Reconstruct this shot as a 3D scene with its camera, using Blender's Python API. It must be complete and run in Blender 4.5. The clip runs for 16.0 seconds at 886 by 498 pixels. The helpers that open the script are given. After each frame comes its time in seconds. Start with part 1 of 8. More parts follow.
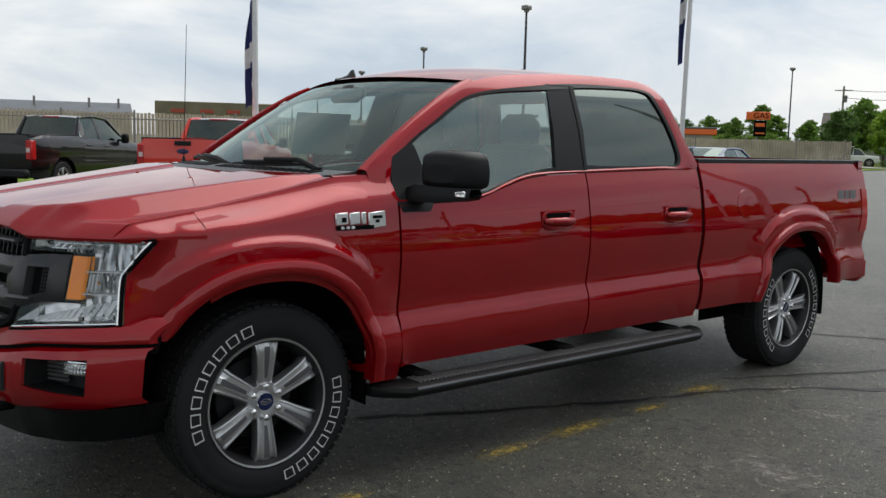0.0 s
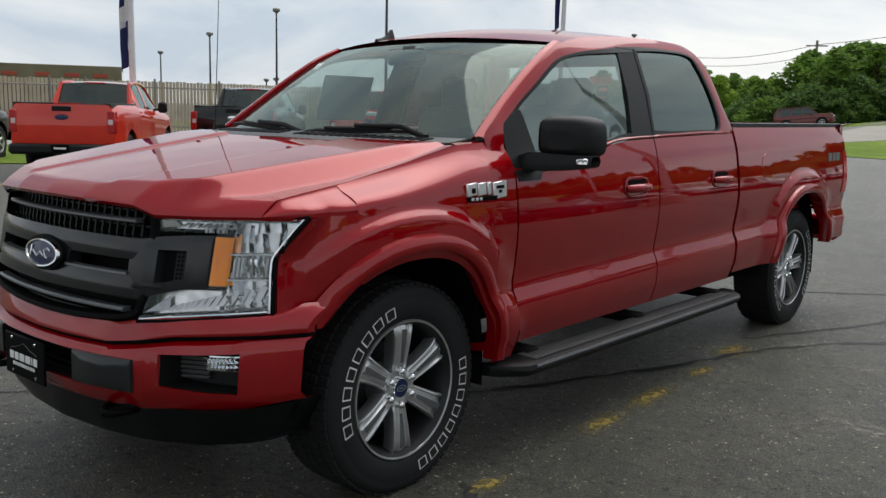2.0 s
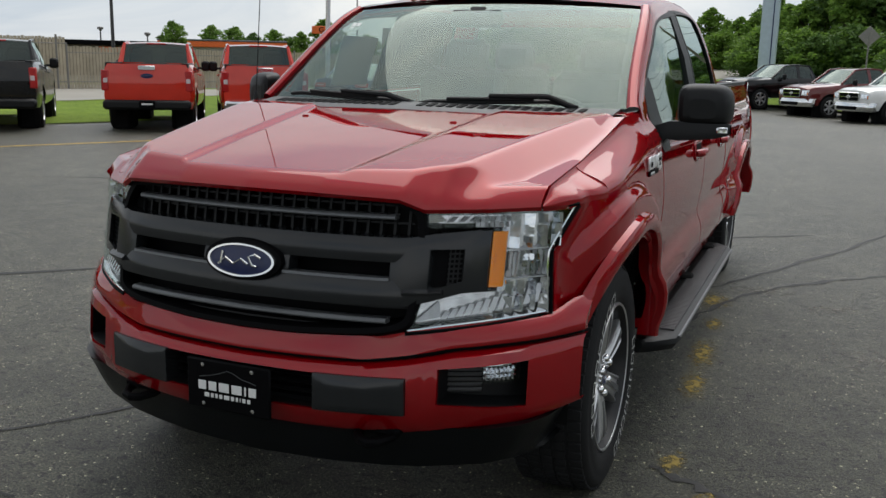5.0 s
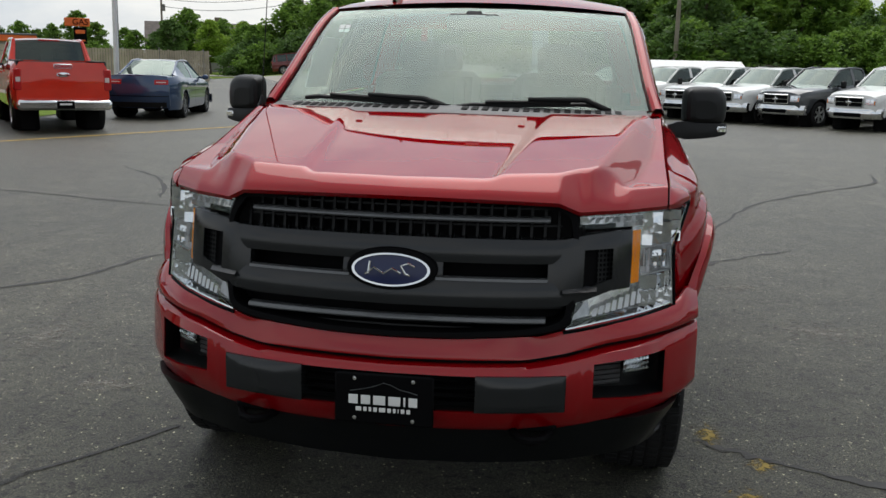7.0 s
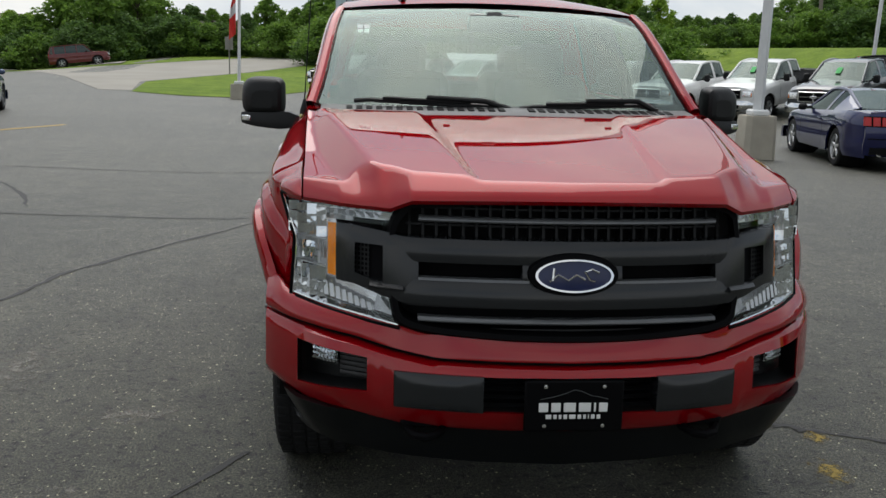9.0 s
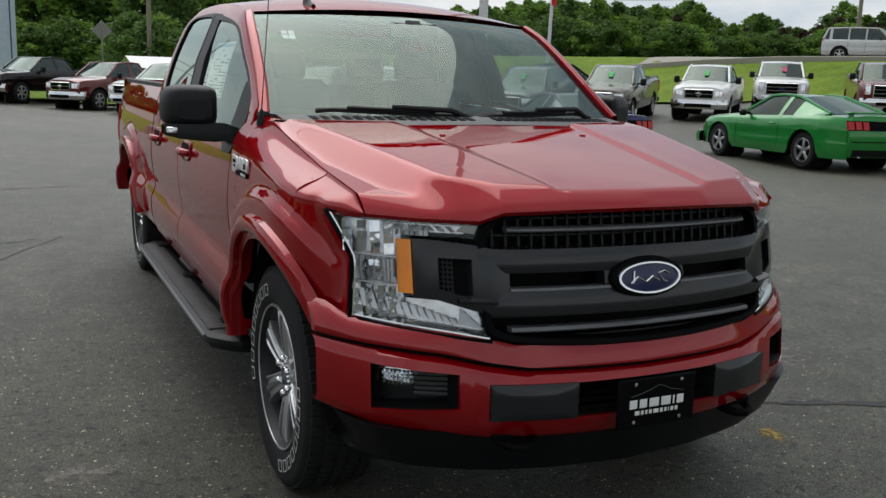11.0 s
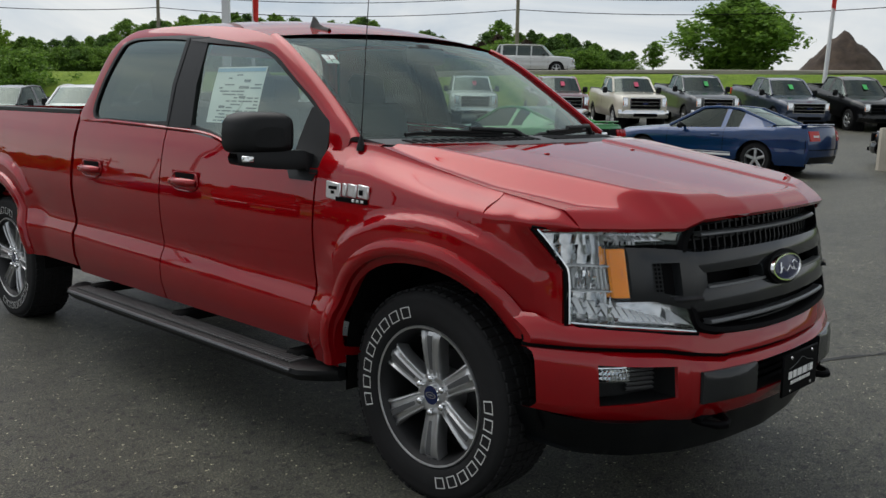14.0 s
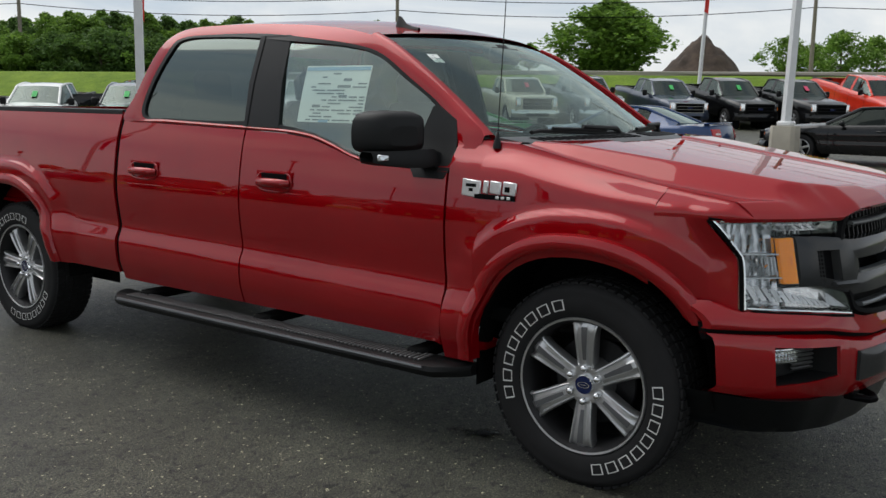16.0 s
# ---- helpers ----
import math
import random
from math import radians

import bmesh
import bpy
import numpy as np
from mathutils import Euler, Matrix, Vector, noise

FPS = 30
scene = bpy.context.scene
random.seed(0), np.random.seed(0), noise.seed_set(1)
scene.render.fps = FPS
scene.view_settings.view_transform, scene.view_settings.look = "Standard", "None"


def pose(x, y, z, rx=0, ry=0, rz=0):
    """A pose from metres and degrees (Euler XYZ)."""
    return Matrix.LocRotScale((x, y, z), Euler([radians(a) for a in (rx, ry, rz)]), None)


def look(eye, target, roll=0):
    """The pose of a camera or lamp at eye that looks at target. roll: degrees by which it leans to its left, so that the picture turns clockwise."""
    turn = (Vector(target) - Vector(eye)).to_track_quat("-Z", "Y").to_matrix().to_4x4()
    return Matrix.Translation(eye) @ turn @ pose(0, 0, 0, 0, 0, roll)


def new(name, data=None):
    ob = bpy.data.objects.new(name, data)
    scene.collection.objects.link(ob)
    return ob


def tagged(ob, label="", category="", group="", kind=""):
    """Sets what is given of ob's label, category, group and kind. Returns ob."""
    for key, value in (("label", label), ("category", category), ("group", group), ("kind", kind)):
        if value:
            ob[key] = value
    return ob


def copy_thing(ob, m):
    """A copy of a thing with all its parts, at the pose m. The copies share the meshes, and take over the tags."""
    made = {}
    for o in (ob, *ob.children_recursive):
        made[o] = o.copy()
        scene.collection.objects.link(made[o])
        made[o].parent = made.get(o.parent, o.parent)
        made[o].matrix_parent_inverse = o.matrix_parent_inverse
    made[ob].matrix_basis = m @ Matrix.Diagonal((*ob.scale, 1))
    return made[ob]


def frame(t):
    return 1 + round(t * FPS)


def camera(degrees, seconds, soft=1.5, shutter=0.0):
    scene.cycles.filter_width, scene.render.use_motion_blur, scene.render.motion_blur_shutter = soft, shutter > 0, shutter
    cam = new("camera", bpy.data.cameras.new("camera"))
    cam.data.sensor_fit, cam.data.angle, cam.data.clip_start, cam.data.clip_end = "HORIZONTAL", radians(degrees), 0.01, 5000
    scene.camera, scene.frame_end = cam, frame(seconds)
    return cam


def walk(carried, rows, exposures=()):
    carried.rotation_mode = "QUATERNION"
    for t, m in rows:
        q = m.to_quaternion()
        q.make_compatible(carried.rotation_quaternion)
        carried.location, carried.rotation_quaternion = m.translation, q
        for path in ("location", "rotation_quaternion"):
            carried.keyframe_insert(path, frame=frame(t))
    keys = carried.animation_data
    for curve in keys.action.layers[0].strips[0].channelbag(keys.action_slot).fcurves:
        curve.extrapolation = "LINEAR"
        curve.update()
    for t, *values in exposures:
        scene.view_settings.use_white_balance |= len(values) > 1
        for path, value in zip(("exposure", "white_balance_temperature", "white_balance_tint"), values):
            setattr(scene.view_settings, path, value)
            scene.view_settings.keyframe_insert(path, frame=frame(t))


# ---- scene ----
cam = camera(51.7, 16.0)
PATH = [
    (0, (4.151, -1.778, 1.476), (2.624, -0.509, 1.241), 1.4),
    (0.5, (3.919, -1.953, 1.477), (2.41, -0.663, 1.232), 1.2),
    (1, (3.725, -2.17, 1.49), (2.238, -0.857, 1.236), 1.1),
    (1.5, (3.518, -2.33, 1.472), (2.137, -0.909, 1.201), 1.3),
    (2, (3.19, -2.454, 1.452), (1.907, -0.951, 1.149), 1.3),
    (2.5, (2.893, -2.597, 1.455), (1.679, -1.045, 1.112), 1.3),
    (3, (2.607, -2.73, 1.49), (1.462, -1.133, 1.114), 1.2),
    (3.5, (2.362, -2.831, 1.479), (1.253, -1.212, 1.092), 1.1),
    (3.7, (2.259, -2.87, 1.485), (1.166, -1.241, 1.096), 1.0),
    (5.8, (1.149, -3.283, 1.491), (0.606, -1.399, 1.096), 1.4),
    (6, (1.04, -3.315, 1.486), (0.528, -1.423, 1.091), 1.4),
    (6.5, (0.755, -3.436, 1.501), (0.347, -1.518, 1.105), 1.5),
    (7, (0.523, -3.495, 1.502), (0.243, -1.555, 1.108), 1.4),
    (7.5, (0.232, -3.488, 1.505), (0.063, -1.534, 1.113), 1.4),
    (8, (-0.074, -3.512, 1.502), (-0.151, -1.552, 1.109), 1.4),
    (8.5, (-0.34, -3.561, 1.524), (-0.296, -1.601, 1.129), 1.4),
    (9, (-0.619, -3.502, 1.516), (-0.445, -1.55, 1.117), 1.4),
    (9.5, (-0.899, -3.429, 1.516), (-0.549, -1.501, 1.118), 1.5),
    (9.7, (-1.018, -3.413, 1.5), (-0.581, -1.501, 1.109), 1.8),
    (11.8, (-2.219, -2.963, 1.505), (-1.192, -1.287, 1.133), 1.4),
    (12, (-2.329, -2.924, 1.51), (-1.255, -1.278, 1.139), 1.4),
    (12.5, (-2.546, -2.801, 1.492), (-1.362, -1.232, 1.125), 1.3),
    (13, (-2.781, -2.609, 1.482), (-1.502, -1.116, 1.116), 1.2),
    (13.5, (-3.009, -2.48, 1.495), (-1.65, -1.054, 1.146), 1.1),
    (14, (-3.24, -2.324, 1.496), (-1.825, -0.948, 1.173), 0.9),
    (14.5, (-3.402, -2.151, 1.475), (-1.948, -0.816, 1.153), 0.8),
    (15, (-3.569, -1.943, 1.479), (-2.07, -0.658, 1.157), 0.8),
    (15.5, (-3.759, -1.766, 1.469), (-2.213, -0.537, 1.149), 1.0),
    (16, (-3.98, -1.559, 1.473), (-2.383, -0.397, 1.155), 0.8),
]
walk(cam, [(t, look(eye, target, roll)) for t, eye, target, roll in PATH], [(0, 0.26), (3, 0.22), (7, 0.18), (9.5, 0.20), (13, 0.08), (14.5, 0.12), (16, 0.20)])

# ---- light ----
SUN_AZ, SUN_EL = -4.0, 58.0  # degrees from +y towards +x, and above the horizon
world = bpy.data.worlds.new("sky")
scene.world = world
world.use_nodes = True
wn, wl = world.node_tree.nodes, world.node_tree.links
wn.clear()
sky_out = wn.new("ShaderNodeOutputWorld")
sky_bg = wn.new("ShaderNodeBackground")
sky_tex = wn.new("ShaderNodeTexSky")
sky_tex.sky_type = "NISHITA"
sky_tex.sun_disc = False
sky_tex.sun_elevation, sky_tex.sun_rotation = radians(SUN_EL), radians(SUN_AZ)
sky_tex.air_density, sky_tex.dust_density, sky_tex.ozone_density = 1.0, 2.0, 1.5
sky_dir = wn.new("ShaderNodeTexCoord")
sky_map = wn.new("ShaderNodeMapping")
sky_map.inputs["Scale"].default_value = (1.0, 1.0, 3.2)
wl.new(sky_dir.outputs["Generated"], sky_map.inputs["Vector"])
sky_noise = wn.new("ShaderNodeTexNoise")
sky_noise.inputs["Scale"].default_value = 2.6
sky_noise.inputs["Detail"].default_value = 7.0
sky_noise.inputs["Roughness"].default_value = 0.58
sky_noise.inputs["Distortion"].default_value = 0.5
wl.new(sky_map.outputs["Vector"], sky_noise.inputs["Vector"])
cloud = wn.new("ShaderNodeValToRGB")
cloud.color_ramp.elements[0].position, cloud.color_ramp.elements[0].color = 0.36, (4.1, 4.75, 5.5, 1)
cloud.color_ramp.elements[1].position, cloud.color_ramp.elements[1].color = 0.63, (7.3, 7.35, 7.25, 1)
wl.new(sky_noise.outputs["Fac"], cloud.inputs["Fac"])
cover = wn.new("ShaderNodeMix")
cover.data_type = "RGBA"
cover.inputs[0].default_value = 0.88
wl.new(sky_tex.outputs["Color"], cover.inputs[6])
wl.new(cloud.outputs["Color"], cover.inputs[7])
# thin broken cloud: brighter towards the horizon than overhead
sky_sep = wn.new("ShaderNodeSeparateXYZ")
wl.new(sky_dir.outputs["Generated"], sky_sep.inputs["Vector"])
sky_rise = wn.new("ShaderNodeMapRange")
sky_rise.inputs["From Min"].default_value, sky_rise.inputs["From Max"].default_value = 0.0, 1.0
sky_rise.inputs["To Min"].default_value, sky_rise.inputs["To Max"].default_value = 1.03, 0.70
wl.new(sky_sep.outputs["Z"], sky_rise.inputs["Value"])
sky_mul = wn.new("ShaderNodeMix")
sky_mul.data_type, sky_mul.blend_type = "RGBA", "MULTIPLY"
sky_mul.inputs[0].default_value = 1.0
wl.new(cover.outputs[2], sky_mul.inputs[6])
# the veiled sun spreads a wide soft glow through the cloud
_az, _el = radians(SUN_AZ), radians(SUN_EL)
SUN_DIR = (math.sin(_az) * math.cos(_el), math.cos(_az) * math.cos(_el), math.sin(_el))
sky_dot = wn.new("ShaderNodeVectorMath")
sky_dot.operation = "DOT_PRODUCT"
wl.new(sky_dir.outputs["Generated"], sky_dot.inputs[0])
sky_dot.inputs[1].default_value = SUN_DIR
sky_clip = wn.new("ShaderNodeMath")
sky_clip.operation = "MAXIMUM"
wl.new(sky_dot.outputs["Value"], sky_clip.inputs[0])
sky_pow = wn.new("ShaderNodeMath")
sky_pow.operation = "POWER"
wl.new(sky_clip.outputs[0], sky_pow.inputs[0])
sky_pow.inputs[1].default_value = 8.0
sky_glow = wn.new("ShaderNodeMath")
sky_glow.operation = "MULTIPLY_ADD"
wl.new(sky_pow.outputs[0], sky_glow.inputs[0])
sky_glow.inputs[1].default_value = 1.9
wl.new(sky_rise.outputs["Result"], sky_glow.inputs[2])
wl.new(sky_glow.outputs[0], sky_mul.inputs[7])
wl.new(sky_mul.outputs[2], sky_bg.inputs["Color"])
sky_bg.inputs["Strength"].default_value = 0.113
wl.new(sky_bg.outputs["Background"], sky_out.inputs["Surface"])

sun = new("sun", bpy.data.lights.new("sun", "SUN"))
sun.data.energy, sun.data.angle, sun.data.color = 1.3, radians(60), (1.0, 0.95, 0.88)
sun.matrix_world = look((0, 0, 30), (-30 * math.sin(_az) * math.cos(_el), -30 * math.cos(_az) * math.cos(_el), 30 - 30 * math.sin(_el)))


# ---- materials ----
def nodes_of(name):
    m = bpy.data.materials.new(name)
    m.use_nodes = True
    n, l = m.node_tree.nodes, m.node_tree.links
    return m, n, l, n["Principled BSDF"]


def noise_node(n, l, scale, detail=4.0, rough=0.55, coord="Object", stretch=None):
    c = n.new("ShaderNodeTexCoord")
    t = n.new("ShaderNodeTexNoise")
    t.inputs["Scale"].default_value, t.inputs["Detail"].default_value, t.inputs["Roughness"].default_value = scale, detail, rough
    if stretch:
        mp = n.new("ShaderNodeMapping")
        mp.inputs["Scale"].default_value = stretch
        l.new(c.outputs[coord], mp.inputs["Vector"])
        l.new(mp.outputs["Vector"], t.inputs["Vector"])
    else:
        l.new(c.outputs[coord], t.inputs["Vector"])
    return t.outputs["Fac"]


def ramp_node(n, l, fac, stops):
    r = n.new("ShaderNodeValToRGB")
    e = r.color_ramp.elements
    while len(e) < len(stops):
        e.new(0.5)
    for k, (p, c) in zip(e, stops):
        k.position, k.color = p, (*c, 1)
    l.new(fac, r.inputs["Fac"])
    return r.outputs["Color"]


def bump_node(n, l, bsdf, fac, strength, distance):
    b = n.new("ShaderNodeBump")
    b.inputs["Strength"].default_value, b.inputs["Distance"].default_value = strength, distance
    l.new(fac, b.inputs["Height"])
    l.new(b.outputs["Normal"], bsdf.inputs["Normal"])


def mix_node(n, l, fac, a, b, mode="MIX"):
    x = n.new("ShaderNodeMix")
    x.data_type, x.blend_type = "RGBA", mode
    for sock, v in ((0, fac), (6, a), (7, b)):
        if isinstance(v, (int, float)):
            x.inputs[sock].default_value = v
        elif isinstance(v, tuple):
            x.inputs[sock].default_value = (*v, 1)
        else:
            l.new(v, x.inputs[sock])
    return x.outputs[2]


def paint(name, color, metal=0.0, rough=0.35, flake=0.0, coat=1.0, tint=None):
    m, n, l, p = nodes_of(name)
    dust = noise_node(n, l, 3.0, 5.0)
    a = tuple(c * 0.94 for c in color)
    b = tuple(min(1, c * 1.06 + 0.0005) for c in color)
    l.new(ramp_node(n, l, dust, ((0.3, a), (0.7, b))), p.inputs["Base Color"])
    p.inputs["Metallic"].default_value, p.inputs["Roughness"].default_value = metal, rough
    p.inputs["Specular IOR Level"].default_value = 0.08
    p.inputs["Coat Weight"].default_value, p.inputs["Coat Roughness"].default_value = coat, 0.012
    p.inputs["Coat IOR"].default_value = 1.54
    if tint:
        p.inputs["Specular Tint"].default_value = (*tint, 1)
        p.inputs["Specular IOR Level"].default_value = 0.0
    if flake:
        bump_node(n, l, p, noise_node(n, l, 900.0, 1.0), flake, 0.0004)
    return m


def plain(name, color, rough=0.5, metal=0.0, var=0.12, scale=6.0, bump=0.0, bump_scale=200.0, spec=0.5):
    m, n, l, p = nodes_of(name)
    f = noise_node(n, l, scale, 6.0)
    a = tuple(c * (1 - var) for c in color)
    b = tuple(min(1, c * (1 + var)) for c in color)
    l.new(ramp_node(n, l, f, ((0.3, a), (0.7, b))), p.inputs["Base Color"])
    p.inputs["Roughness"].default_value, p.inputs["Metallic"].default_value = rough, metal
    p.inputs["Specular IOR Level"].default_value = spec
    if bump:
        bump_node(n, l, p, noise_node(n, l, bump_scale, 3.0), bump, 0.002)
    return m


def glass(name, color, dark, rough=0.0, sheen=1.0):
    """Tinted pane: a clear gloss over a see-through tint."""
    m, n, l, p = nodes_of(name)
    out = [k for k in n if k.type == "OUTPUT_MATERIAL"][0]
    tint = n.new("ShaderNodeBsdfTransparent")
    tint.inputs["Color"].default_value = (*color, 1)
    gloss = n.new("ShaderNodeBsdfGlossy")
    gloss.inputs["Roughness"].default_value = rough
    gloss.inputs["Color"].default_value = (0.84 * sheen, 0.98 * sheen, 0.92 * sheen, 1)
    lw = n.new("ShaderNodeLayerWeight")
    lw.inputs["Blend"].default_value = 0.5
    pw = n.new("ShaderNodeMath")
    pw.operation = "POWER"
    l.new(lw.outputs["Facing"], pw.inputs[0])
    pw.inputs[1].default_value = 5.0
    fr = n.new("ShaderNodeMapRange")
    fr.inputs["To Min"].default_value, fr.inputs["To Max"].default_value = dark, 1.0
    l.new(pw.outputs[0], fr.inputs["Value"])
    mx = n.new("ShaderNodeMixShader")
    l.new(fr.outputs["Result"], mx.inputs["Fac"])
    l.new(tint.outputs["BSDF"], mx.inputs[1])
    l.new(gloss.outputs["BSDF"], mx.inputs[2])
    l.new(mx.outputs["Shader"], out.inputs["Surface"])
    n.remove(p)
    return m


M_RED = paint("ruby_red_paint", (0.28, 0.0011, 0.0045), 0.30, 0.36, 0.02, 1.0, (0.5, 0.008, 0.012))
M_BRIGHT_RED = paint("bright_red_paint", (0.62, 0.030, 0.012), 0.0, 0.35)
M_BLACK_PAINT = paint("black_paint", (0.004, 0.004, 0.0045), 0.0, 0.3, coat=0.7)
M_BLUE_GREY = paint("blue_grey_paint", (0.035, 0.065, 0.13), 0.4, 0.3)
M_DEEP_BLUE = paint("deep_blue_paint", (0.010, 0.013, 0.070), 0.3, 0.3)
M_MID_BLUE = paint("mid_blue_paint", (0.004, 0.030, 0.105), 0.3, 0.3)
M_GREEN = paint("bright_green_paint", (0.015, 0.22, 0.035), 0.15, 0.3)
M_WHITE_PAINT = paint("white_paint", (0.80, 0.80, 0.78), 0.0, 0.35)
M_PEARL = paint("pearl_paint", (0.62, 0.58, 0.48), 0.1, 0.35)
M_GREY_PAINT = paint("dark_grey_paint", (0.055, 0.06, 0.065), 0.3, 0.3)
M_MAROON = paint("maroon_paint", (0.12, 0.016, 0.016), 0.2, 0.3)
M_SLATE = paint("slate_blue_paint", (0.022, 0.033, 0.06), 0.3, 0.3)
M_SILVER = paint("silver_paint", (0.50, 0.51, 0.50), 0.4, 0.35)
M_BROWN = paint("bronze_paint", (0.10, 0.085, 0.06), 0.4, 0.35)
M_BLACK = plain("black_plastic", (0.007, 0.0075, 0.008), 0.45, bump=0.12, bump_scale=900.0, spec=0.22)
M_SOOT = plain("underbody_black", (0.006, 0.006, 0.006), 0.9, spec=0.1)
M_GREY = plain("charcoal_plastic", (0.013, 0.0145, 0.016), 0.14, bump=0.05, bump_scale=1200.0, spec=0.45)
M_DAM = plain("satin_black_plastic", (0.004, 0.0048, 0.0055), 0.34, bump=0.08, bump_scale=900.0, spec=0.2)
M_COWL = plain("grey_cowl_plastic", (0.055, 0.057, 0.060), 0.5, bump=0.1, bump_scale=700.0)
M_STEP = plain("ribbed_step_plastic", (0.10, 0.10, 0.10), 0.35, bump=0.1, bump_scale=700.0)
M_SLOT = plain("grille_black", (0.0025, 0.0025, 0.003), 0.6, spec=0.06)
M_STRIP = plain("grey_trim", (0.12, 0.125, 0.13), 0.3, 0.4)
# near-black: shade inside the wheel is put into the barrel and disc colour
M_BARREL_SHADE = plain("wheel_shade_black", (0.012, 0.012, 0.013), 0.5, 0.2)
M_RUBBER = plain("tyre_rubber", (0.013, 0.013, 0.0135), 0.75, spec=0.22, var=0.2, bump=0.25, bump_scale=350.0)
M_BRIGHT = plain("bright_badge", (0.86, 0.87, 0.88), 0.30, 0.7, var=0.02)
M_CHROME = plain("chrome", (0.80, 0.81, 0.82), 0.08, 1.0, var=0.02)
M_ALLOY = plain("silver_alloy", (0.54, 0.545, 0.55), 0.30, 0.85, var=0.06, scale=20)
M_ALLOY_DARK = plain("painted_alloy", (0.13, 0.134, 0.14), 0.4, 0.6)
M_STEEL = plain("dull_steel", (0.22, 0.21, 0.20), 0.5, 0.8)
M_MARK = plain("raised_white_rubber", (0.62, 0.62, 0.60), 0.7, var=0.1)
M_WHITE = plain("white_enamel", (0.78, 0.78, 0.76), 0.45, var=0.05)
M_BADGE_BLUE = plain("badge_blue", (0.007, 0.014, 0.065), 0.25)
M_AMBER = plain("amber_lens", (1.0, 0.27, 0.004), 0.2)
M_AMBER_DEEP = plain("deep_amber_lens", (0.70, 0.17, 0.005), 0.3)
M_TAIL = plain("red_lens", (0.42, 0.012, 0.012), 0.15)
M_TAIL_PALE = plain("pale_lens", (0.65, 0.55, 0.54), 0.15)
M_LAMP, _n, _l, _p = nodes_of("lamp_reflector")
_p.inputs["Base Color"].default_value, _p.inputs["Metallic"].default_value, _p.inputs["Roughness"].default_value = (0.80, 0.82, 0.84, 1), 1.0, 0.10
_v = _n.new("ShaderNodeTexVoronoi")
_v.inputs["Scale"].default_value = 42.0
_tc = _n.new("ShaderNodeTexCoord")
_l.new(_tc.outputs["Object"], _v.inputs["Vector"])
bump_node(_n, _l, _p, _v.outputs["Distance"], 0.22, 0.006)
M_BLOCK = plain("lamp_block_white", (0.62, 0.63, 0.64), 0.3, 0.2)
M_LAMP_GREY = plain("lamp_inner_grey", (0.60, 0.605, 0.615), 0.20, 0.8, var=0.25, scale=25)
M_LAMP_PALE = plain("lamp_ribbed_pale", (0.42, 0.43, 0.44), 0.25, 0.3, var=0.15, scale=40)
M_CLOTH = plain("grey_cloth", (0.10, 0.10, 0.10), 0.9, bump=0.3, bump_scale=500.0)
M_DASH = plain("dash_black", (0.02, 0.02, 0.021), 0.7)
M_PAPER = plain("paper", (0.75, 0.79, 0.76), 0.7, var=0.03)
M_PAPER_BLUE = plain("paper_blue_print", (0.25, 0.42, 0.58), 0.7)
M_INK = plain("ink_grey", (0.16, 0.18, 0.19), 0.7)
# tag colours carry the dimming of window glass; the tags lie outside it
M_TAG_GREEN = plain("green_tag_dimmed", (0.05, 0.42, 0.10), 0.6)
M_TAG_PINK = plain("pink_tag_dimmed", (0.55, 0.06, 0.13), 0.6)
M_WINDSHIELD = glass("windshield_glass", (0.66, 0.74, 0.70), 0.085, 0.0, 0.9)
M_SIDE_GLASS = glass("side_glass", (0.72, 0.80, 0.77), 0.20, 0.0, 0.9)
M_PRIVACY = glass("privacy_glass", (0.05, 0.055, 0.055), 0.12, 0.0, 1.0)
M_REAR_GLASS = glass("rear_glass", (0.42, 0.46, 0.45), 0.10)
M_LENS = glass("clear_lens", (0.96, 0.97, 0.98), 0.03)
M_CAR_GLASS = glass("car_glass", (0.13, 0.16, 0.16), 0.085)
M_DARK_GLASS = glass("dark_side_glass", (0.05, 0.06, 0.06), 0.03, sheen=0.55)
M_CRACK = plain("crack_tar", (0.012, 0.012, 0.012), 0.7, bump=0.4, bump_scale=60)
M_YELLOW_LINE = plain("yellow_road_paint", (0.55, 0.36, 0.05), 0.7, var=0.35, scale=5.0)
M_CONCRETE = plain("concrete", (0.36, 0.33, 0.27), 0.85, var=0.15, scale=2.0, bump=0.3, bump_scale=60)
M_ROAD = plain("pale_concrete_road", (0.30, 0.28, 0.24), 0.85, var=0.1, scale=0.3)
M_POLE = plain("white_pole_paint", (0.66, 0.67, 0.67), 0.4, var=0.06)
M_COLUMN = plain("pale_blue_grey_metal", (0.42, 0.50, 0.58), 0.4, 0.2, var=0.06)
M_DARK_POLE = plain("bronze_pole", (0.03, 0.03, 0.032), 0.5)
M_WOODPOLE = plain("weathered_pole_wood", (0.22, 0.19, 0.16), 0.9)
M_FENCE = plain("beige_slat", (0.36, 0.31, 0.23), 0.8, var=0.2, scale=1.5)
M_BRICKISH = plain("brown_block_wall", (0.17, 0.14, 0.10), 0.85, var=0.2, scale=1.0)
M_ROOF = plain("grey_metal_roof", (0.10, 0.11, 0.12), 0.6, var=0.15, scale=0.6)
M_ORANGE = plain("orange_sign", (0.75, 0.13, 0.02), 0.5)
M_RED_SIGN = plain("red_lettering", (0.35, 0.05, 0.03), 0.5)
M_FLAG_BLUE = plain("flag_blue", (0.012, 0.02, 0.10), 0.8, var=0.3, scale=4)
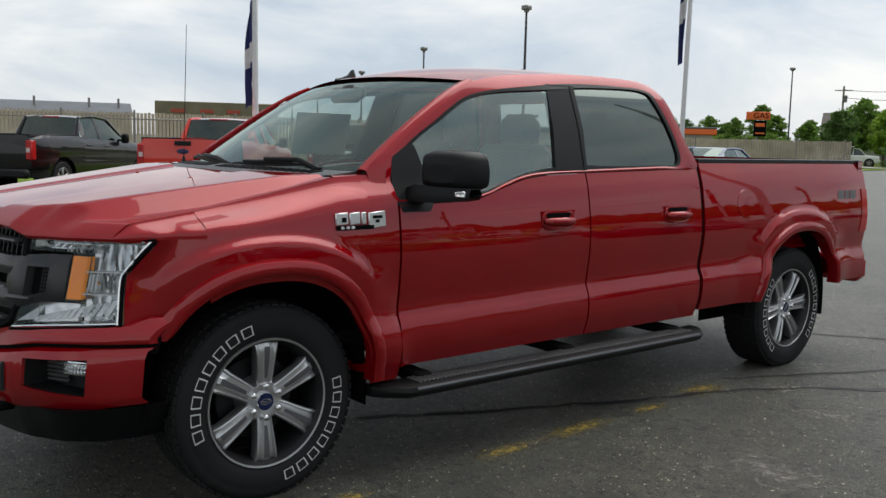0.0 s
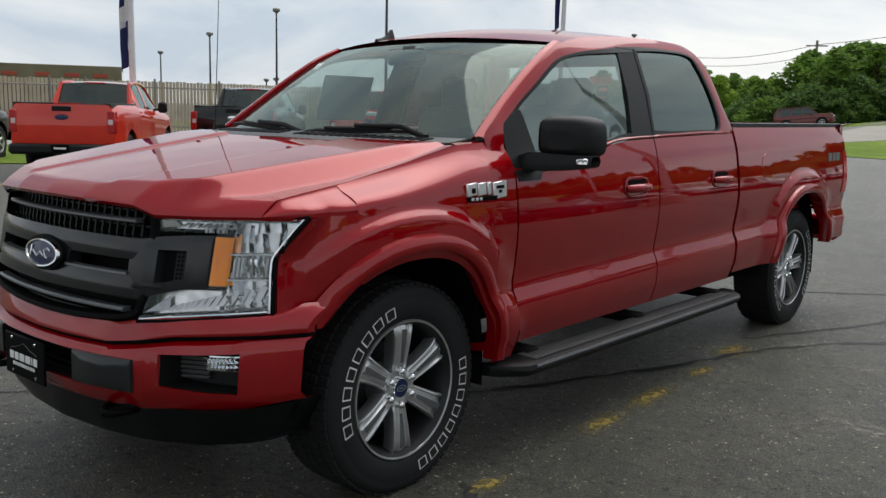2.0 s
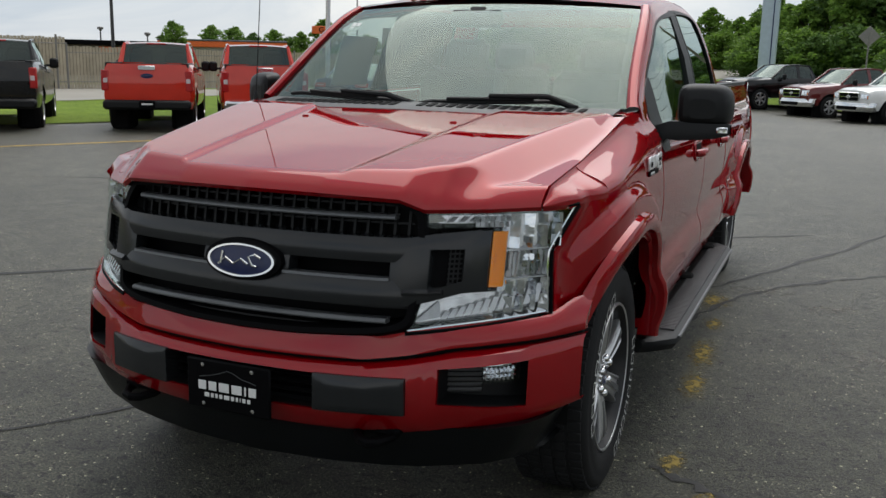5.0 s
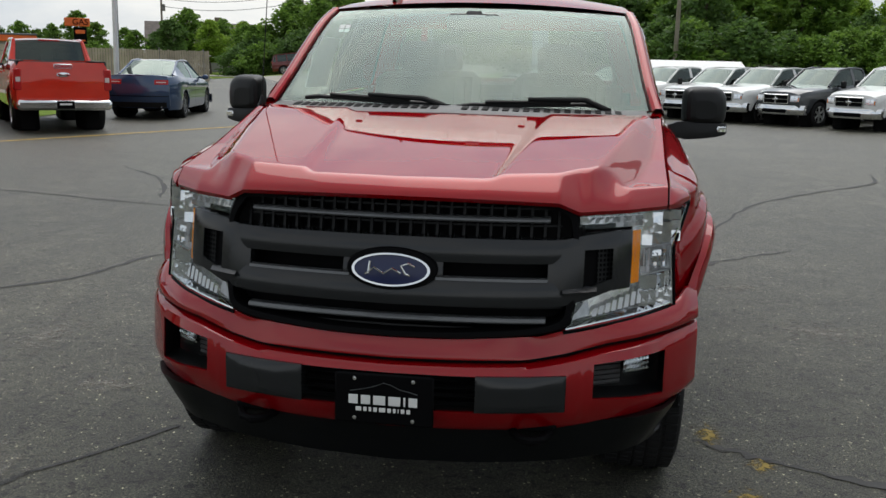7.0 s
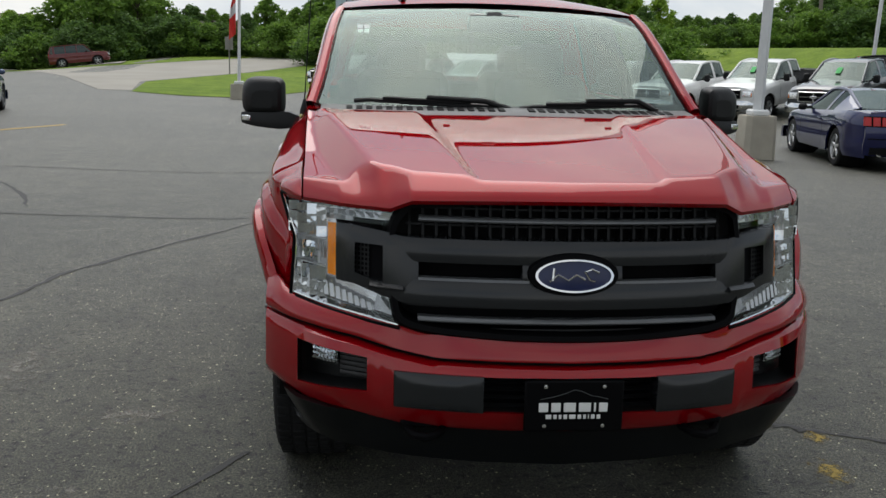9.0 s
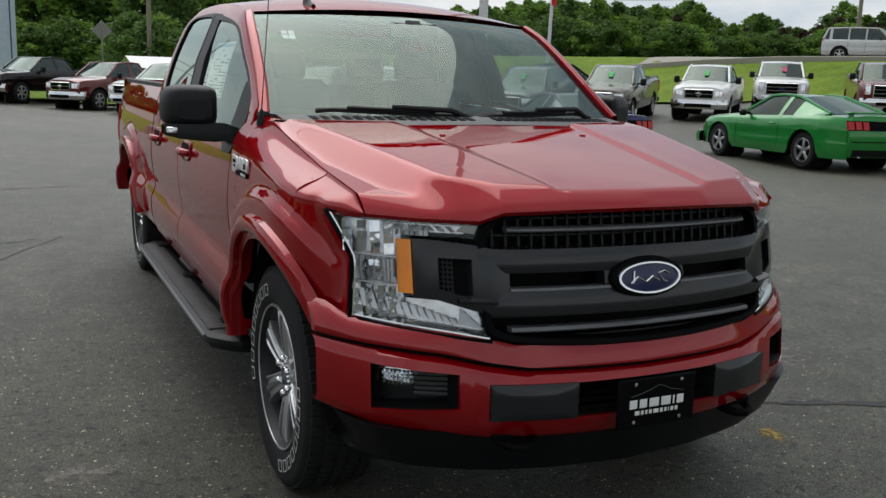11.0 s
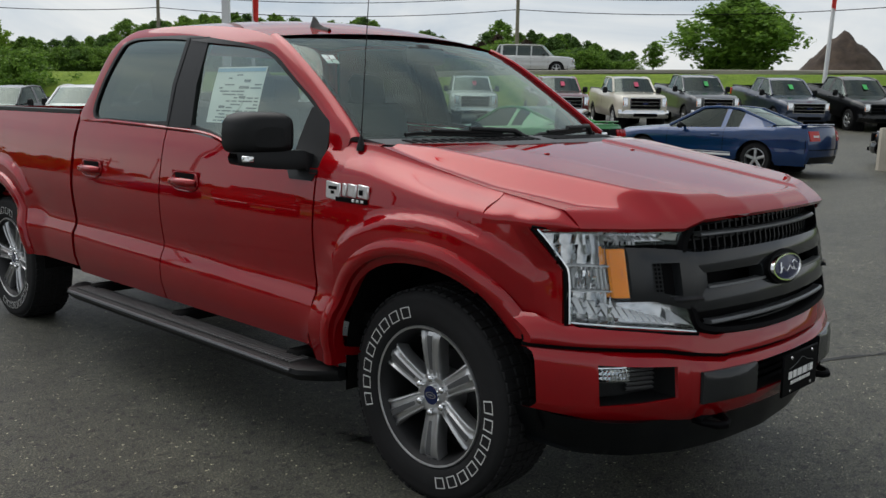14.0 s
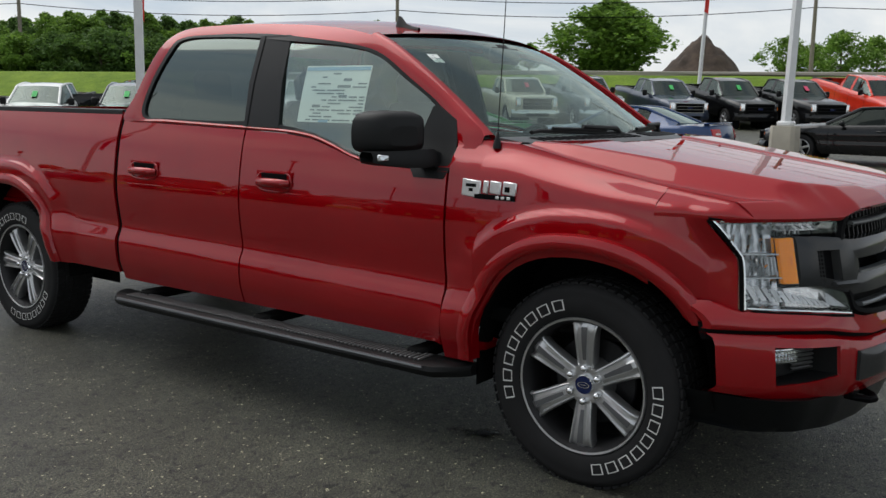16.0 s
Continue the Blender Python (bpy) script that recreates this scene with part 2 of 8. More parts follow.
M_FLAG_RED = plain("flag_red", (0.62, 0.04, 0.03), 0.8, var=0.2, scale=4)
M_FLAG_WHITE = plain("flag_white", (0.62, 0.62, 0.62), 0.8)
M_SOIL = plain("dark_soil", (0.050, 0.034, 0.025), 0.95, var=0.5, scale=0.9, bump=0.8, bump_scale=3)
M_BARK = plain("bark", (0.09, 0.07, 0.05), 0.9, bump=0.5, bump_scale=20)
M_HOUSE = plain("house_siding", (0.30, 0.29, 0.27), 0.8)
M_SHINGLE = plain("shingle", (0.13, 0.11, 0.10), 0.9, var=0.25, scale=2)
M_HYDRANT = plain("hydrant_red", (0.42, 0.04, 0.03), 0.5)


def worn(name, color, scale, lo, hi, rough=0.8):
    """Broken flakes of paint: solid where the noise is high, nothing between, thinning out to the rim."""
    m, n, l, p = nodes_of(name)
    out = [k for k in n if k.type == "OUTPUT_MATERIAL"][0]
    p.inputs["Base Color"].default_value, p.inputs["Roughness"].default_value = (*color, 1), rough
    p.inputs["Specular IOR Level"].default_value = 0.2
    c = n.new("ShaderNodeTexCoord")
    g = n.new("ShaderNodeTexGradient")
    g.gradient_type = "SPHERICAL"
    mp = n.new("ShaderNodeMapping")
    mp.inputs["Location"].default_value, mp.inputs["Scale"].default_value = (-1, -1, 0), (2, 2, 0)
    l.new(c.outputs["Generated"], mp.inputs["Vector"])
    l.new(mp.outputs["Vector"], g.inputs["Vector"])
    add = n.new("ShaderNodeMath")
    add.operation = "MULTIPLY_ADD"
    l.new(g.outputs["Fac"], add.inputs[0])
    add.inputs[1].default_value = 0.30
    l.new(noise_node(n, l, scale, 6.0, 0.65), add.inputs[2])
    r = n.new("ShaderNodeMapRange")
    r.inputs["From Min"].default_value, r.inputs["From Max"].default_value = lo, hi
    l.new(add.outputs[0], r.inputs["Value"])
    t = n.new("ShaderNodeBsdfTransparent")
    x = n.new("ShaderNodeMixShader")
    l.new(r.outputs["Result"], x.inputs["Fac"])
    l.new(t.outputs["BSDF"], x.inputs[1])
    l.new(p.outputs["BSDF"], x.inputs[2])
    l.new(x.outputs["Shader"], out.inputs["Surface"])
    return m


M_YELLOW_WORN = worn("worn_yellow_paint", (0.26, 0.19, 0.05), 26.0, 0.63, 0.80)
M_PALE_STAIN = worn("pale_scuff", (0.20, 0.19, 0.17), 14.0, 0.68, 0.95)
M_OIL = worn("oil_stain", (0.008, 0.008, 0.008), 7.0, 0.55, 0.75, 0.25)


def leaf_material(name, dark, light):
    m, n, l, p = nodes_of(name)
    g = n.new("ShaderNodeNewGeometry")
    c = ramp_node(n, l, g.outputs["Random Per Island"], ((0.0, dark), (1.0, light)))
    l.new(mix_node(n, l, noise_node(n, l, 0.35, 3.0), c, tuple(v * 0.8 for v in dark)), p.inputs["Base Color"])
    p.inputs["Roughness"].default_value = 0.6
    p.inputs["Specular IOR Level"].default_value = 0.25
    out = [k for k in n if k.type == "OUTPUT_MATERIAL"][0]
    tr = n.new("ShaderNodeBsdfTranslucent")
    l.new(c, tr.inputs["Color"])
    x = n.new("ShaderNodeMixShader")
    x.inputs["Fac"].default_value = 0.38
    l.new(p.outputs["BSDF"], x.inputs[1])
    l.new(tr.outputs["BSDF"], x.inputs[2])
    l.new(x.outputs["Shader"], out.inputs["Surface"])
    return m


M_LEAF = leaf_material("leaves", (0.095, 0.185, 0.03), (0.26, 0.42, 0.07))
M_LEAF_DARK = leaf_material("dark_leaves", (0.065, 0.13, 0.035), (0.165, 0.28, 0.06))
M_LEAF_LIGHT = leaf_material("light_leaves", (0.18, 0.30, 0.03), (0.38, 0.55, 0.08))
M_LEAF_RED = leaf_material("red_leaves", (0.045, 0.03, 0.022), (0.11, 0.07, 0.045))

# asphalt: aged grey binder with pale stone, oil darkening and pale wear
M_ASPHALT, _n, _l, _p = nodes_of("asphalt")
_big = ramp_node(_n, _l, noise_node(_n, _l, 0.28, 5.0, 0.6), ((0.30, (0.043, 0.0435, 0.033)), (0.72, (0.084, 0.082, 0.063))))
_mid = ramp_node(_n, _l, noise_node(_n, _l, 3.1, 6.0, 0.65), ((0.30, (0.56, 0.56, 0.56)), (0.7, (1.34, 1.34, 1.32))))
_c = mix_node(_n, _l, 1.0, _big, _mid, "MULTIPLY")
_v = _n.new("ShaderNodeTexVoronoi")
_v.inputs["Scale"].default_value = 36.0
_tc = _n.new("ShaderNodeTexCoord")
_l.new(_tc.outputs["Object"], _v.inputs["Vector"])
_chip = ramp_node(_n, _l, _v.outputs["Distance"], ((0.19, (7.0, 6.9, 6.5)), (0.27, (0.86, 0.86, 0.86))))
_pick = ramp_node(_n, _l, noise_node(_n, _l, 40.0, 2.0), ((0.54, (0, 0, 0)), (0.58, (1, 1, 1))))
_cc = mix_node(_n, _l, _pick, (1.0, 1.0, 1.0), _chip)
_grit = ramp_node(_n, _l, noise_node(_n, _l, 105.0, 4.0, 0.8), ((0.39, (0.07, 0.07, 0.07)), (0.50, (0.80, 0.80, 0.78)), (0.62, (2.9, 2.85, 2.6))))
_patch = ramp_node(_n, _l, noise_node(_n, _l, 14.0, 5.0, 0.7), ((0.30, (0.62, 0.62, 0.62)), (0.70, (1.40, 1.40, 1.38))))
_pit = ramp_node(_n, _l, noise_node(_n, _l, 22.0, 3.0, 0.6), ((0.37, (0.16, 0.16, 0.16)), (0.43, (1.0, 1.0, 1.0))))
_cc = mix_node(_n, _l, 1.0, mix_node(_n, _l, 1.0, _cc, _pit, "MULTIPLY"), _patch, "MULTIPLY")
_cc = mix_node(_n, _l, 1.0, _cc, _grit, "MULTIPLY")
_l.new(mix_node(_n, _l, 1.0, _c, _cc, "MULTIPLY"), _p.inputs["Base Color"])
_p.inputs["Roughness"].default_value = 0.50
_p.inputs["Specular IOR Level"].default_value = 0.5
bump_node(_n, _l, _p, noise_node(_n, _l, 55.0, 5.0, 0.75), 1.0, 0.018)

# mown grass
M_LAWN, _n, _l, _p = nodes_of("lawn")
_a = ramp_node(_n, _l, noise_node(_n, _l, 0.12, 4.0), ((0.3, (0.12, 0.20, 0.025)), (0.7, (0.20, 0.29, 0.045))))
_b = ramp_node(_n, _l, noise_node(_n, _l, 9.0, 6.0, 0.7), ((0.3, (0.55, 0.6, 0.5)), (0.7, (1.3, 1.25, 1.2))))
_d = ramp_node(_n, _l, noise_node(_n, _l, 1.1, 5.0, 0.65), ((0.32, (0.70, 0.74, 0.62)), (0.68, (1.22, 1.14, 1.05))))
_l.new(mix_node(_n, _l, 1.0, mix_node(_n, _l, 1.0, _a, _b, "MULTIPLY"), _d, "MULTIPLY"), _p.inputs["Base Color"])
_p.inputs["Roughness"].default_value = 0.85
_p.inputs["Specular IOR Level"].default_value = 0.1
bump_node(_n, _l, _p, noise_node(_n, _l, 40.0, 4.0), 0.8, 0.03)


# ---- mesh tools ----
class Mesh:
    """Collects corners and faces, and becomes one mesh."""

    def __init__(self):
        self.v, self.f = [], []

    def add(self, verts, faces):
        k = len(self.v)
        self.v += [tuple(float(c) for c in p) for p in verts]
        self.f += [tuple(i + k for i in q) for q in faces]
        return self

    def grid(self, rows, close=False, flip=False, skip=None):
        n, m = len(rows), len(rows[0])
        faces = []
        for i in range(n - 1):
            for j in range(m if close else m - 1):
                if skip and skip(i, j):
                    continue
                q = (i * m + j, i * m + (j + 1) % m, (i + 1) * m + (j + 1) % m, (i + 1) * m + j)
                faces.append(q[::-1] if flip else q)
        return self.add([p for r in rows for p in r], faces)

    def panel(self, rows, back, flip=False):
        """A sheet with its rim turned inwards by the vector back."""
        self.grid(rows, flip=flip)
        rim = list(rows[0]) + [r[-1] for r in rows[1:]] + list(rows[-1][-2::-1]) + [r[0] for r in rows[-2:0:-1]]
        rim = rim + rim[:1]
        b = Vector(back)
        self.grid([rim, [tuple(Vector(p) + b) for p in rim]], flip=not flip)
        return self

    def box(self, c, s, r=0.0, rot=None):
        """A box at c of size s; r: its chamfer."""
        h = [d / 2 for d in s]
        r = min(r, min(h) * 0.98)
        if r <= 0:
            p = [(x, y, z) for x in (-h[0], h[0]) for y in (-h[1], h[1]) for z in (-h[2], h[2])]
            f = [(0, 1, 3, 2), (4, 6, 7, 5), (0, 4, 5, 1), (2, 3, 7, 6), (0, 2, 6, 4), (1, 5, 7, 3)]
        else:
            p, f, idx = [], [], {}
            for sx in (-1, 1):
                for sy in (-1, 1):
                    for sz in (-1, 1):
                        for a in range(3):
                            q = [sx * (h[0] - (0 if a == 0 else r)), sy * (h[1] - (0 if a == 1 else r)), sz * (h[2] - (0 if a == 2 else r))]
                            idx[sx, sy, sz, a] = len(p)
                            p.append(tuple(q))
            g = lambda x, y, z, a: idx[x, y, z, a]
            for s1 in (-1, 1):
                o = lambda q: q if s1 > 0 else q[::-1]
                f.append(o((g(s1, -1, -1, 0), g(s1, 1, -1, 0), g(s1, 1, 1, 0), g(s1, -1, 1, 0))))
                f.append(o((g(1, s1, -1, 1), g(-1, s1, -1, 1), g(-1, s1, 1, 1), g(1, s1, 1, 1))))
                f.append(o((g(-1, -1, s1, 2), g(1, -1, s1, 2), g(1, 1, s1, 2), g(-1, 1, s1, 2))))
                for s2 in (-1, 1):
                    o2 = lambda q: q if s1 * s2 > 0 else q[::-1]
                    f.append(o2((g(s1, s2, -1, 1), g(s1, s2, 1, 1), g(s1, s2, 1, 0), g(s1, s2, -1, 0))))
                    f.append(o2((g(s1, -1, s2, 0), g(s1, 1, s2, 0), g(s1, 1, s2, 2), g(s1, -1, s2, 2))))
                    f.append(o2((g(-1, s1, s2, 2), g(1, s1, s2, 2), g(1, s1, s2, 1), g(-1, s1, s2, 1))))
                    for s3 in (-1, 1):
                        q = (g(s1, s2, s3, 0), g(s1, s2, s3, 1), g(s1, s2, s3, 2))
                        f.append(q if s1 * s2 * s3 > 0 else q[::-1])
        m = rot if rot is not None else Matrix()
        cv = Vector(c)
        return self.add([tuple(m.to_3x3() @ Vector(q) + cv) for q in p], f)

    def tube(self, path, r, n=8, caps=True):
        """A round bar along path; r: one radius or one for each point."""
        path = [Vector(p) for p in path]
        rs = r if isinstance(r, (list, tuple)) else [r] * len(path)
        rows = []
        for i, p in enumerate(path):
            d = (path[min(i + 1, len(path) - 1)] - path[max(i - 1, 0)]).normalized()
            u = d.cross(Vector((0.123, 0.456, 0.88)) if abs(d.z) < 0.8 else Vector((1, 0.05, 0))).normalized()
            w = d.cross(u)
            rows.append([tuple(p + (u * math.cos(a) + w * math.sin(a)) * rs[i]) for a in (2 * math.pi * k / n for k in range(n))])
        k = len(self.v)
        self.grid(rows, close=True)
        if caps:
            self.f.append(tuple(k + i for i in range(n))[::-1])
            self.f.append(tuple(k + (len(rows) - 1) * n + i for i in range(n)))
        return self

    def lathe_x(self, prof, n=48, flip=False):
        """Turns a profile of (x, radius) about the x axis."""
        rows = [[(x, r * math.cos(a), r * math.sin(a)) for a in (2 * math.pi * k / n for k in range(n))] for x, r in prof]
        return self.grid(rows, close=True, flip=flip)

    def mirror(self):
        m = Mesh()
        m.v = [(-x, y, z) for x, y, z in self.v]
        m.f = [q[::-1] for q in self.f]
        return m

    def moved(self, mat):
        m = Mesh()
        m.v = [tuple(mat @ Vector(p)) for p in self.v]
        m.f = list(self.f)
        return m

    def join(self, o):
        return self.add(o.v, o.f)

    def data(self, name, mat, smooth=38):
        me = bpy.data.meshes.new(name)
        me.from_pydata(self.v, [], self.f)
        me.validate()
        if smooth:
            me.shade_smooth()
            me.set_sharp_from_angle(angle=radians(smooth))
        me.materials.append(mat)
        return me


def part(name, mesh, mat, parent=None, label="", smooth=38, at=None):
    ob = new(name, mesh if isinstance(mesh, bpy.types.Mesh) else mesh.data(name, mat, smooth))
    if parent is not None:
        ob.parent = parent
    if at is not None:
        ob.matrix_basis = at
    return tagged(ob, label)


def thing(name, label, category, group="", kind="", at=None):
    ob = new(name)
    ob.empty_display_size = 0.1
    if at is not None:
        ob.matrix_basis = at
    return tagged(ob, label, category, group, kind)


def lin(x, xs, ys):
    return float(np.interp(x, xs, ys))


def step(a, b, x):
    t = min(1.0, max(0.0, (x - a) / (b - a)))
    return t * t * (3 - 2 * t)


def curve(keys, n):
    """n+1 points on a smooth line through keys (Catmull-Rom), evenly by key."""
    k = [Vector(p) for p in keys]
    out = []
    for i in range(n + 1):
        t = i / n * (len(k) - 1)
        a = min(int(t), len(k) - 2)
        u = t - a
        p0, p1, p2, p3 = k[max(a - 1, 0)], k[a], k[a + 1], k[min(a + 2, len(k) - 1)]
        out.append(0.5 * ((2 * p1) + (p2 - p0) * u + (2 * p0 - 5 * p1 + 4 * p2 - p3) * u * u + (3 * p1 - p0 - 3 * p2 + p3) * u ** 3))
    return out


# ---- the red crew-cab pickup: nose towards -y, front axle at y = 0 ----
WB, HUB_Z = 3.987, 0.392
truck = thing("pickup_truck", "ruby red metallic crew-cab pickup truck parked on asphalt", "pickup truck")
SIDE_Z = (0.40, 0.46, 0.54, 0.62, 0.665, 0.70, 0.74, 0.82, 0.90, 0.97, 1.03, 1.10, 1.16, 1.21, 1.26, 1.30, 1.34, 1.40)
SIDE_X = (0.915, 0.945, 0.972, 0.978, 0.970, 0.951, 0.948, 0.959, 0.967, 0.970, 0.967, 0.960, 0.951, 0.943, 0.933, 0.921, 0.908, 0.885)


def arch_r(y, z, yc, ry, rz, p=2.3):
    return ((abs(y - yc) / ry) ** p + (max(z - HUB_Z, 0) / rz) ** p) ** (1 / p)


def side_x(y, z):
    """Half width of the body at a height."""
    zc = z - 0.022 * min(max(y - 0.61, -1.0), 3.0) * max(0.0, 1 - abs(z - 0.7) / 0.4)
    x = lin(zc, SIDE_Z, SIDE_X)
    for yc in (0.0, WB):
        r = arch_r(y, z, yc, 0.66, 0.70)
        x += 0.028 * (1 - step(0.955, 1.0, r))
    if y < -0.08:
        x -= 0.60 * (y + 0.08) ** 2
    if y > 4.4:
        x -= 0.05 * (y - 4.4) ** 2
    return x


def arch_z(y, yc, ry=0.475, rz=0.545, p=2.35):
    d = abs(y - yc) / ry
    return HUB_Z + rz * max(0.0, 1 - d ** p) ** (1 / p) if d < 1 else None


def cut_line(y):
    """The seam between hood and wing: half width and height."""
    return lin(y, (-0.60, -0.3, 0.0, 0.34, 0.62), (0.816, 0.828, 0.842, 0.855, 0.876)), lin(y, (-0.58, -0.515, -0.4, -0.2, 0.1, 0.34, 0.62), (1.092, 1.142, 1.160, 1.190, 1.255, 1.311, 1.327))


def columns(y0, y1, yc, ry, n_arch=26, n_side=10):
    ys = []
    a0, a1 = yc - ry, yc + ry
    if y0 < a0:
        ys += list(np.linspace(y0, a0, max(3, int((a0 - y0) / 0.07)))[:-1])
    ys += [yc - ry * math.cos(math.pi * k / n_arch) for k in range(n_arch + 1)]
    if y1 > a1:
        ys += list(np.linspace(a1, y1, max(3, int((y1 - a1) / 0.07)))[1:])
    return ys


# wings
ys = columns(-0.575, 0.622, 0.0, 0.475)
WING_N = min(y for y in ys if y >= -0.30)
LAMP_EDGE = ((0.765, 0.90, 0.95, 0.985, 1.08), (0.860, 0.850, 0.848, 0.860, 0.897))


def wing_x(y, z):
    top_x, top_z = cut_line(y)
    x = side_x(y, z)
    f = step(top_z - lin(y, (-0.56, -0.38, 0.0, 0.3), (0.035, 0.055, 0.105, 0.13)), top_z, z)
    return x + (min(top_x, x) - x) * f ** 1.6


front_rows, rear_rows = [], []
for y in ys:
    az = arch_z(y, 0.0)
    zb = az if az is not None else (0.445 if y > 0 else 0.755)
    if az is not None and y < 0:
        zb = max(zb, 0.70)
    if az is not None and y > 0:
        zb = max(zb, 0.445)
    if y <= WING_N:
        col = []
        w = step(WING_N, -0.575, y)
        for k in range(25):
            z = zb + (1.085 - zb) * k / 24
            yy = y + w * lin(z, (0.77, 0.90, 0.95, 0.985, 1.085), (0.014, 0.025, 0.032, 0.058, 0.140))
            x = wing_x(yy, z) if y > -0.31 else side_x(yy, z)
            col.append((x + (lin(z, *LAMP_EDGE) - x) * w ** 2, yy, z))
        front_rows.append(col)
    if y >= WING_N:
        top_z = cut_line(y)[1]
        rear_rows.append([(wing_x(y, z), y, z) for z in (zb + (top_z - zb) * k / 24 for k in range(25))])
wing = Mesh().panel(front_rows, (-0.012, 0, -0.004), flip=True)
wing.panel(rear_rows, (-0.010, 0.002, -0.030), flip=True)
# the tip that runs forward over the lamp to the hood's corner
low_edge = [r[-1] for r in front_rows][::-1]
tip = curve([low_edge[-1], (0.872, -0.490, 1.086), (0.846, -0.542, 1.087), (0.818, -0.583, 1.088)], 8)
low_edge = low_edge + [tuple(p) for p in tip[1:]]
nose_rows = []
n_side = len(front_rows) - 1
for i, pb in enumerate(low_edge):
    pb = Vector(pb)
    if i <= n_side:
        k = i / n_side
        yt = pb.y - 0.03 * k
    else:
        k = (i - n_side) / (len(low_edge) - 1 - n_side)
        yt = low_edge[n_side][1] - 0.03 + (-0.583 - low_edge[n_side][1] + 0.03) * k
    tx, tz = cut_line(yt)
    pt = Vector((tx, yt, max(tz, 1.0885)))
    col = []
    for j in range(15):
        zf = j / 14
        o = 1 - step(0.10, 1.0, zf) ** 1.6
        col.append((pt.x + (pb.x - pt.x) * o, pt.y + (pb.y - pt.y) * o, pb.z + (pt.z - pb.z) * zf))
    nose_rows.append(col)
wing.panel(nose_rows, (-0.002, 0.010, -0.014))
wing.grid([[(0.77, y, 1.316), (cut_line(y)[0] - 0.02, y, 1.318 + 0.01 * step(0.34, 0.6, y)), (cut_line(y)[0], y, cut_line(y)[1])] for y in np.linspace(0.345, 0.640, 7)], flip=True)
part("wing", wing, M_RED, truck)
part("wing", wing.mirror(), M_RED, truck)


def belt_z(y):
    return lin(y, (0.60, 0.74, 0.95, 1.12, 1.28, 1.42, 1.6, 1.9, 2.5, 2.87), (1.192, 1.190, 1.196, 1.210, 1.260, 1.297, 1.316, 1.325, 1.338, 1.345))


def slab(y0, y1, n, zb, top=belt_z, m=26):
    rr = []
    for y in np.linspace(y0, y1, n):
        zt, zl = top(y), zb(y) if callable(zb) else zb
        rr.append([(side_x(y, z), y, z) for z in (zl + (zt - zl) * k / m for k in range(m + 1))])
    return Mesh().panel(rr, (-0.03, 0, 0), flip=True)


for nm, a, b, n in (("front_door", 0.634, 1.868, 26), ("rear_door", 1.879, 2.862, 20)):
    d = slab(a, b, n, 0.468)
    hy = b - 0.24
    for s in (1, -1):
        door = part(nm, d if s > 0 else d.mirror(), M_RED, truck)
        xh = side_x(hy, 1.09)
        h = Mesh()
        h.grid([[(xh + 0.002 + 0.002 * (1 - abs(v)), hy + u * 0.118, 1.088 + v * 0.050) for v in (-1, 0, 1)] for u in np.linspace(-1, 1, 9)], flip=True)
        cup = h if s > 0 else h.mirror()
        part("handle_surround", cup, M_RED, door)
        ring = Mesh().tube([(side_x(hy, 1.09 + 0.046 * math.sin(a)) + 0.003, hy + 0.112 * math.copysign(abs(math.cos(a)) ** 0.6, math.cos(a)), 1.09 + 0.046 * math.copysign(abs(math.sin(a)) ** 0.6, math.sin(a))) for a in (2 * math.pi * k / 28 for k in range(29))], 0.006, 6)
        part("handle_rim", ring if s > 0 else ring.mirror(), M_RED, door)
        # flat black strip paints the shade in the top of the red cup
        g = Mesh().box((xh + 0.004, hy, 1.110), (0.004, 0.17, 0.036), 0.001)
        part("handle_cup_shade", g if s > 0 else g.mirror(), M_SLOT, door)
        g = Mesh().tube([(xh + 0.006, hy - 0.10, 1.084), (xh + 0.030, hy - 0.075, 1.086), (xh + 0.038, hy, 1.088), (xh + 0.030, hy + 0.075, 1.086), (xh + 0.006, hy + 0.10, 1.084)], [0.017, 0.021, 0.021, 0.021, 0.017], 10)
        part("handle", g if s > 0 else g.mirror(), M_RED, door)

# sills under the doors
sl = Mesh().panel([[(side_x(y, 0.475) - 0.004, y, 0.478), (0.925, y, 0.462), (0.87, y, 0.452), (0.80, y, 0.452)] for y in np.linspace(0.47, 2.862, 20)], (-0.02, 0, 0.03))
part("sill", sl, M_RED, truck)
part("sill", sl.mirror(), M_RED, truck)

# black filler added for the shade in the gap between cab and box
for s in (1, -1):
    gapm = Mesh().grid([[(0.2, 2.868, z), (side_x(2.88, z) - 0.012, 2.868, z), (side_x(2.88, z) - 0.012, 2.895, z), (0.2, 2.895, z)] for z in np.linspace(0.50, 1.36, 14)], close=True)
    part("cab_gap_shade", gapm if s > 0 else gapm.mirror(), M_SLOT, truck)

# pickup box
BED0, BED1 = 2.897, 4.945
ys = columns(BED0, BED1, WB, 0.475)
rows = []
for y in ys:
    az = arch_z(y, WB)
    base = 0.50 if y < WB else 0.545
    zb = max(az, base) if az is not None else base
    zt = 1.392
    col = []
    for k in range(27):
        z = zb + (zt - zb) * k / 26
        col.append((side_x(y, z), y, z))
    rows.append(col)
bedside = Mesh().panel(rows, (-0.035, 0, 0), flip=True)
part("bed_side", bedside, M_RED, truck)
part("bed_side", bedside.mirror(), M_RED, truck)
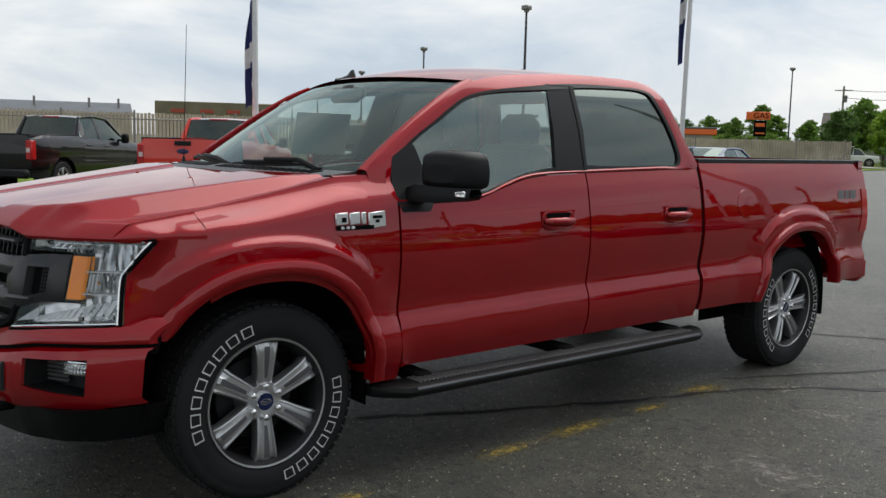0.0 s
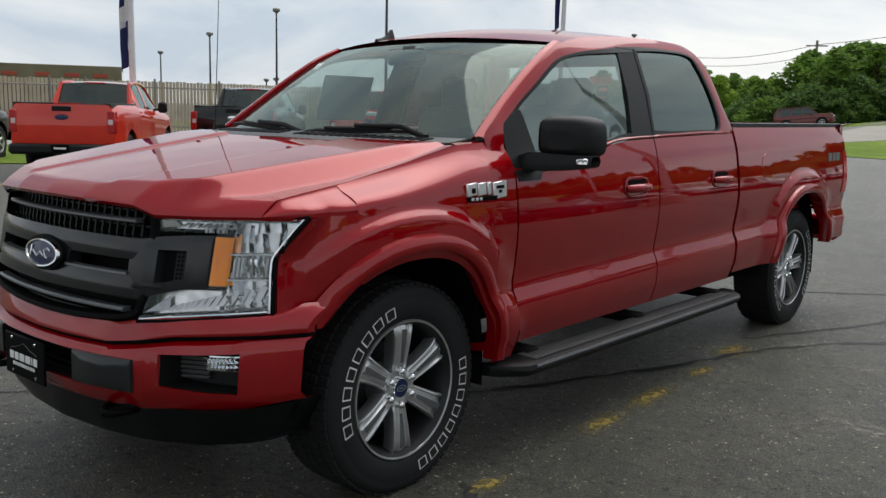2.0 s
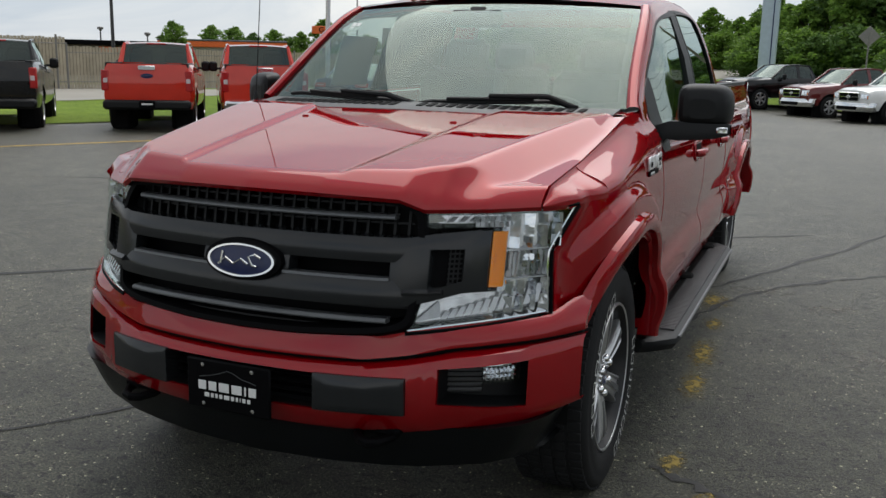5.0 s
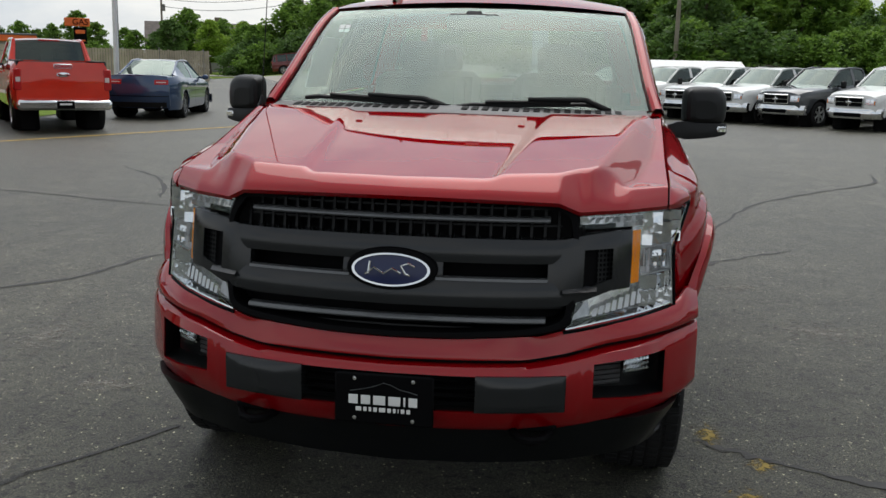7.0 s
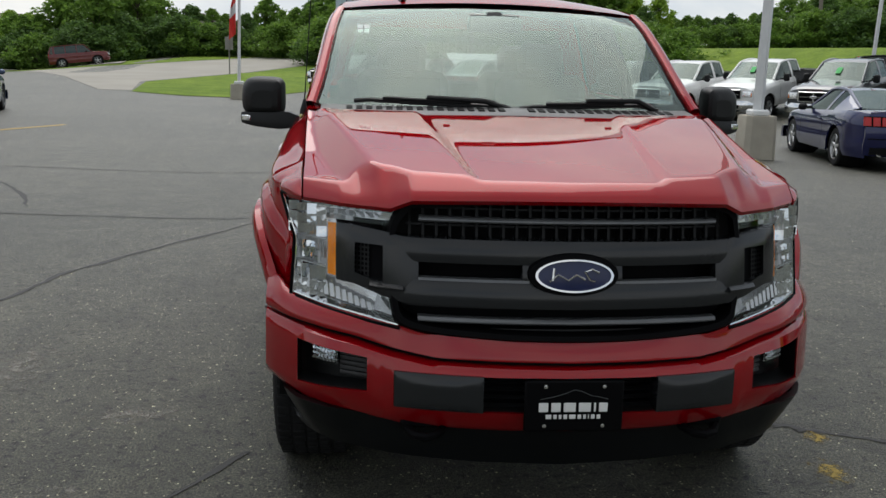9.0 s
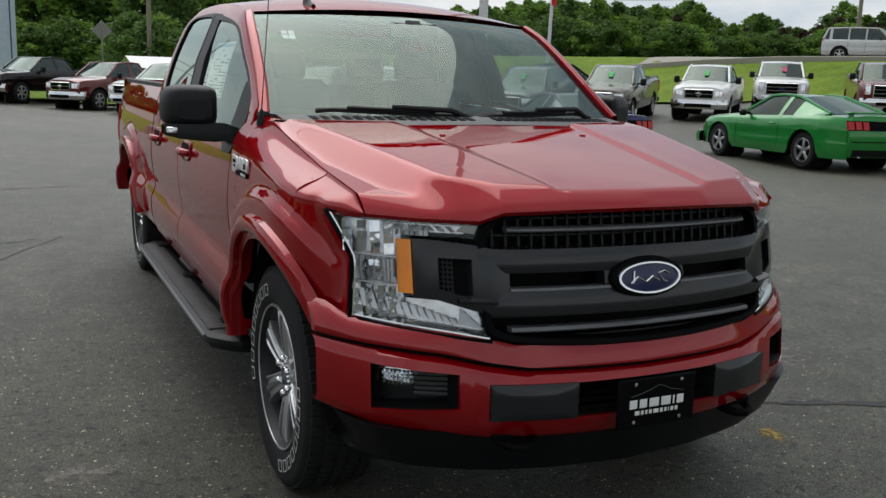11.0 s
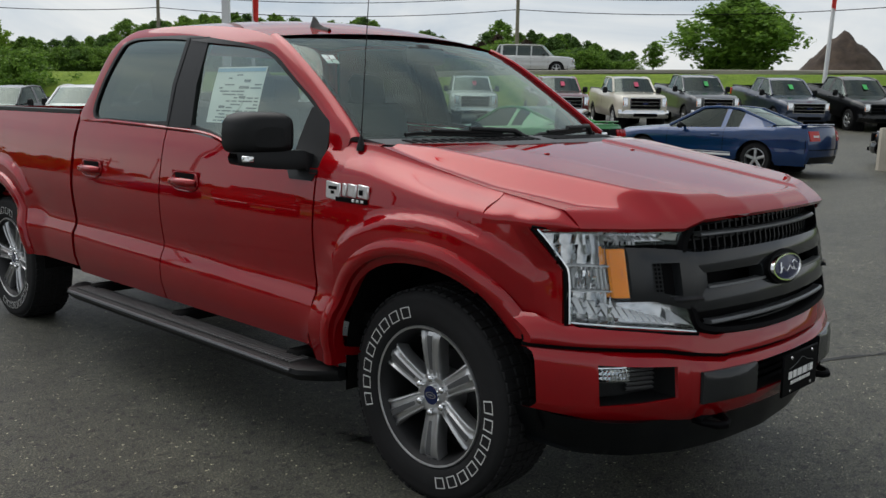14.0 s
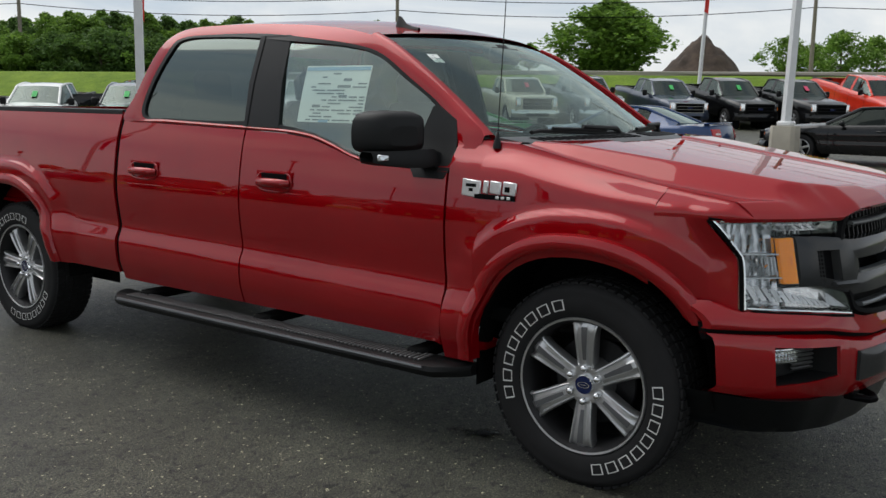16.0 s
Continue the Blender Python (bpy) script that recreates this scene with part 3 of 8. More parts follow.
rail = Mesh().panel([[(side_x(y, 1.39) + 0.004, y, 1.386), (side_x(y, 1.39) + 0.002, y, 1.404), (0.86, y, 1.408), (0.80, y, 1.404), (0.796, y, 1.36)] for y in np.linspace(BED0, BED1, 24)], (0, 0, -0.01))
part("bed_rail_cap", rail, M_BLACK, truck)
part("bed_rail_cap", rail.mirror(), M_BLACK, truck)
inner = Mesh()
inner.grid([[(0.80, BED0 + 0.03, z), (0.80, BED1, z)] for z in (0.80, 1.39)], flip=True)
inner.grid([[(-0.80, BED0 + 0.03, z), (-0.80, BED1, z)] for z in (0.80, 1.39)])
inner.box((0, BED0 + 0.02, 1.09), (1.7, 0.03, 0.60), 0.008)
inner.box((0, (BED0 + BED1) / 2, 0.80), (1.62, BED1 - BED0, 0.03), 0.005)
part("bed_liner", inner, M_RED, truck)
tg = Mesh().panel([[(x, BED1 + 0.012 - 0.03 * (x / 0.9) ** 4, z) for z in np.linspace(0.74, 1.40, 12)] for x in np.linspace(-0.90, 0.90, 24)], (0, -0.06, 0))
part("tailgate", tg, M_RED, truck)
tl = Mesh().panel([[(side_x(4.85, z) + 0.006, 4.84 + 0.02 * math.sin(z * 7), z) if u == 0 else (side_x(4.9, z) + 0.004 - 0.06 * (u == 2), 4.945 + 0.02 * (u == 2), z) for u in range(3)] for z in np.linspace(0.89, 1.20, 8)], (-0.02, 0, 0), flip=True)
part("tail_light", tl, M_TAIL, truck)
part("tail_light", tl.mirror(), M_TAIL, truck)
rb = Mesh().box((0, 5.0, 0.60), (1.86, 0.16, 0.20), 0.04)
part("rear_bumper", rb, M_RED, truck)
fd = Mesh()
ry, rzz = 3.33, 1.13
fd.grid([[(side_x(ry + r * math.cos(a), rzz + r * math.sin(a)) + o, ry + r * math.cos(a), rzz + r * math.sin(a)) for a in (2 * math.pi * k / 28 for k in range(28))] for r, o in ((0.010, 0.0032), (0.085, 0.0032), (0.090, -0.004))], close=True, flip=True)
part("fuel_door", fd, M_RED, truck)

# wheel arch lips and liners
for yc in (0.0, WB):
    rr = []
    lo, hi = (-0.15, math.pi + 0.05) if yc == 0 else (-0.02, math.pi + 0.12)
    for k in range(41):
        a = lo + (hi - lo) * k / 40
        c, s = math.cos(a), math.sin(a)
        ring = []
        for grow, out in ((0.062, 0.000), (0.056, 0.020), (0.035, 0.031), (0.012, 0.031), (0.0, 0.022), (-0.004, -0.05)):
            y = yc + (0.475 + grow) * math.copysign(abs(c) ** (2 / 2.35), c)
            z = HUB_Z + (0.545 + grow) * math.copysign(abs(s) ** (2 / 2.35), s)
            if yc == 0 and c < 0:
                z = max(z, 0.715 - 0.3 * grow)
            if yc == 0 and c > 0:
                z = max(z, 0.432)
            if yc > 0:
                z = max(z, 0.50 if c < 0 else 0.545)
            ring.append((side_x(y, max(z, 0.46)) + out, y, z))
        rr.append(ring)
    lip = Mesh().grid(rr)
    ln = Mesh()
    prof = []
    for k in range(25):
        a = math.pi * k / 24
        c, s = math.cos(a), math.sin(a)
        y = yc + 0.50 * math.copysign(abs(c) ** 0.85, c)
        z = HUB_Z + 0.56 * abs(s) ** 0.85
        prof.append([(x, y, z) for x in (0.90, 0.55)])
    prof = [[(0.90, yc + 0.50, 0.30), (0.55, yc + 0.50, 0.30)]] + prof + [[(0.90, yc - 0.50, 0.42), (0.55, yc - 0.50, 0.42)]]
    ln.grid(prof)
    ln.grid([[(0.55, yc + d, z) for d in (-0.5, 0.5)] for z in (0.30, 0.96)])
    for s in (1, -1):
        part("arch_lip", lip if s > 0 else lip.mirror(), M_RED, truck)
        part("arch_liner", ln if s > 0 else ln.mirror(), M_SOOT, truck)

# ---- cab ----
OUTER = ((0.60, 1.196), (0.505, 1.335), (0.66, 1.448), (0.86, 1.585), (1.06, 1.706), (1.20, 1.768), (1.5, 1.818), (1.9, 1.846), (2.3, 1.852), (2.58, 1.834), (2.70, 1.74), (2.80, 1.50), (2.866, 1.347), (2.5, 1.342), (1.9, 1.329), (1.6, 1.320), (1.42, 1.301), (1.28, 1.264), (1.12, 1.214), (0.90, 1.200))
INNER = ((0.665, 1.222), (0.655, 1.33), (0.735, 1.448), (0.915, 1.566), (1.10, 1.678), (1.26, 1.722), (1.5, 1.755), (1.9, 1.795), (2.3, 1.803), (2.54, 1.792), (2.61, 1.73), (2.70, 1.52), (2.705, 1.374), (2.5, 1.362), (1.9, 1.345), (1.6, 1.335), (1.42, 1.317), (1.28, 1.280), (1.12, 1.231), (0.90, 1.214))


def cab_x(y, z):
    t = max(0.0, (z - 1.33) / 0.53)
    x = 0.908 - 0.185 * t + 0.018 * math.sin(math.pi * min(t, 1))
    if z < 1.33:
        x = side_x(y, z)
    w = step(1.25, 0.60, y)
    if w > 0 and z < 1.9:
        n = side_x(y, min(z, 1.327))
        n += (0.874 - n) * step(1.127, 1.327, z) ** 1.6 - 0.30 * max(0.0, z - 1.327)
        x += (min(n, x) - x) * w
    return x - 0.03 * step(1.74, 1.86, z)


def loop(keys, n):
    return [(p.x, p.y) for p in curve([(a, b, 0) for a, b in keys] + [(*keys[0], 0)], n * len(keys))][:-1]


lo, li = loop(OUTER, 4), loop(INNER, 4)
o3 = [(cab_x(y, z), y, z) for y, z in lo]
i3 = [(cab_x(y, z) + 0.002, y, z) for y, z in li]
mid = [tuple(Vector(a) * 0.5 + Vector(b) * 0.5 + Vector((0.006, 0, 0))) for a, b in zip(o3, i3)]
deep = [(x - 0.035, y, z) for x, y, z in i3]
cabside = Mesh().grid([o3, mid, i3, deep], close=True)
seal = Mesh()
fat = [(cab_x(y, z) + 0.004, y, z) for y, z in li]
cen = Vector((1.8, 1.5))
ins = [tuple(Vector(q) + (cen - Vector(q)).normalized() * 0.026) for q in li]
ins3 = [(cab_x(y, z) + 0.003, y, z) for y, z in ins]
seal.grid([[(x - 0.01, y, z) for x, y, z in fat], fat, ins3, [(x - 0.02, y, z) for x, y, z in ins3]], close=True)


# pillar post between the side windows leans with the doors
post = Mesh().panel([[(cab_x(y, z) + 0.006, y, z) for y in (y0, (y0 + y1) / 2, y1)] for y0, y1, z in ((1.650, 1.890, 1.34), (1.680, 1.908, 1.55), (1.712, 1.924, 1.783))], (-0.03, 0, 0), flip=True)
split = Mesh().panel([[(cab_x(y, z) + 0.0075, y, z) for y in (yc - 0.004, yc + 0.004)] for yc, z in ((1.866, 1.33), (1.872, 1.55), (1.888, 1.783))], (-0.01, 0, 0), flip=True)


def side_pane(y_lo, y_hi):
    """The glass between two posts."""
    low = sorted([p for p in li if p[1] < 1.40], key=lambda p: p[0])
    top = sorted([p for p in li if p[1] >= 1.40 and p[0] < 2.58] + [(0.655, 1.33)], key=lambda p: p[0])
    rr = []
    for y in np.linspace(y_lo, y_hi, 22):
        zl = lin(y, [p[0] for p in low], [p[1] for p in low])
        zt = lin(y, [p[0] for p in top], [p[1] for p in top])
        if y > 2.54:
            zt = lin(y, (2.54, 2.61, 2.70), (1.792, 1.73, 1.52))
        rr.append([(cab_x(y, z) - 0.008, y, z) for z in (zl + (max(zt, zl + 0.01) - zl) * k / 10 for k in range(11))])
    return Mesh().grid(rr, flip=True)


for s in (1, -1):
    mm = lambda q: q if s > 0 else q.mirror()
    part("cab_side", mm(cabside), M_RED, truck)
    part("window_seal", mm(seal), M_BLACK, truck)
    part("door_post", mm(post), M_BLACK, truck)
    part("door_gap", mm(split), M_SLOT, truck)
    for nm, a, b, mt in (("front_side_window", 0.662, 1.74, M_SIDE_GLASS), ("rear_side_window", 1.87, 2.70, M_PRIVACY)):
        w = part(nm, mm(side_pane(a, b)), mt, truck)
        w.visible_shadow = False
    # black corner plate behind the mirror
    cp = Mesh().panel([[(cab_x(y, z) + 0.007, y, z) for y, z in ((y0, z0), ((y0 + y1) / 2, z0), (y1, z0))] for y0, y1, z0 in ((0.652, 0.800, 1.160), (0.630, 0.822, 1.19), (0.622, 0.822, 1.25), (0.630, 0.815, 1.32), (0.650, 0.796, 1.40), (0.745, 0.778, 1.455))], (-0.03, 0, 0), flip=True)
    part("mirror_plate", mm(cp), M_BLACK, truck)

# windscreen, roof, rear wall
edge = curve([(cab_x(y, z) - 0.004, y, z) for y, z in OUTER[1:6]], 12)


def across(p, bow, rise, n=24, lim=1.0):
    return [(p.x * u * lim, p.y - bow * (1 - u * u), p.z + rise * (1 - u * u)) for u in np.linspace(-1, 1, n + 1)]


rows = []
for i, p in enumerate(edge):
    t = i / (len(edge) - 1)
    rows.append(across(p, 0.215 - 0.085 * t, -0.03 + 0.050 * t, 44, 0.952))
ws = part("windscreen", Mesh().grid([[q for q in r] for r in rows]), M_WINDSHIELD, truck)
ws.visible_shadow = False
frit = Mesh()
lift = lambda r: [(x * 0.998, y + 0.004, z - 0.004) for x, y, z in r]
frit.grid([lift(rows[0]), lift(rows[1])])
frit.grid([lift(r)[:2] for r in rows])
frit.grid([lift(r)[-2:] for r in rows])
for s in (1, -1):
    rr = []
    for i, p in enumerate(edge):
        t = i / (len(edge) - 1)
        rr.append([(s * p.x * u, p.y - (0.215 - 0.085 * t) * (1 - u * u) - b, p.z + (-0.03 + 0.05 * t) * (1 - u * u) + b) for u, b in ((1.006, -0.004), (1.0, 0.006), (0.985, 0.010), (0.965, 0.010), (0.952, 0.004), (0.950, -0.01))])
    part("windscreen_pillar", Mesh().grid(rr), M_RED, truck)
top2 = [tuple(Vector(a) * 0.75 + Vector(b) * 0.25) for a, b in zip(rows[-1], rows[-2])]
frit.grid([lift(top2), lift(rows[-1])])
part("windscreen_border", frit, M_SLOT, truck)
box = Mesh()
box.grid([[tuple(Vector(q) + Vector((0, 0.012, -0.012))) for q in rows[k][16:29]] for k in (-1, -2)])
part("sun_shade_band", box, M_SLOT, truck)
cb = Mesh().box((0, rows[-3][22][1] + 0.05, rows[-3][22][2] - 0.02), (0.10, 0.12, 0.07), 0.02)
part("camera_housing", cb, M_DASH, truck)
rm = Mesh().box((0.0, rows[-5][22][1] + 0.13, rows[-5][22][2] + 0.03), (0.26, 0.035, 0.08), 0.015)
part("rear_view_mirror", rm, M_DASH, truck)

roof_edge = curve([(cab_x(y, z) - 0.002, y, z) for y, z in OUTER[5:10]], 20)
rows_r = []
for i, p in enumerate(roof_edge):
    t = i / 20
    bow = 0.13 * (1 - step(0.0, 0.8, t)) - 0.06 * step(0.8, 1.0, t)
    rows_r.append(across(p, bow, 0.036 + 0.022 * math.sin(math.pi * min(1, t * 1.1))))
roof = Mesh().grid(rows_r)
part("roof", roof, M_RED, truck)
back = [Vector((cab_x(y, z), y, z)) for y, z in OUTER[9:13]] + [Vector((0.93, 2.866, 0.60))]
part("cab_rear_wall", Mesh().grid([across(p, -0.02, 0.02 if i == 0 else 0.0, 12) for i, p in enumerate(back)], skip=lambda i, j: i in (1, 2) and 1 <= j <= 10), M_RED, truck)
rg = part("rear_window", Mesh().grid([across(p - Vector((0, 0.006, 0)), -0.02, 0.0, 12, 0.86) for p in (back[1], back[2], back[3])]), M_REAR_GLASS, truck)
rg.visible_shadow = False
fin = Mesh()
sec = lambda y, w, h: [(px - 0.43, 1.27 + (y - 1.54) * 0.62, 1.806 + pz * 0.85) for px, pz in ((-w, 0.0), (-w * 0.8, h * 0.5), (-0.004, h), (0.004, h), (w * 0.8, h * 0.5), (w, 0.0))]
fin.grid([sec(1.40, 0.012, 0.018), sec(1.46, 0.026, 0.026), sec(1.53, 0.030, 0.045), sec(1.575, 0.026, 0.083), sec(1.60, 0.022, 0.088), sec(1.63, 0.018, 0.03)])
part("roof_antenna_fin", fin, M_BLACK, truck)

# cabin
cab = Mesh()
cab.box((0, 1.75, 0.62), (1.75, 2.1, 0.06), 0.01)
cab.box((0, 2.78, 1.0), (1.6, 0.05, 0.8), 0.02)
for s in (1, -1):
    cab.box((s * 0.86, 1.75, 0.95), (0.05, 2.2, 0.62), 0.02)
part("cabin_lining", cab, M_DASH, truck)
hl = Mesh().grid([across(Vector((p.x - 0.03, p.y, p.z - 0.03)), 0.0, 0.04) for p in roof_edge], flip=True)
part("headliner", hl, M_CLOTH, truck)
dash = Mesh().panel([[(x, y, z) for y, z in ((0.42, 1.235), (0.60, 1.262), (0.82, 1.255), (0.93, 1.20), (0.92, 0.95))] for x in np.linspace(-0.80, 0.80, 10)], (0, 0, -0.05))
part("dashboard", dash, M_DASH, truck)
dash2 = Mesh().grid([[(x, y, 1.228) for x in (-0.78, 0.78)] for y in (0.30, 0.62)])
part("dash_top", dash2, M_DASH, truck)
sw = Mesh().tube([(0.40 + 0.185 * math.cos(a), 1.06 - 0.07 * math.sin(a), 1.18 + 0.17 * math.sin(a)) for a in (2 * math.pi * k / 28 for k in range(29))], 0.016, 8)
sw.tube([(0.40, 1.04, 1.17), (0.40, 0.86, 1.10)], 0.035, 8)
sw.box((0.40, 1.05, 1.17), (0.30, 0.03, 0.045), 0.01)
part("steering_wheel", sw, M_DASH, truck)
for x in (0.40, -0.40):
    for y, nm in ((1.50, "front_seat"), (2.35, "rear_seat")):
        st = Mesh().box((x, y - 0.05, 0.86), (0.52, 0.52, 0.18), 0.05)
        st.box((x, y + 0.27, 1.16), (0.52, 0.14, 0.62), 0.05, Matrix.Rotation(radians(-14), 3, "X"))
        st.box((x, y + 0.37, 1.54), (0.26, 0.10, 0.19), 0.04, Matrix.Rotation(radians(-8), 3, "X"))
        st.tube([(x - 0.06, y + 0.34, 1.40), (x - 0.06, y + 0.36, 1.52)], 0.008, 6).tube([(x + 0.06, y + 0.34, 1.40), (x + 0.06, y + 0.36, 1.52)], 0.008, 6)
        part(nm, st, M_CLOTH, truck)

# stickers: price sheet in the passenger window, small tags in the windscreen
def sheet_at(y, z, w, h, off):
    rr = [[(-(cab_x(yy, zz) - 0.012 - off), yy, zz) for yy in np.linspace(y, y + w, 6)] for zz in np.linspace(z, z + h, 5)]
    return Mesh().grid(rr)


st = part("price_sheet", sheet_at(1.15, 1.372, 0.40, 0.258, 0.0), M_PAPER, truck, "printed price sheet inside the window")
ink = Mesh()
rng = random.Random(4)
for i in range(15):
    z = 1.380 + 0.0150 * i
    y = 1.160
    while y < 1.515:
        w = rng.choice((0.03, 0.05, 0.08, 0.11))
        if rng.random() < 0.62 and y + w < 1.545:
            ink.join(sheet_at(y, z, w, 0.006 if rng.random() < 0.85 else 0.012, -0.0015))
        y += w + 0.012
tagged(part("print_line", ink, M_INK, st), kind="stuff")
part("print_banner", sheet_at(1.155, 1.608, 0.39, 0.016, -0.002), M_PAPER_BLUE, st)
part("print_banner", sheet_at(1.355, 1.372, 0.06, 0.012, -0.002), M_PAPER_BLUE, st)
tagm = Mesh()
for dx in (0, 1):
    for dz in (0, 1):
        p0 = Vector((-0.652 + dx * 0.030, 0.925 + dz * 0.027 - 0.008 * dx, 1.638 + dz * 0.020))
        a, b = Vector((0.026, -0.008, 0.0)), Vector((0, 0.024, 0.018))
        n = Vector((0.0, -0.006, 0.008))
        tagm.grid([[tuple(p0 + n), tuple(p0 + a + n)], [tuple(p0 + b + n), tuple(p0 + a + b + n)]])
part("windscreen_tag", tagm, M_PAPER, truck, "small white paper tags")

# ---- hood ----
FU = (0.0, 0.30, 0.59, 0.665, 0.85, 1.0)
FY = (-0.905, -0.893, -0.848, -0.812, -0.705, -0.583)
FZ = (1.127, 1.125, 1.117, 1.088, 1.087, 1.087)


def hood_z(x, y, y0, z0, slope):
    """Height of the hood: main sheet, sunken centre, shoulders and the steep nose."""
    a = abs(x)
    top = lin(y, (-0.85, -0.69, -0.5, -0.2, 0.0, 0.15, 0.34), (1.182, 1.206, 1.234, 1.277, 1.305, 1.325, 1.336)) - 0.012 * (a / 0.8) ** 2
    half = lin(y, (-0.85, 0.2), (0.275, 0.385))
    wide = lin(y, (-0.85, 0.2), (0.020, 0.032))
    top -= lin(y, (-0.85, 0.2), (0.008, 0.012)) * (1 - min(1.0, max(0.0, (a - half) / wide)))
    ridge = lin(y, (-0.72, -0.3, 0.34), (0.575, 0.665, 0.80))
    cx, cz = cut_line(y)
    side = lin(y, (-0.66, -0.515), (1.136, 1.142)) if y < -0.515 else cz
    side += 0.012 * (cx - a) / 0.2
    fall = top - 0.75 * max(0.0, a - ridge)
    z = min(top, max(fall, side))
    rise = y - y0
    nose = z0 + slope * rise + 0.012 * (1 - math.exp(-rise / 0.012))
    d = z - nose
    soft = 0.004
    return z if d < -soft else nose if d > soft else z - (d + soft) ** 2 / (4 * soft)


rows = []
NV, NU = 100, 190
for j in range(NV + 1):
    v = (j / NV) ** 1.25
    r = []
    for i in range(NU + 1):
        u = -1 + 2 * i / NU
        au = abs(u)
        y0, y1 = lin(au, FU, FY), 0.145 + 0.195 * au ** 2.5
        y = y0 + (y1 - y0) * v
        ye = -0.580 + (0.34 + 0.580) * v
        x = u * (cut_line(ye)[0] - 0.006)
        r.append((x, y, hood_z(x, y, y0, lin(au, FU, FZ), lin(au, (0.0, 0.6, 0.70, 0.78, 1.0), (0.64, 0.68, 0.85, 0.58, 0.72)))))
    rows.append(r)
# ease the creases as pressed sheet does
zg = np.array([[p[2] for p in r] for r in rows])
for _ in range(4):
    zn = zg.copy()
    zn[1:-1, 1:-1] = 0.5 * zg[1:-1, 1:-1] + 0.125 * (zg[:-2, 1:-1] + zg[2:, 1:-1] + zg[1:-1, :-2] + zg[1:-1, 2:])
    zg = zn
rows = [[(p[0], p[1], float(zg[j, i])) for i, p in enumerate(r)] for j, r in enumerate(rows)]
hood = part("hood", Mesh().panel(rows, (0, 0.010, -0.012)), M_RED, truck)
for s in (1, -1):
    part("washer_nozzle", Mesh().box((s * 0.31, -0.05, 1.286), (0.026, 0.014, 0.008), 0.003), M_RED, hood)

# cowl with slots, and the wipers
rows = []
for v in range(6):
    r = []
    for i in range(41):
        u = -1 + i / 20
        x = u * 0.80
        ya, yb = 0.150 + 0.195 * abs(u) ** 2.5, 0.335 + 0.19 * u * u
        r.append((x, ya + (yb - ya) * v / 5, 1.316 + 0.0046 * v - 0.010 * abs(u) + (0.008 if 0 < v < 5 else 0)))
    rows.append(r)
cowl = part("cowl", Mesh().panel(rows, (0, 0, -0.03)), M_COWL, truck)
sl = Mesh()
for i in range(34):
    x = -0.68 + i * 0.0412
    if abs(x) > 0.04:
        yb = 0.225 + 0.19 * (x / 0.8) ** 2
        part("cowl_slot", Mesh().box((x, yb, 1.3345 - 0.010 * abs(x) / 0.8), (0.026, 0.07, 0.006), 0.001, Matrix.Rotation(radians(7), 3, "X")), M_SLOT, cowl)
def on_glass(x, t, out=0.022):
    p = edge[0].lerp(edge[-1], t)
    q = curve([tuple(k) for k in edge], 40)[int(t * 40)]
    u = x / q.x
    return (x, q.y - (0.215 - 0.085 * t) * (1 - u * u) - out * 0.7, q.z + (-0.03 + 0.050 * t) * (1 - u * u) + out)
for x0, x1 in ((0.60, 0.02), (-0.06, -0.66)):
    w = Mesh()
    blade = [on_glass(x0 + (x1 - x0) * k / 10, 0.045 + 0.02 * math.sin(math.pi * k / 10)) for k in range(11)]
    w.tube(blade, 0.009, 6)
    w.tube([tuple(Vector(p) + Vector((0, -0.006, 0.012))) for p in blade[2:9]], 0.008, 6)
    mid_b = Vector(blade[5])
    w.tube([(x0 + 0.03, 0.30 + 0.19 * (x0 / 0.8) ** 2, 1.335), tuple(Vector(blade[1]) + Vector((0, -0.02, 0.02))), tuple(mid_b + Vector((0, -0.01, 0.025))), tuple(mid_b)], [0.014, 0.012, 0.009, 0.009], 8)
    w.tube([(x0 + 0.03, 0.30 + 0.19 * (x0 / 0.8) ** 2, 1.31), (x0 + 0.03, 0.30 + 0.19 * (x0 / 0.8) ** 2, 1.345)], 0.022, 10)
    part("wiper", w, M_BLACK, truck)

# ---- front ----
PLAN_X = (0.0, 0.25, 0.50, 0.70, 0.80, 0.85, 0.885, 0.94)
PLAN_Y = (-0.900, -0.885, -0.835, -0.712, -0.612, -0.550, -0.495, -0.36)
BUMP_X = (0.0, 0.25, 0.50, 0.70, 0.81, 0.89, 0.94, 0.965, 0.985)
BUMP_Y = (-0.972, -0.957, -0.900, -0.805, -0.712, -0.612, -0.53, -0.47, -0.40)


def smooth_plan(xs, ys):
    c = curve([(a, b, 0) for a, b in zip(xs, ys)], 60)
    return [p.x for p in c], [p.y for p in c]


PLAN_X, PLAN_Y = smooth_plan(PLAN_X, PLAN_Y)
BUMP_X, BUMP_Y = smooth_plan(BUMP_X, BUMP_Y)


def on_front(x, z, off=0.0):
    """A place on the grille's curved front; off: how far proud of it."""
    a = abs(x)
    return (x, lin(a, PLAN_X, PLAN_Y) - off + 0.20 * (z - 0.90), z)


def on_bumper(x, z, off=0.0):
    a = abs(x)
    return (x, lin(a, BUMP_X, BUMP_Y) - off + 0.25 * max(0, z - 0.60) + 0.35 * max(0, 0.50 - z), z)


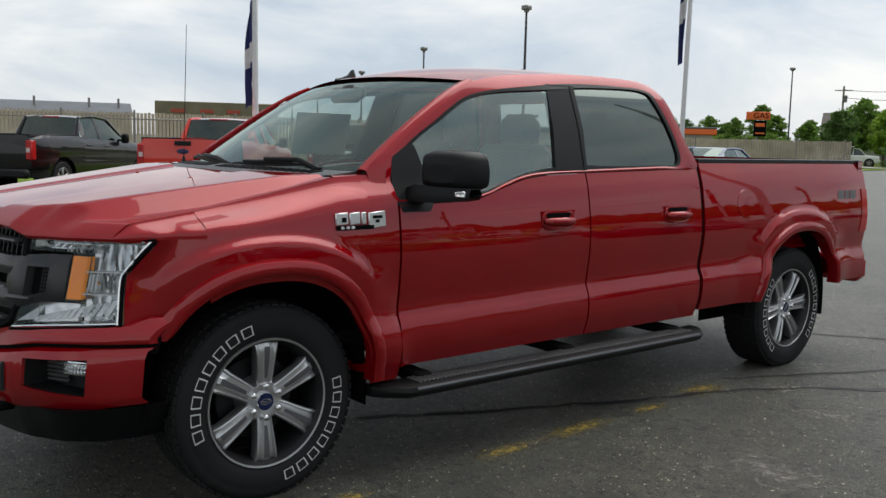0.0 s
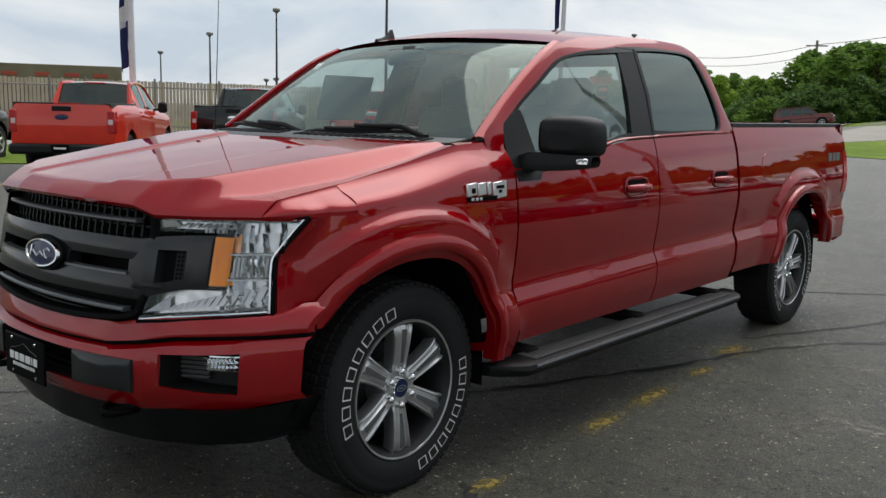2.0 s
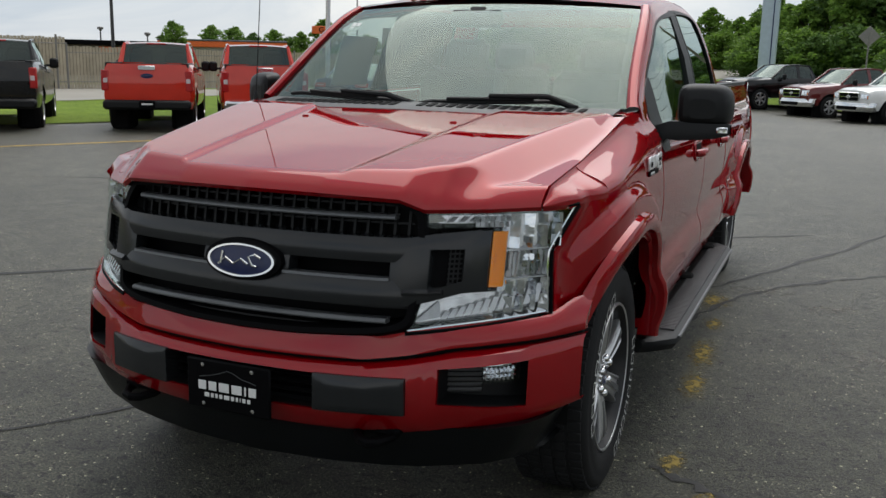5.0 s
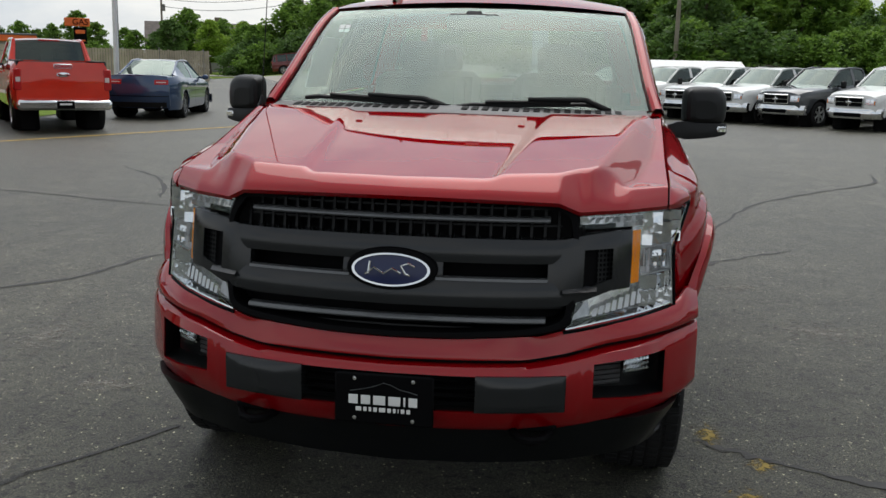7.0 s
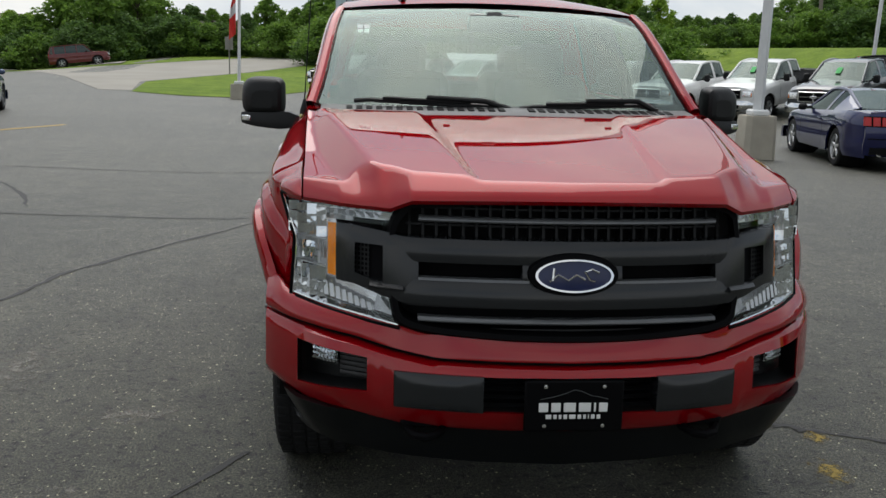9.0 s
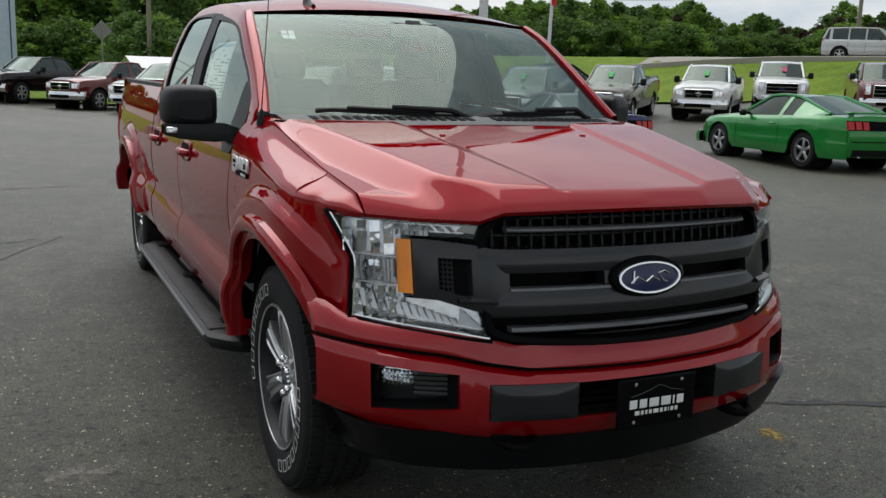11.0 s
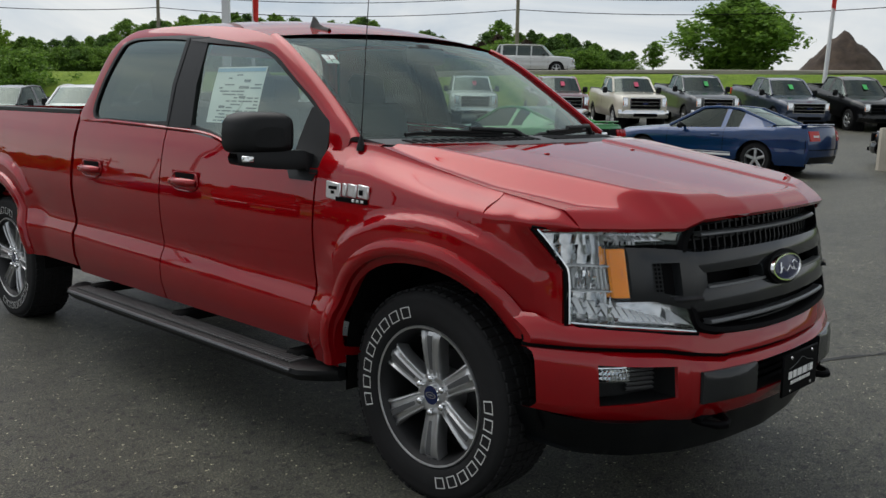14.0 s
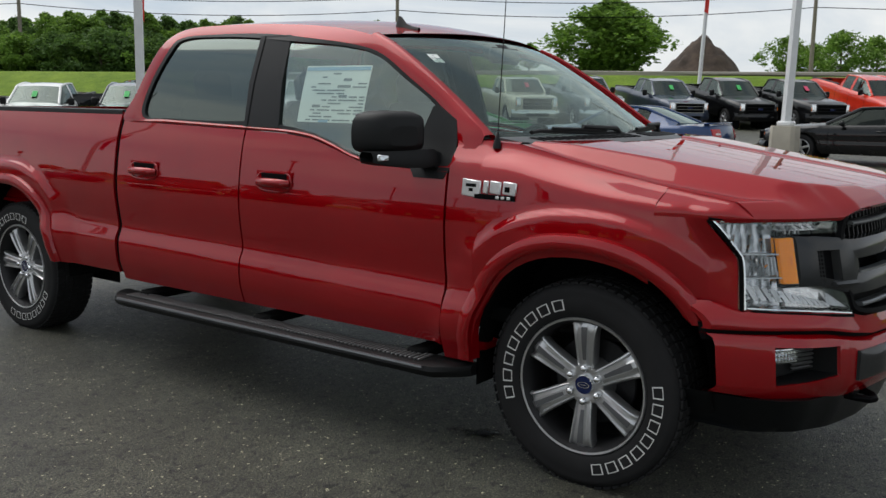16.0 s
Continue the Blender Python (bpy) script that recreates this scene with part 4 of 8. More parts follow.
def front_patch(x0, x1, zb, zt, off, n=12, m=4, back=0.03, crown=0.0):
    rr = []
    for x in np.linspace(x0, x1, n + 1):
        b, t = (zb(x) if callable(zb) else zb), (zt(x) if callable(zt) else zt)
        rr.append([on_front(x, b + (t - b) * k / m, off + crown * math.sin(math.pi * k / m)) for k in range(m + 1)])
    return Mesh().panel(rr, (0, back, 0))


grille = part("grille", front_patch(-0.56, 0.56, 0.70, 1.135, -0.075, 24, 4, 0.02), M_SLOT, truck, "black open grille with a charcoal double bar")
up = lambda x: 1.006 - 0.002 * abs(x) + 0.02 * step(0.48, 0.62, abs(x))
lowb = lambda x: 0.808 + 0.012 * abs(x) + 0.035 * step(0.50, 0.66, abs(x))
# surround
sur = Mesh()
g_out = [(-0.50, 1.112), (-0.25, 1.130), (0, 1.134), (0.25, 1.130), (0.50, 1.112), (0.545, 1.04), (0.548, 0.90), (0.538, 0.80), (0.495, 0.738), (0.25, 0.714), (0, 0.709), (-0.25, 0.714), (-0.495, 0.738), (-0.538, 0.80), (-0.548, 0.90), (-0.545, 1.04)]
lo2 = loop(g_out, 5)
gc = Vector((0, 0.90))
def shrink(q, d):
    v = Vector(q) - gc
    return (q[0] - d * (1 if v.x > 0.3 else -1 if v.x < -0.3 else v.x / 0.3), q[1] - d * (1 if v.y > 0.08 else -1 if v.y < -0.08 else v.y / 0.08))
sur.grid([[on_front(*q, 0.0) for q in lo2], [on_front(*q, 0.014) for q in (shrink(p, 0.008) for p in lo2)], [on_front(*q, 0.012) for q in (shrink(p, 0.022) for p in lo2)], [on_front(*q, -0.07) for q in (shrink(p, 0.026) for p in lo2)]], close=True, flip=True)
part("grille_surround", sur, M_SLOT, grille)
# charcoal double bar with end caps
for nm, za, zb2, xe in (("upper_bar", lambda x: 0.936, up, 0.50), ("lower_bar", lowb, lambda x: 0.884, 0.50)):
    part(nm, front_patch(-xe, xe, za, zb2, 0.012, 30, 6, 0.06, 0.006), M_GREY, grille)
part("centre_boss", front_patch(-0.15, 0.15, 0.86, 0.955, 0.004, 8, 3, 0.05, 0.012), M_GREY, grille)
for s in (1, -1):
    cap = Mesh()
    xl = [0.455, 0.50, 0.56, 0.645, 0.680, 0.702]
    zl = lambda x: [lowb(x), lowb(x) + 0.035, 0.975, up(x) - 0.022, up(x)]
    rr = []
    for i, x in enumerate(xl):
        zz = zl(x)
        rr.append([on_front(x, z, (0.019 if 0 < i < 5 else 0.010) - (0.006 if k in (0, 4) else 0)) for k, z in enumerate(zz)])
    cap.grid(rr, skip=lambda i, j: 2 <= i <= 2 and j == 1)
    cap.grid([rr[0], [(x, y + 0.05, z) for x, y, z in rr[0]]]).grid([[(x, y + 0.06, z) for x, y, z in rr[-1]], rr[-1]])
    cap.grid([[(r[-1]) for r in rr], [(r[-1][0], r[-1][1] + 0.06, r[-1][2]) for r in rr]])
    cap.grid([[(r[0][0], r[0][1] + 0.06, r[0][2]) for r in rr], [r[0] for r in rr]])
    pk = [on_front(x, z, 0.019) for x, z in ((0.56, lowb(0.56) + 0.035), (0.645, lowb(0.645) + 0.035), (0.645, 0.975), (0.56, 0.975))]
    cap.grid([pk, [(x, y + 0.05, z) for x, y, z in pk]], close=True)
    part("bar_end", cap if s > 0 else cap.mirror(), M_GREY, grille)
    net = Mesh()
    net.grid([[on_front(x, z, -0.012) for z in (0.86, 0.98)] for x in (0.55, 0.60, 0.655)])
    part("pocket_back", net if s > 0 else net.mirror(), M_SLOT, grille)
    net = Mesh()
    for i in range(8):
        z = 0.872 + i * 0.014
        net.grid([[on_front(x, z + d, -0.004) for d in (0, 0.006)] for x in (0.60, 0.625, 0.655)])
    for i in range(5):
        x = 0.602 + i * 0.011
        net.grid([[on_front(x + d, z, -0.003) for z in (0.868, 0.975)] for d in (0, 0.004)])
    part("pocket_mesh", net if s > 0 else net.mirror(), M_BLACK, grille)
    fn = Mesh().panel([[on_front(x, z, o) for z, o in ((0.848, 0.030), (0.856, 0.034), (0.868, 0.012))] for x in np.linspace(0.50, 0.60, 4)], (0, 0.02, 0))
    part("pocket_fin", fn if s > 0 else fn.mirror(), M_GREY, grille)
    lip = front_patch(0.13, 0.455, 0.884, 0.892, 0.016, 8, 2, 0.03)
    part("slot_lip", lip if s > 0 else lip.mirror(), M_STRIP, grille)
for z in (1.062, 0.770):
    part("grille_bar", front_patch(-0.455, 0.455, z - 0.009, z + 0.006, 0.004, 24, 3, 0.03, 0.006), M_STRIP, grille)
mesh_v = Mesh()
for i in range(25):
    x = -0.48 + i * 0.04
    mesh_v.join(front_patch(x - 0.004, x + 0.004, 1.006, 1.112, -0.035, 1, 2, 0.03))
for z in (1.038, 1.088):
    mesh_v.join(front_patch(-0.50, 0.50, z - 0.003, z + 0.003, -0.040, 20, 1, 0.02))
for z in (0.735, 0.80):
    mesh_v.join(front_patch(-0.50, 0.50, z - 0.004, z + 0.004, -0.035, 20, 1, 0.02))
part("grille_mesh", mesh_v, M_BLACK, grille)
# oval badge with plain strokes
ov = lambda rx, rz, o, n=48: [on_front(rx * math.cos(a), 0.913 + rz * math.sin(a), o) for a in (2 * math.pi * k / n for k in range(n))]
part("badge_base", Mesh().grid([ov(0.138, 0.064, 0.010), ov(0.134, 0.060, 0.030), ov(0.02, 0.008, 0.032)], close=True), M_SLOT, grille)
part("badge_ring", Mesh().grid([ov(0.119, 0.050, 0.031), ov(0.117, 0.048, 0.041), ov(0.109, 0.043, 0.041), ov(0.107, 0.041, 0.034)], close=True), M_CHROME, grille)
part("badge_field", Mesh().grid([ov(0.108, 0.042, 0.036), ov(0.05, 0.02, 0.040), ov(0.002, 0.001, 0.041)], close=True), M_BADGE_BLUE, grille)
stroke = Mesh()
stroke.tube([on_front(x, 0.913 + z, 0.042) for x, z in ((0.072, 0.010), (0.05, 0.020), (0.03, 0.012), (0.045, -0.012), (0.06, -0.015))], 0.0035, 6)
stroke.tube([on_front(x, 0.913 + z, 0.042) for x, z in ((-0.075, -0.016), (-0.05, 0.004), (-0.02, -0.012), (0.005, 0.004), (0.03, -0.010))], 0.0035, 6)
stroke.tube([on_front(x, 0.913 + z, 0.042) for x, z in ((-0.062, 0.022), (-0.066, -0.014))], 0.0035, 6)
part("badge_stroke", stroke, M_CHROME, grille)

# headlights
hr = lambda z: lin(z, LAMP_EDGE[0], LAMP_EDGE[1]) - 0.012
for s in (1, -1):
    mm = lambda q: q if s > 0 else q.mirror()

    def lamp_patch(x0, x1, zb, zt, off, n=8, m=5, back=0.05):
        rr = []
        for i in range(n + 1):
            t = i / n
            col = []
            for k in range(m + 1):
                b0 = zb(x0) if callable(zb) else zb
                z_m = k / m
                zz = None
                xa = x0
                xb = x1
                zg = (zb if not callable(zb) else zb((x0 + (0.85 if x1 is None else x1)) / 2)) * (1 - z_m) + zt * z_m
                xb = hr(zg) if x1 is None else x1
                x = xa + (xb - xa) * t
                bb = zb(x) if callable(zb) else zb
                zz = bb + (zt - bb) * z_m
                col.append(on_front(x, zz, off))
            rr.append(col)
        return Mesh().panel(rr, (0, back, 0))

    low = lambda x: lin(x, (0.515, 0.60, 0.72, 0.852), (0.742, 0.754, 0.766, 0.776))
    body = Mesh().join(lamp_patch(0.515, 0.705, 1.038, 1.080, -0.055)).join(lamp_patch(0.705, None, low, 1.080, -0.075)).join(lamp_patch(0.515, 0.705, low, 0.838, -0.055))
    lamp = part("headlight", mm(body), M_LAMP_GREY, truck, "clear headlight with chrome reflectors and amber corner")
    for lens in (lamp_patch(0.515, 0.705, 1.034, 1.080, 0.004, back=0.002), lamp_patch(0.705, None, low, 1.080, 0.004, 10, 8, back=0.002), lamp_patch(0.515, 0.705, low, 0.842, 0.004, back=0.002)):
        ln = part("lens", mm(lens), M_LENS, lamp)
        ln.visible_shadow = False
    gas_ = Mesh().tube([on_front(x, z, 0.0) for x, z in [(0.508 + 0.382 * k / 12, 1.085) for k in range(13)] + [(hr(z) + 0.006, z) for z in (1.08, 1.05, 1.02, 0.99, 0.975, 0.95, 0.92, 0.88, 0.83, 0.768)] + [(0.857 - 0.349 * k / 12, 0.768 - 0.034 * k / 12) for k in range(1, 13)]], 0.006, 6)
    part("gasket", mm(gas_), M_SLOT, lamp)
    # chrome bezel along the outer, upper and lower edges
    zz = np.linspace(0.772, 1.078, 16)
    bz_ = Mesh().panel([[on_front(hr(z) - d, z, o) for d, o in ((0.0, 0.001), (0.004, 0.0), (0.012, -0.030))] for z in zz], (0, 0.02, 0))
    part("chrome_bezel", mm(bz_), M_CHROME, lamp)
    part("chrome_bezel", mm(Mesh().panel([[on_front(x, z, o) for z, o in ((1.079, 0.001), (1.075, 0.0), (1.065, -0.03))] for x in np.linspace(0.515, 0.870, 12)], (0, 0.01, 0))), M_CHROME, lamp)
    part("chrome_bezel", mm(Mesh().panel([[on_front(x, low(x) + z, o) for z, o in ((0.0, 0.001), (0.004, 0.0), (0.012, -0.03))] for x in np.linspace(0.515, 0.842, 12)], (0, 0.01, 0))), M_CHROME, lamp)
    amb = Mesh().panel([[on_front(x, z + d, o) for z in np.linspace(0.862, 1.020, 7)] for x, o, d in ((0.704, 0.001, 0.0), (0.708, 0.0, 0.0), (0.716, -0.008, -0.002), (0.730, -0.022, -0.004))], (0, 0.012, 0))
    amber = part("amber_reflector", mm(amb), M_AMBER, lamp, "amber side reflector")
    part("amber_grid", mm(Mesh().panel([[on_front(x, z, o) for z in (0.925, 0.955)] for x, o in ((0.712, -0.003), (0.719, -0.013))], (0, 0.004, 0))), M_AMBER_DEEP, amber)
    part("chrome_wedge", mm(Mesh().add([on_front(0.522, 1.042, -0.01), on_front(0.575, 1.046, -0.045), on_front(0.525, 1.068, -0.008), on_front(0.56, 1.066, -0.03)], [(0, 1, 3, 2)])), M_CHROME, lamp)
    part("chrome_wedge", mm(Mesh().add([on_front(0.525, 0.765, -0.008), on_front(0.585, 0.775, -0.03), on_front(0.575, 0.820, -0.04)], [(0, 1, 2)])), M_LAMP_PALE, lamp)
    def facets(x0, x1, z0, z1, nx, nz, depth, seed):
        """Steps of small mirrors that face forward, joined by their risers."""
        rg2 = random.Random(seed)
        f = Mesh()
        for i in range(nx):
            xa, xb = x0 + (x1 - x0) * i / nx, x0 + (x1 - x0) * (i + 1) / nx
            y = on_front(xa, 0.9, -depth)[1]
            for k in range(nz):
                za, zb = z0 + (z1 - z0) * k / nz, z0 + (z1 - z0) * (k + 1) / nz
                t1, t2, t3 = (rg2.uniform(-0.006, 0.006) for _ in range(3))
                lean = 0.2 * ((za + zb) / 2 - 0.9)
                f.add([(xa, y + lean + t1, za), (xb, y + lean + t1 + t2, za), (xb, y + lean + t1 + t2 + t3, zb), (xa, y + lean + t1 + t3, zb)], [(0, 1, 2, 3)])
        return f

    tagged(part("upper_reflector", mm(facets(0.735, 0.862, 0.968, 1.066, 4, 3, 0.030, 11)), M_LAMP, lamp, smooth=0), kind="stuff")
    part("upper_side", mm(facets(0.650, 0.735, 1.030, 1.062, 7, 2, 0.030, 12)), M_LAMP_PALE, lamp, smooth=0)
    part("lower_reflector", mm(facets(0.735, 0.842, 0.782, 0.876, 4, 2, 0.030, 13)), M_LAMP, lamp, smooth=0)
    part("signal_chamber", mm(facets(0.735, 0.845, 0.884, 0.958, 8, 4, 0.034, 14)), M_LAMP_PALE, lamp, smooth=0)
    part("signal_bulb", mm(facets(0.772, 0.815, 0.894, 0.948, 3, 3, 0.022, 15)), M_LAMP, lamp, smooth=0)
    for i in range(11):
        x = 0.742 + i * 0.0088
        if not 0.768 < x < 0.806:
            part("signal_rib", mm(lamp_patch(x, x + 0.0045, 0.889, 0.953, -0.024, 1, 2, 0.01)), M_LAMP_PALE, lamp)
    for z in (0.880, 0.962):
        part("shelf", mm(lamp_patch(0.736, None, z - 0.002, z + 0.002, -0.016, 6, 1, 0.05)), M_LAMP_PALE, lamp)
    for i in range(13):
        x = 0.590 + i * 0.0195
        b0 = low(x) + 0.020 + 0.0012 * i
        part("light_block", mm(Mesh().add([on_front(x, b0, -0.012), on_front(x + 0.013, b0, -0.012), on_front(x + 0.018, b0 + 0.018 + 0.003 * i, -0.03), on_front(x + 0.005, b0 + 0.018 + 0.003 * i, -0.03)], [(0, 1, 2, 3)])), M_BLOCK, lamp)
    for i in range(6):
        x = 0.585 + i * 0.028
        part("upper_rib", mm(Mesh().add([on_front(x, 1.046, -0.02), on_front(x + 0.012, 1.046, -0.02), on_front(x + 0.020, 1.060, -0.04), on_front(x + 0.006, 1.060, -0.04)], [(0, 1, 2, 3)])), M_LAMP_PALE, lamp)

# bumper: painted cover under the grille, a dark seam, and the painted bumper with its openings
seam = lambda x: lin(abs(x), (0.0, 0.40, 0.52, 0.64, 0.75, 0.985), (0.640, 0.645, 0.662, 0.684, 0.692, 0.698))
ctop = lambda x: lin(abs(x), (0.0, 0.44, 0.50, 0.56, 0.70, 0.86, 0.90, 0.985), (0.711, 0.724, 0.738, 0.750, 0.760, 0.772, 0.80, 0.80))
NX = sorted(set([round(v, 4) for v in np.linspace(-0.942, 0.942, 90)]))


def two(x, z, w):
    """Between the grille's front (w = 0) and the bumper's (w = 1)."""
    a, b = Vector(on_front(min(max(x, -0.94), 0.94), z)), Vector(on_bumper(x, z))
    return tuple(Vector((x, a.y + (b.y - a.y) * w, z)))


rows = []
for x in NX:
    t, b = ctop(x), seam(x) + 0.012
    b = min(b, t - 0.012)
    rows.append([two(x, t + (b - t) * k, w) for k, w in ((0.0, -0.10), (0.06, 0.1), (0.25, 0.50), (0.5, 0.86), (0.75, 1.03), (0.93, 1.03), (1.0, 0.94))])
part("bumper_cover", Mesh().panel(rows, (0, 0.03, 0), flip=True), M_RED, truck)
rows = [[(lambda p: (p[0] * 0.985, p[1] + 0.03, p[2]))(on_bumper(x, z)) for z in (seam(x) - 0.03, seam(x) + 0.03)] for x in NX]
part("bumper_seam", Mesh().panel(rows, (0, 0.02, 0)), M_SLOT, truck)
XB = [-0.942, -0.92, -0.895, -0.86, -0.825, -0.72, -0.605, -0.56, -0.525, -0.38, -0.25, -0.12, 0, 0.12, 0.25, 0.38, 0.525, 0.56, 0.605, 0.72, 0.825, 0.86, 0.895, 0.92, 0.942]
XB = sorted({round(p + (q - p) * k / 4, 5) for p, q in zip(XB, XB[1:]) for k in range(5)})
rows = []
for x in XB:
    a = abs(x)
    t = seam(x) - 0.004
    b = lin(a, (0, 0.5, 0.8, 0.985), (0.425, 0.43, 0.455, 0.50))
    hi = 0.610 if a < 0.57 else lin(a, (0.605, 0.825, 0.985), (0.638, 0.650, 0.655))
    lw = 0.500 if a < 0.57 else lin(a, (0.605, 0.825, 0.985), (0.533, 0.513, 0.52))
    zz = [t, t - 0.012, hi, lw, b + 0.02, b]
    rows.append([on_bumper(x, z, o) for z, o in zip(zz, (-0.02, 0.0, 0.004, 0.004, 0.0, -0.02))])
hole = lambda i, j: j == 2 and (abs((XB[i] + XB[i + 1]) / 2) < 0.525 or 0.605 < abs((XB[i] + XB[i + 1]) / 2) < 0.825)
bm_ = Mesh().grid(rows, flip=True, skip=hole)
rim_top = [(x, y + 0.03, z) for x, y, z in [r[0] for r in rows]]
bm_.grid([rim_top, [r[0] for r in rows]], flip=False).grid([[r[-1] for r in rows], [(r[-1][0], r[-1][1] + 0.04, r[-1][2]) for r in rows]], flip=False)
walls = []
for xa, xb in ((-0.525, 0.525), (0.605, 0.825), (-0.825, -0.605)):
    ia, ib = XB.index(xa), XB.index(xb)
    lp = [rows[i][2] for i in range(ia, ib + 1)] + [rows[i][3] for i in range(ib, ia - 1, -1)]
    mid_ = xa < 0 < xb
    bm_.grid([lp, [(x, y + 0.012, z) for x, y, z in lp]], close=True)
    walls.append(Mesh().grid([[(x, y + 0.012, z) for x, y, z in lp], [(x * (1 if mid_ else 0.99), y + (0.07 if mid_ else 0.11), z) for x, y, z in lp]], close=True))
bumper = part("front_bumper", bm_, M_RED, truck)
for w_ in walls:
    part("pocket_wall", w_, M_BLACK, bumper)
for s in (1, -1):
    mm = lambda q: q if s > 0 else q.mirror()
    pk = Mesh().panel([[on_bumper(x, z, -0.115) for z in (0.49, 0.69)] for x in np.linspace(0.59, 0.84, 6)], (0, 0.02, 0))
    part("fog_pocket", mm(pk), M_BLACK, bumper)
    ribs = Mesh()
    for i in range(6):
        z = 0.540 + i * 0.016
        ribs.grid([[on_bumper(x, zz, o) for zz, o in ((z, -0.104), (z + 0.007, -0.096), (z + 0.012, -0.106))] for x in np.linspace(0.60, 0.69, 5)])
    part("pocket_rib", mm(ribs), M_STEP, bumper)
    lf = part("fog_lamp", mm(Mesh().panel([[on_bumper(x, z, -0.085) for z in (0.576, 0.590, 0.610, 0.625)] for x in np.linspace(0.698, 0.784, 7)], (0, 0.02, 0))), M_LAMP, bumper, "clear rectangular fog lamp")
    gl = part("fog_lens", mm(Mesh().grid([[on_bumper(x, z, -0.062) for z in (0.574, 0.600, 0.627)] for x in np.linspace(0.696, 0.786, 6)])), M_LENS, lf)
    gl.visible_shadow = False
    fac = Mesh()
    for i in range(8):
        for j in range(3):
            x, z = 0.699 + i * 0.0106, 0.578 + j * 0.015
            c4 = [on_bumper(x, z, -0.078), on_bumper(x + 0.010, z, -0.078), on_bumper(x + 0.010, z + 0.014, -0.078), on_bumper(x, z + 0.014, -0.078), on_bumper(x + 0.005, z + 0.008, -0.068)]
            fac.add(c4, [(0, 1, 4), (1, 2, 4), (2, 3, 4), (3, 0, 4)])
    tagged(part("fog_facet", mm(fac), M_LAMP, lf, smooth=0), kind="stuff")
    pad = Mesh().panel([[on_bumper(x, z, 0.014 + 0.012 * (0.05 < (x - 0.262) / 0.262 < 0.95) * (0.510 < z < 0.605)) for z in (0.502, 0.513, 0.53, 0.57, 0.600, 0.612)] for x in (0.262, 0.274, 0.34, 0.42, 0.512, 0.524)], (0, 0.08, 0))
    part("bumper_pad", mm(pad), M_GREY, bumper)
    hk = Mesh().tube([(0.375, -0.82, 0.43), (0.375, -0.90, 0.425), (0.40, -0.935, 0.42), (0.43, -0.945, 0.418), (0.46, -0.93, 0.42), (0.480, -0.89, 0.425), (0.480, -0.80, 0.43)], 0.014, 8)
    hk.box((0.428, -0.86, 0.440), (0.15, 0.06, 0.035), 0.01)
    part("tow_hook", mm(hk), M_SLOT, truck)
gr2 = Mesh().panel([[on_bumper(x, z, -0.07) for z in (0.46, 0.63)] for x in np.linspace(-0.54, 0.54, 12)], (0, 0.02, 0))
part("bumper_grille_back", gr2, M_SLOT, bumper)
rb2 = Mesh()
for i in range(5):
    z = 0.495 + i * 0.026
    rb2.grid([[on_bumper(x, zz, o) for zz, o in ((z, -0.06), (z + 0.008, -0.045), (z + 0.014, -0.06))] for x in np.linspace(-0.27, 0.27, 8)])
part("bumper_slat", rb2, M_BLACK, bumper)
# air dam
rows = []
for x in list(np.linspace(-0.845, -0.75, 8)) + list(np.linspace(-0.706, 0.706, 34)) + list(np.linspace(0.75, 0.845, 8)):
    a = abs(x) / 1.07
    t = lin(a, (0, 0.5, 0.8, 0.955), (0.445, 0.448, 0.47, 0.50))
    bz = lin(a, (0, 0.4, 0.75, 0.79), (0.292, 0.302, 0.330, 0.345))
    y = lin(a, (0, 0.25, 0.5, 0.66, 0.72, 0.765, 0.785, 0.79), (-0.972, -0.957, -0.905, -0.835, -0.775, -0.68, -0.58, -0.44))
    rows.append([(x + math.copysign(0.035 * k, x) * step(0.5, 0.75, a), y + d, z) for d, z, k in ((0.050, t, 1.6), (0.062, t - 0.03, 1.3), (0.072, (t + bz) / 2, 0.8), (0.086, bz + 0.03, 0.3), (0.100, bz, 0.0), (0.140, bz - 0.004, -0.6))])
part("air_dam", Mesh().panel(rows, (0, 0.04, 0), flip=True), M_DAM, truck)
part("skid_plate", Mesh().box((0, -0.40, 0.34), (1.0, 0.6, 0.03), 0.01), M_SOOT, truck)

# dealer plate: dark plate with pale strokes
plate = part("licence_plate_insert", Mesh().box((0, -1.006, 0.538), (0.296, 0.010, 0.156), 0.006), M_SLOT, truck, "black dealer plate with white lettering bars")
wd = Mesh()
x = -0.108
for w in (0.034, 0.034, 0.042, 0.042, 0.012, 0.032):
    wd.box((x + w / 2, -1.0125, 0.536), (w - 0.006, 0.003, 0.028), 0.0012)
    x += w + 0.003
x = -0.085
for w in (0.020, 0.013, 0.011, 0.014, 0.022, 0.014, 0.011, 0.006, 0.014, 0.014):
    wd.box((x + w / 2, -1.0125, 0.507), (w - 0.003, 0.003, 0.013), 0.001)
    x += w + 0.003
part("plate_bar", wd, M_WHITE, plate)
hill = Mesh().tube([(xx, -1.0125, zz + 0.016) for xx, zz in ((-0.10, 0.545), (-0.06, 0.553), (-0.03, 0.562), (0.0, 0.574), (0.02, 0.570), (0.05, 0.556), (0.075, 0.552), (0.10, 0.545))], 0.0012, 4)
part("plate_line", hill, M_STRIP, plate)
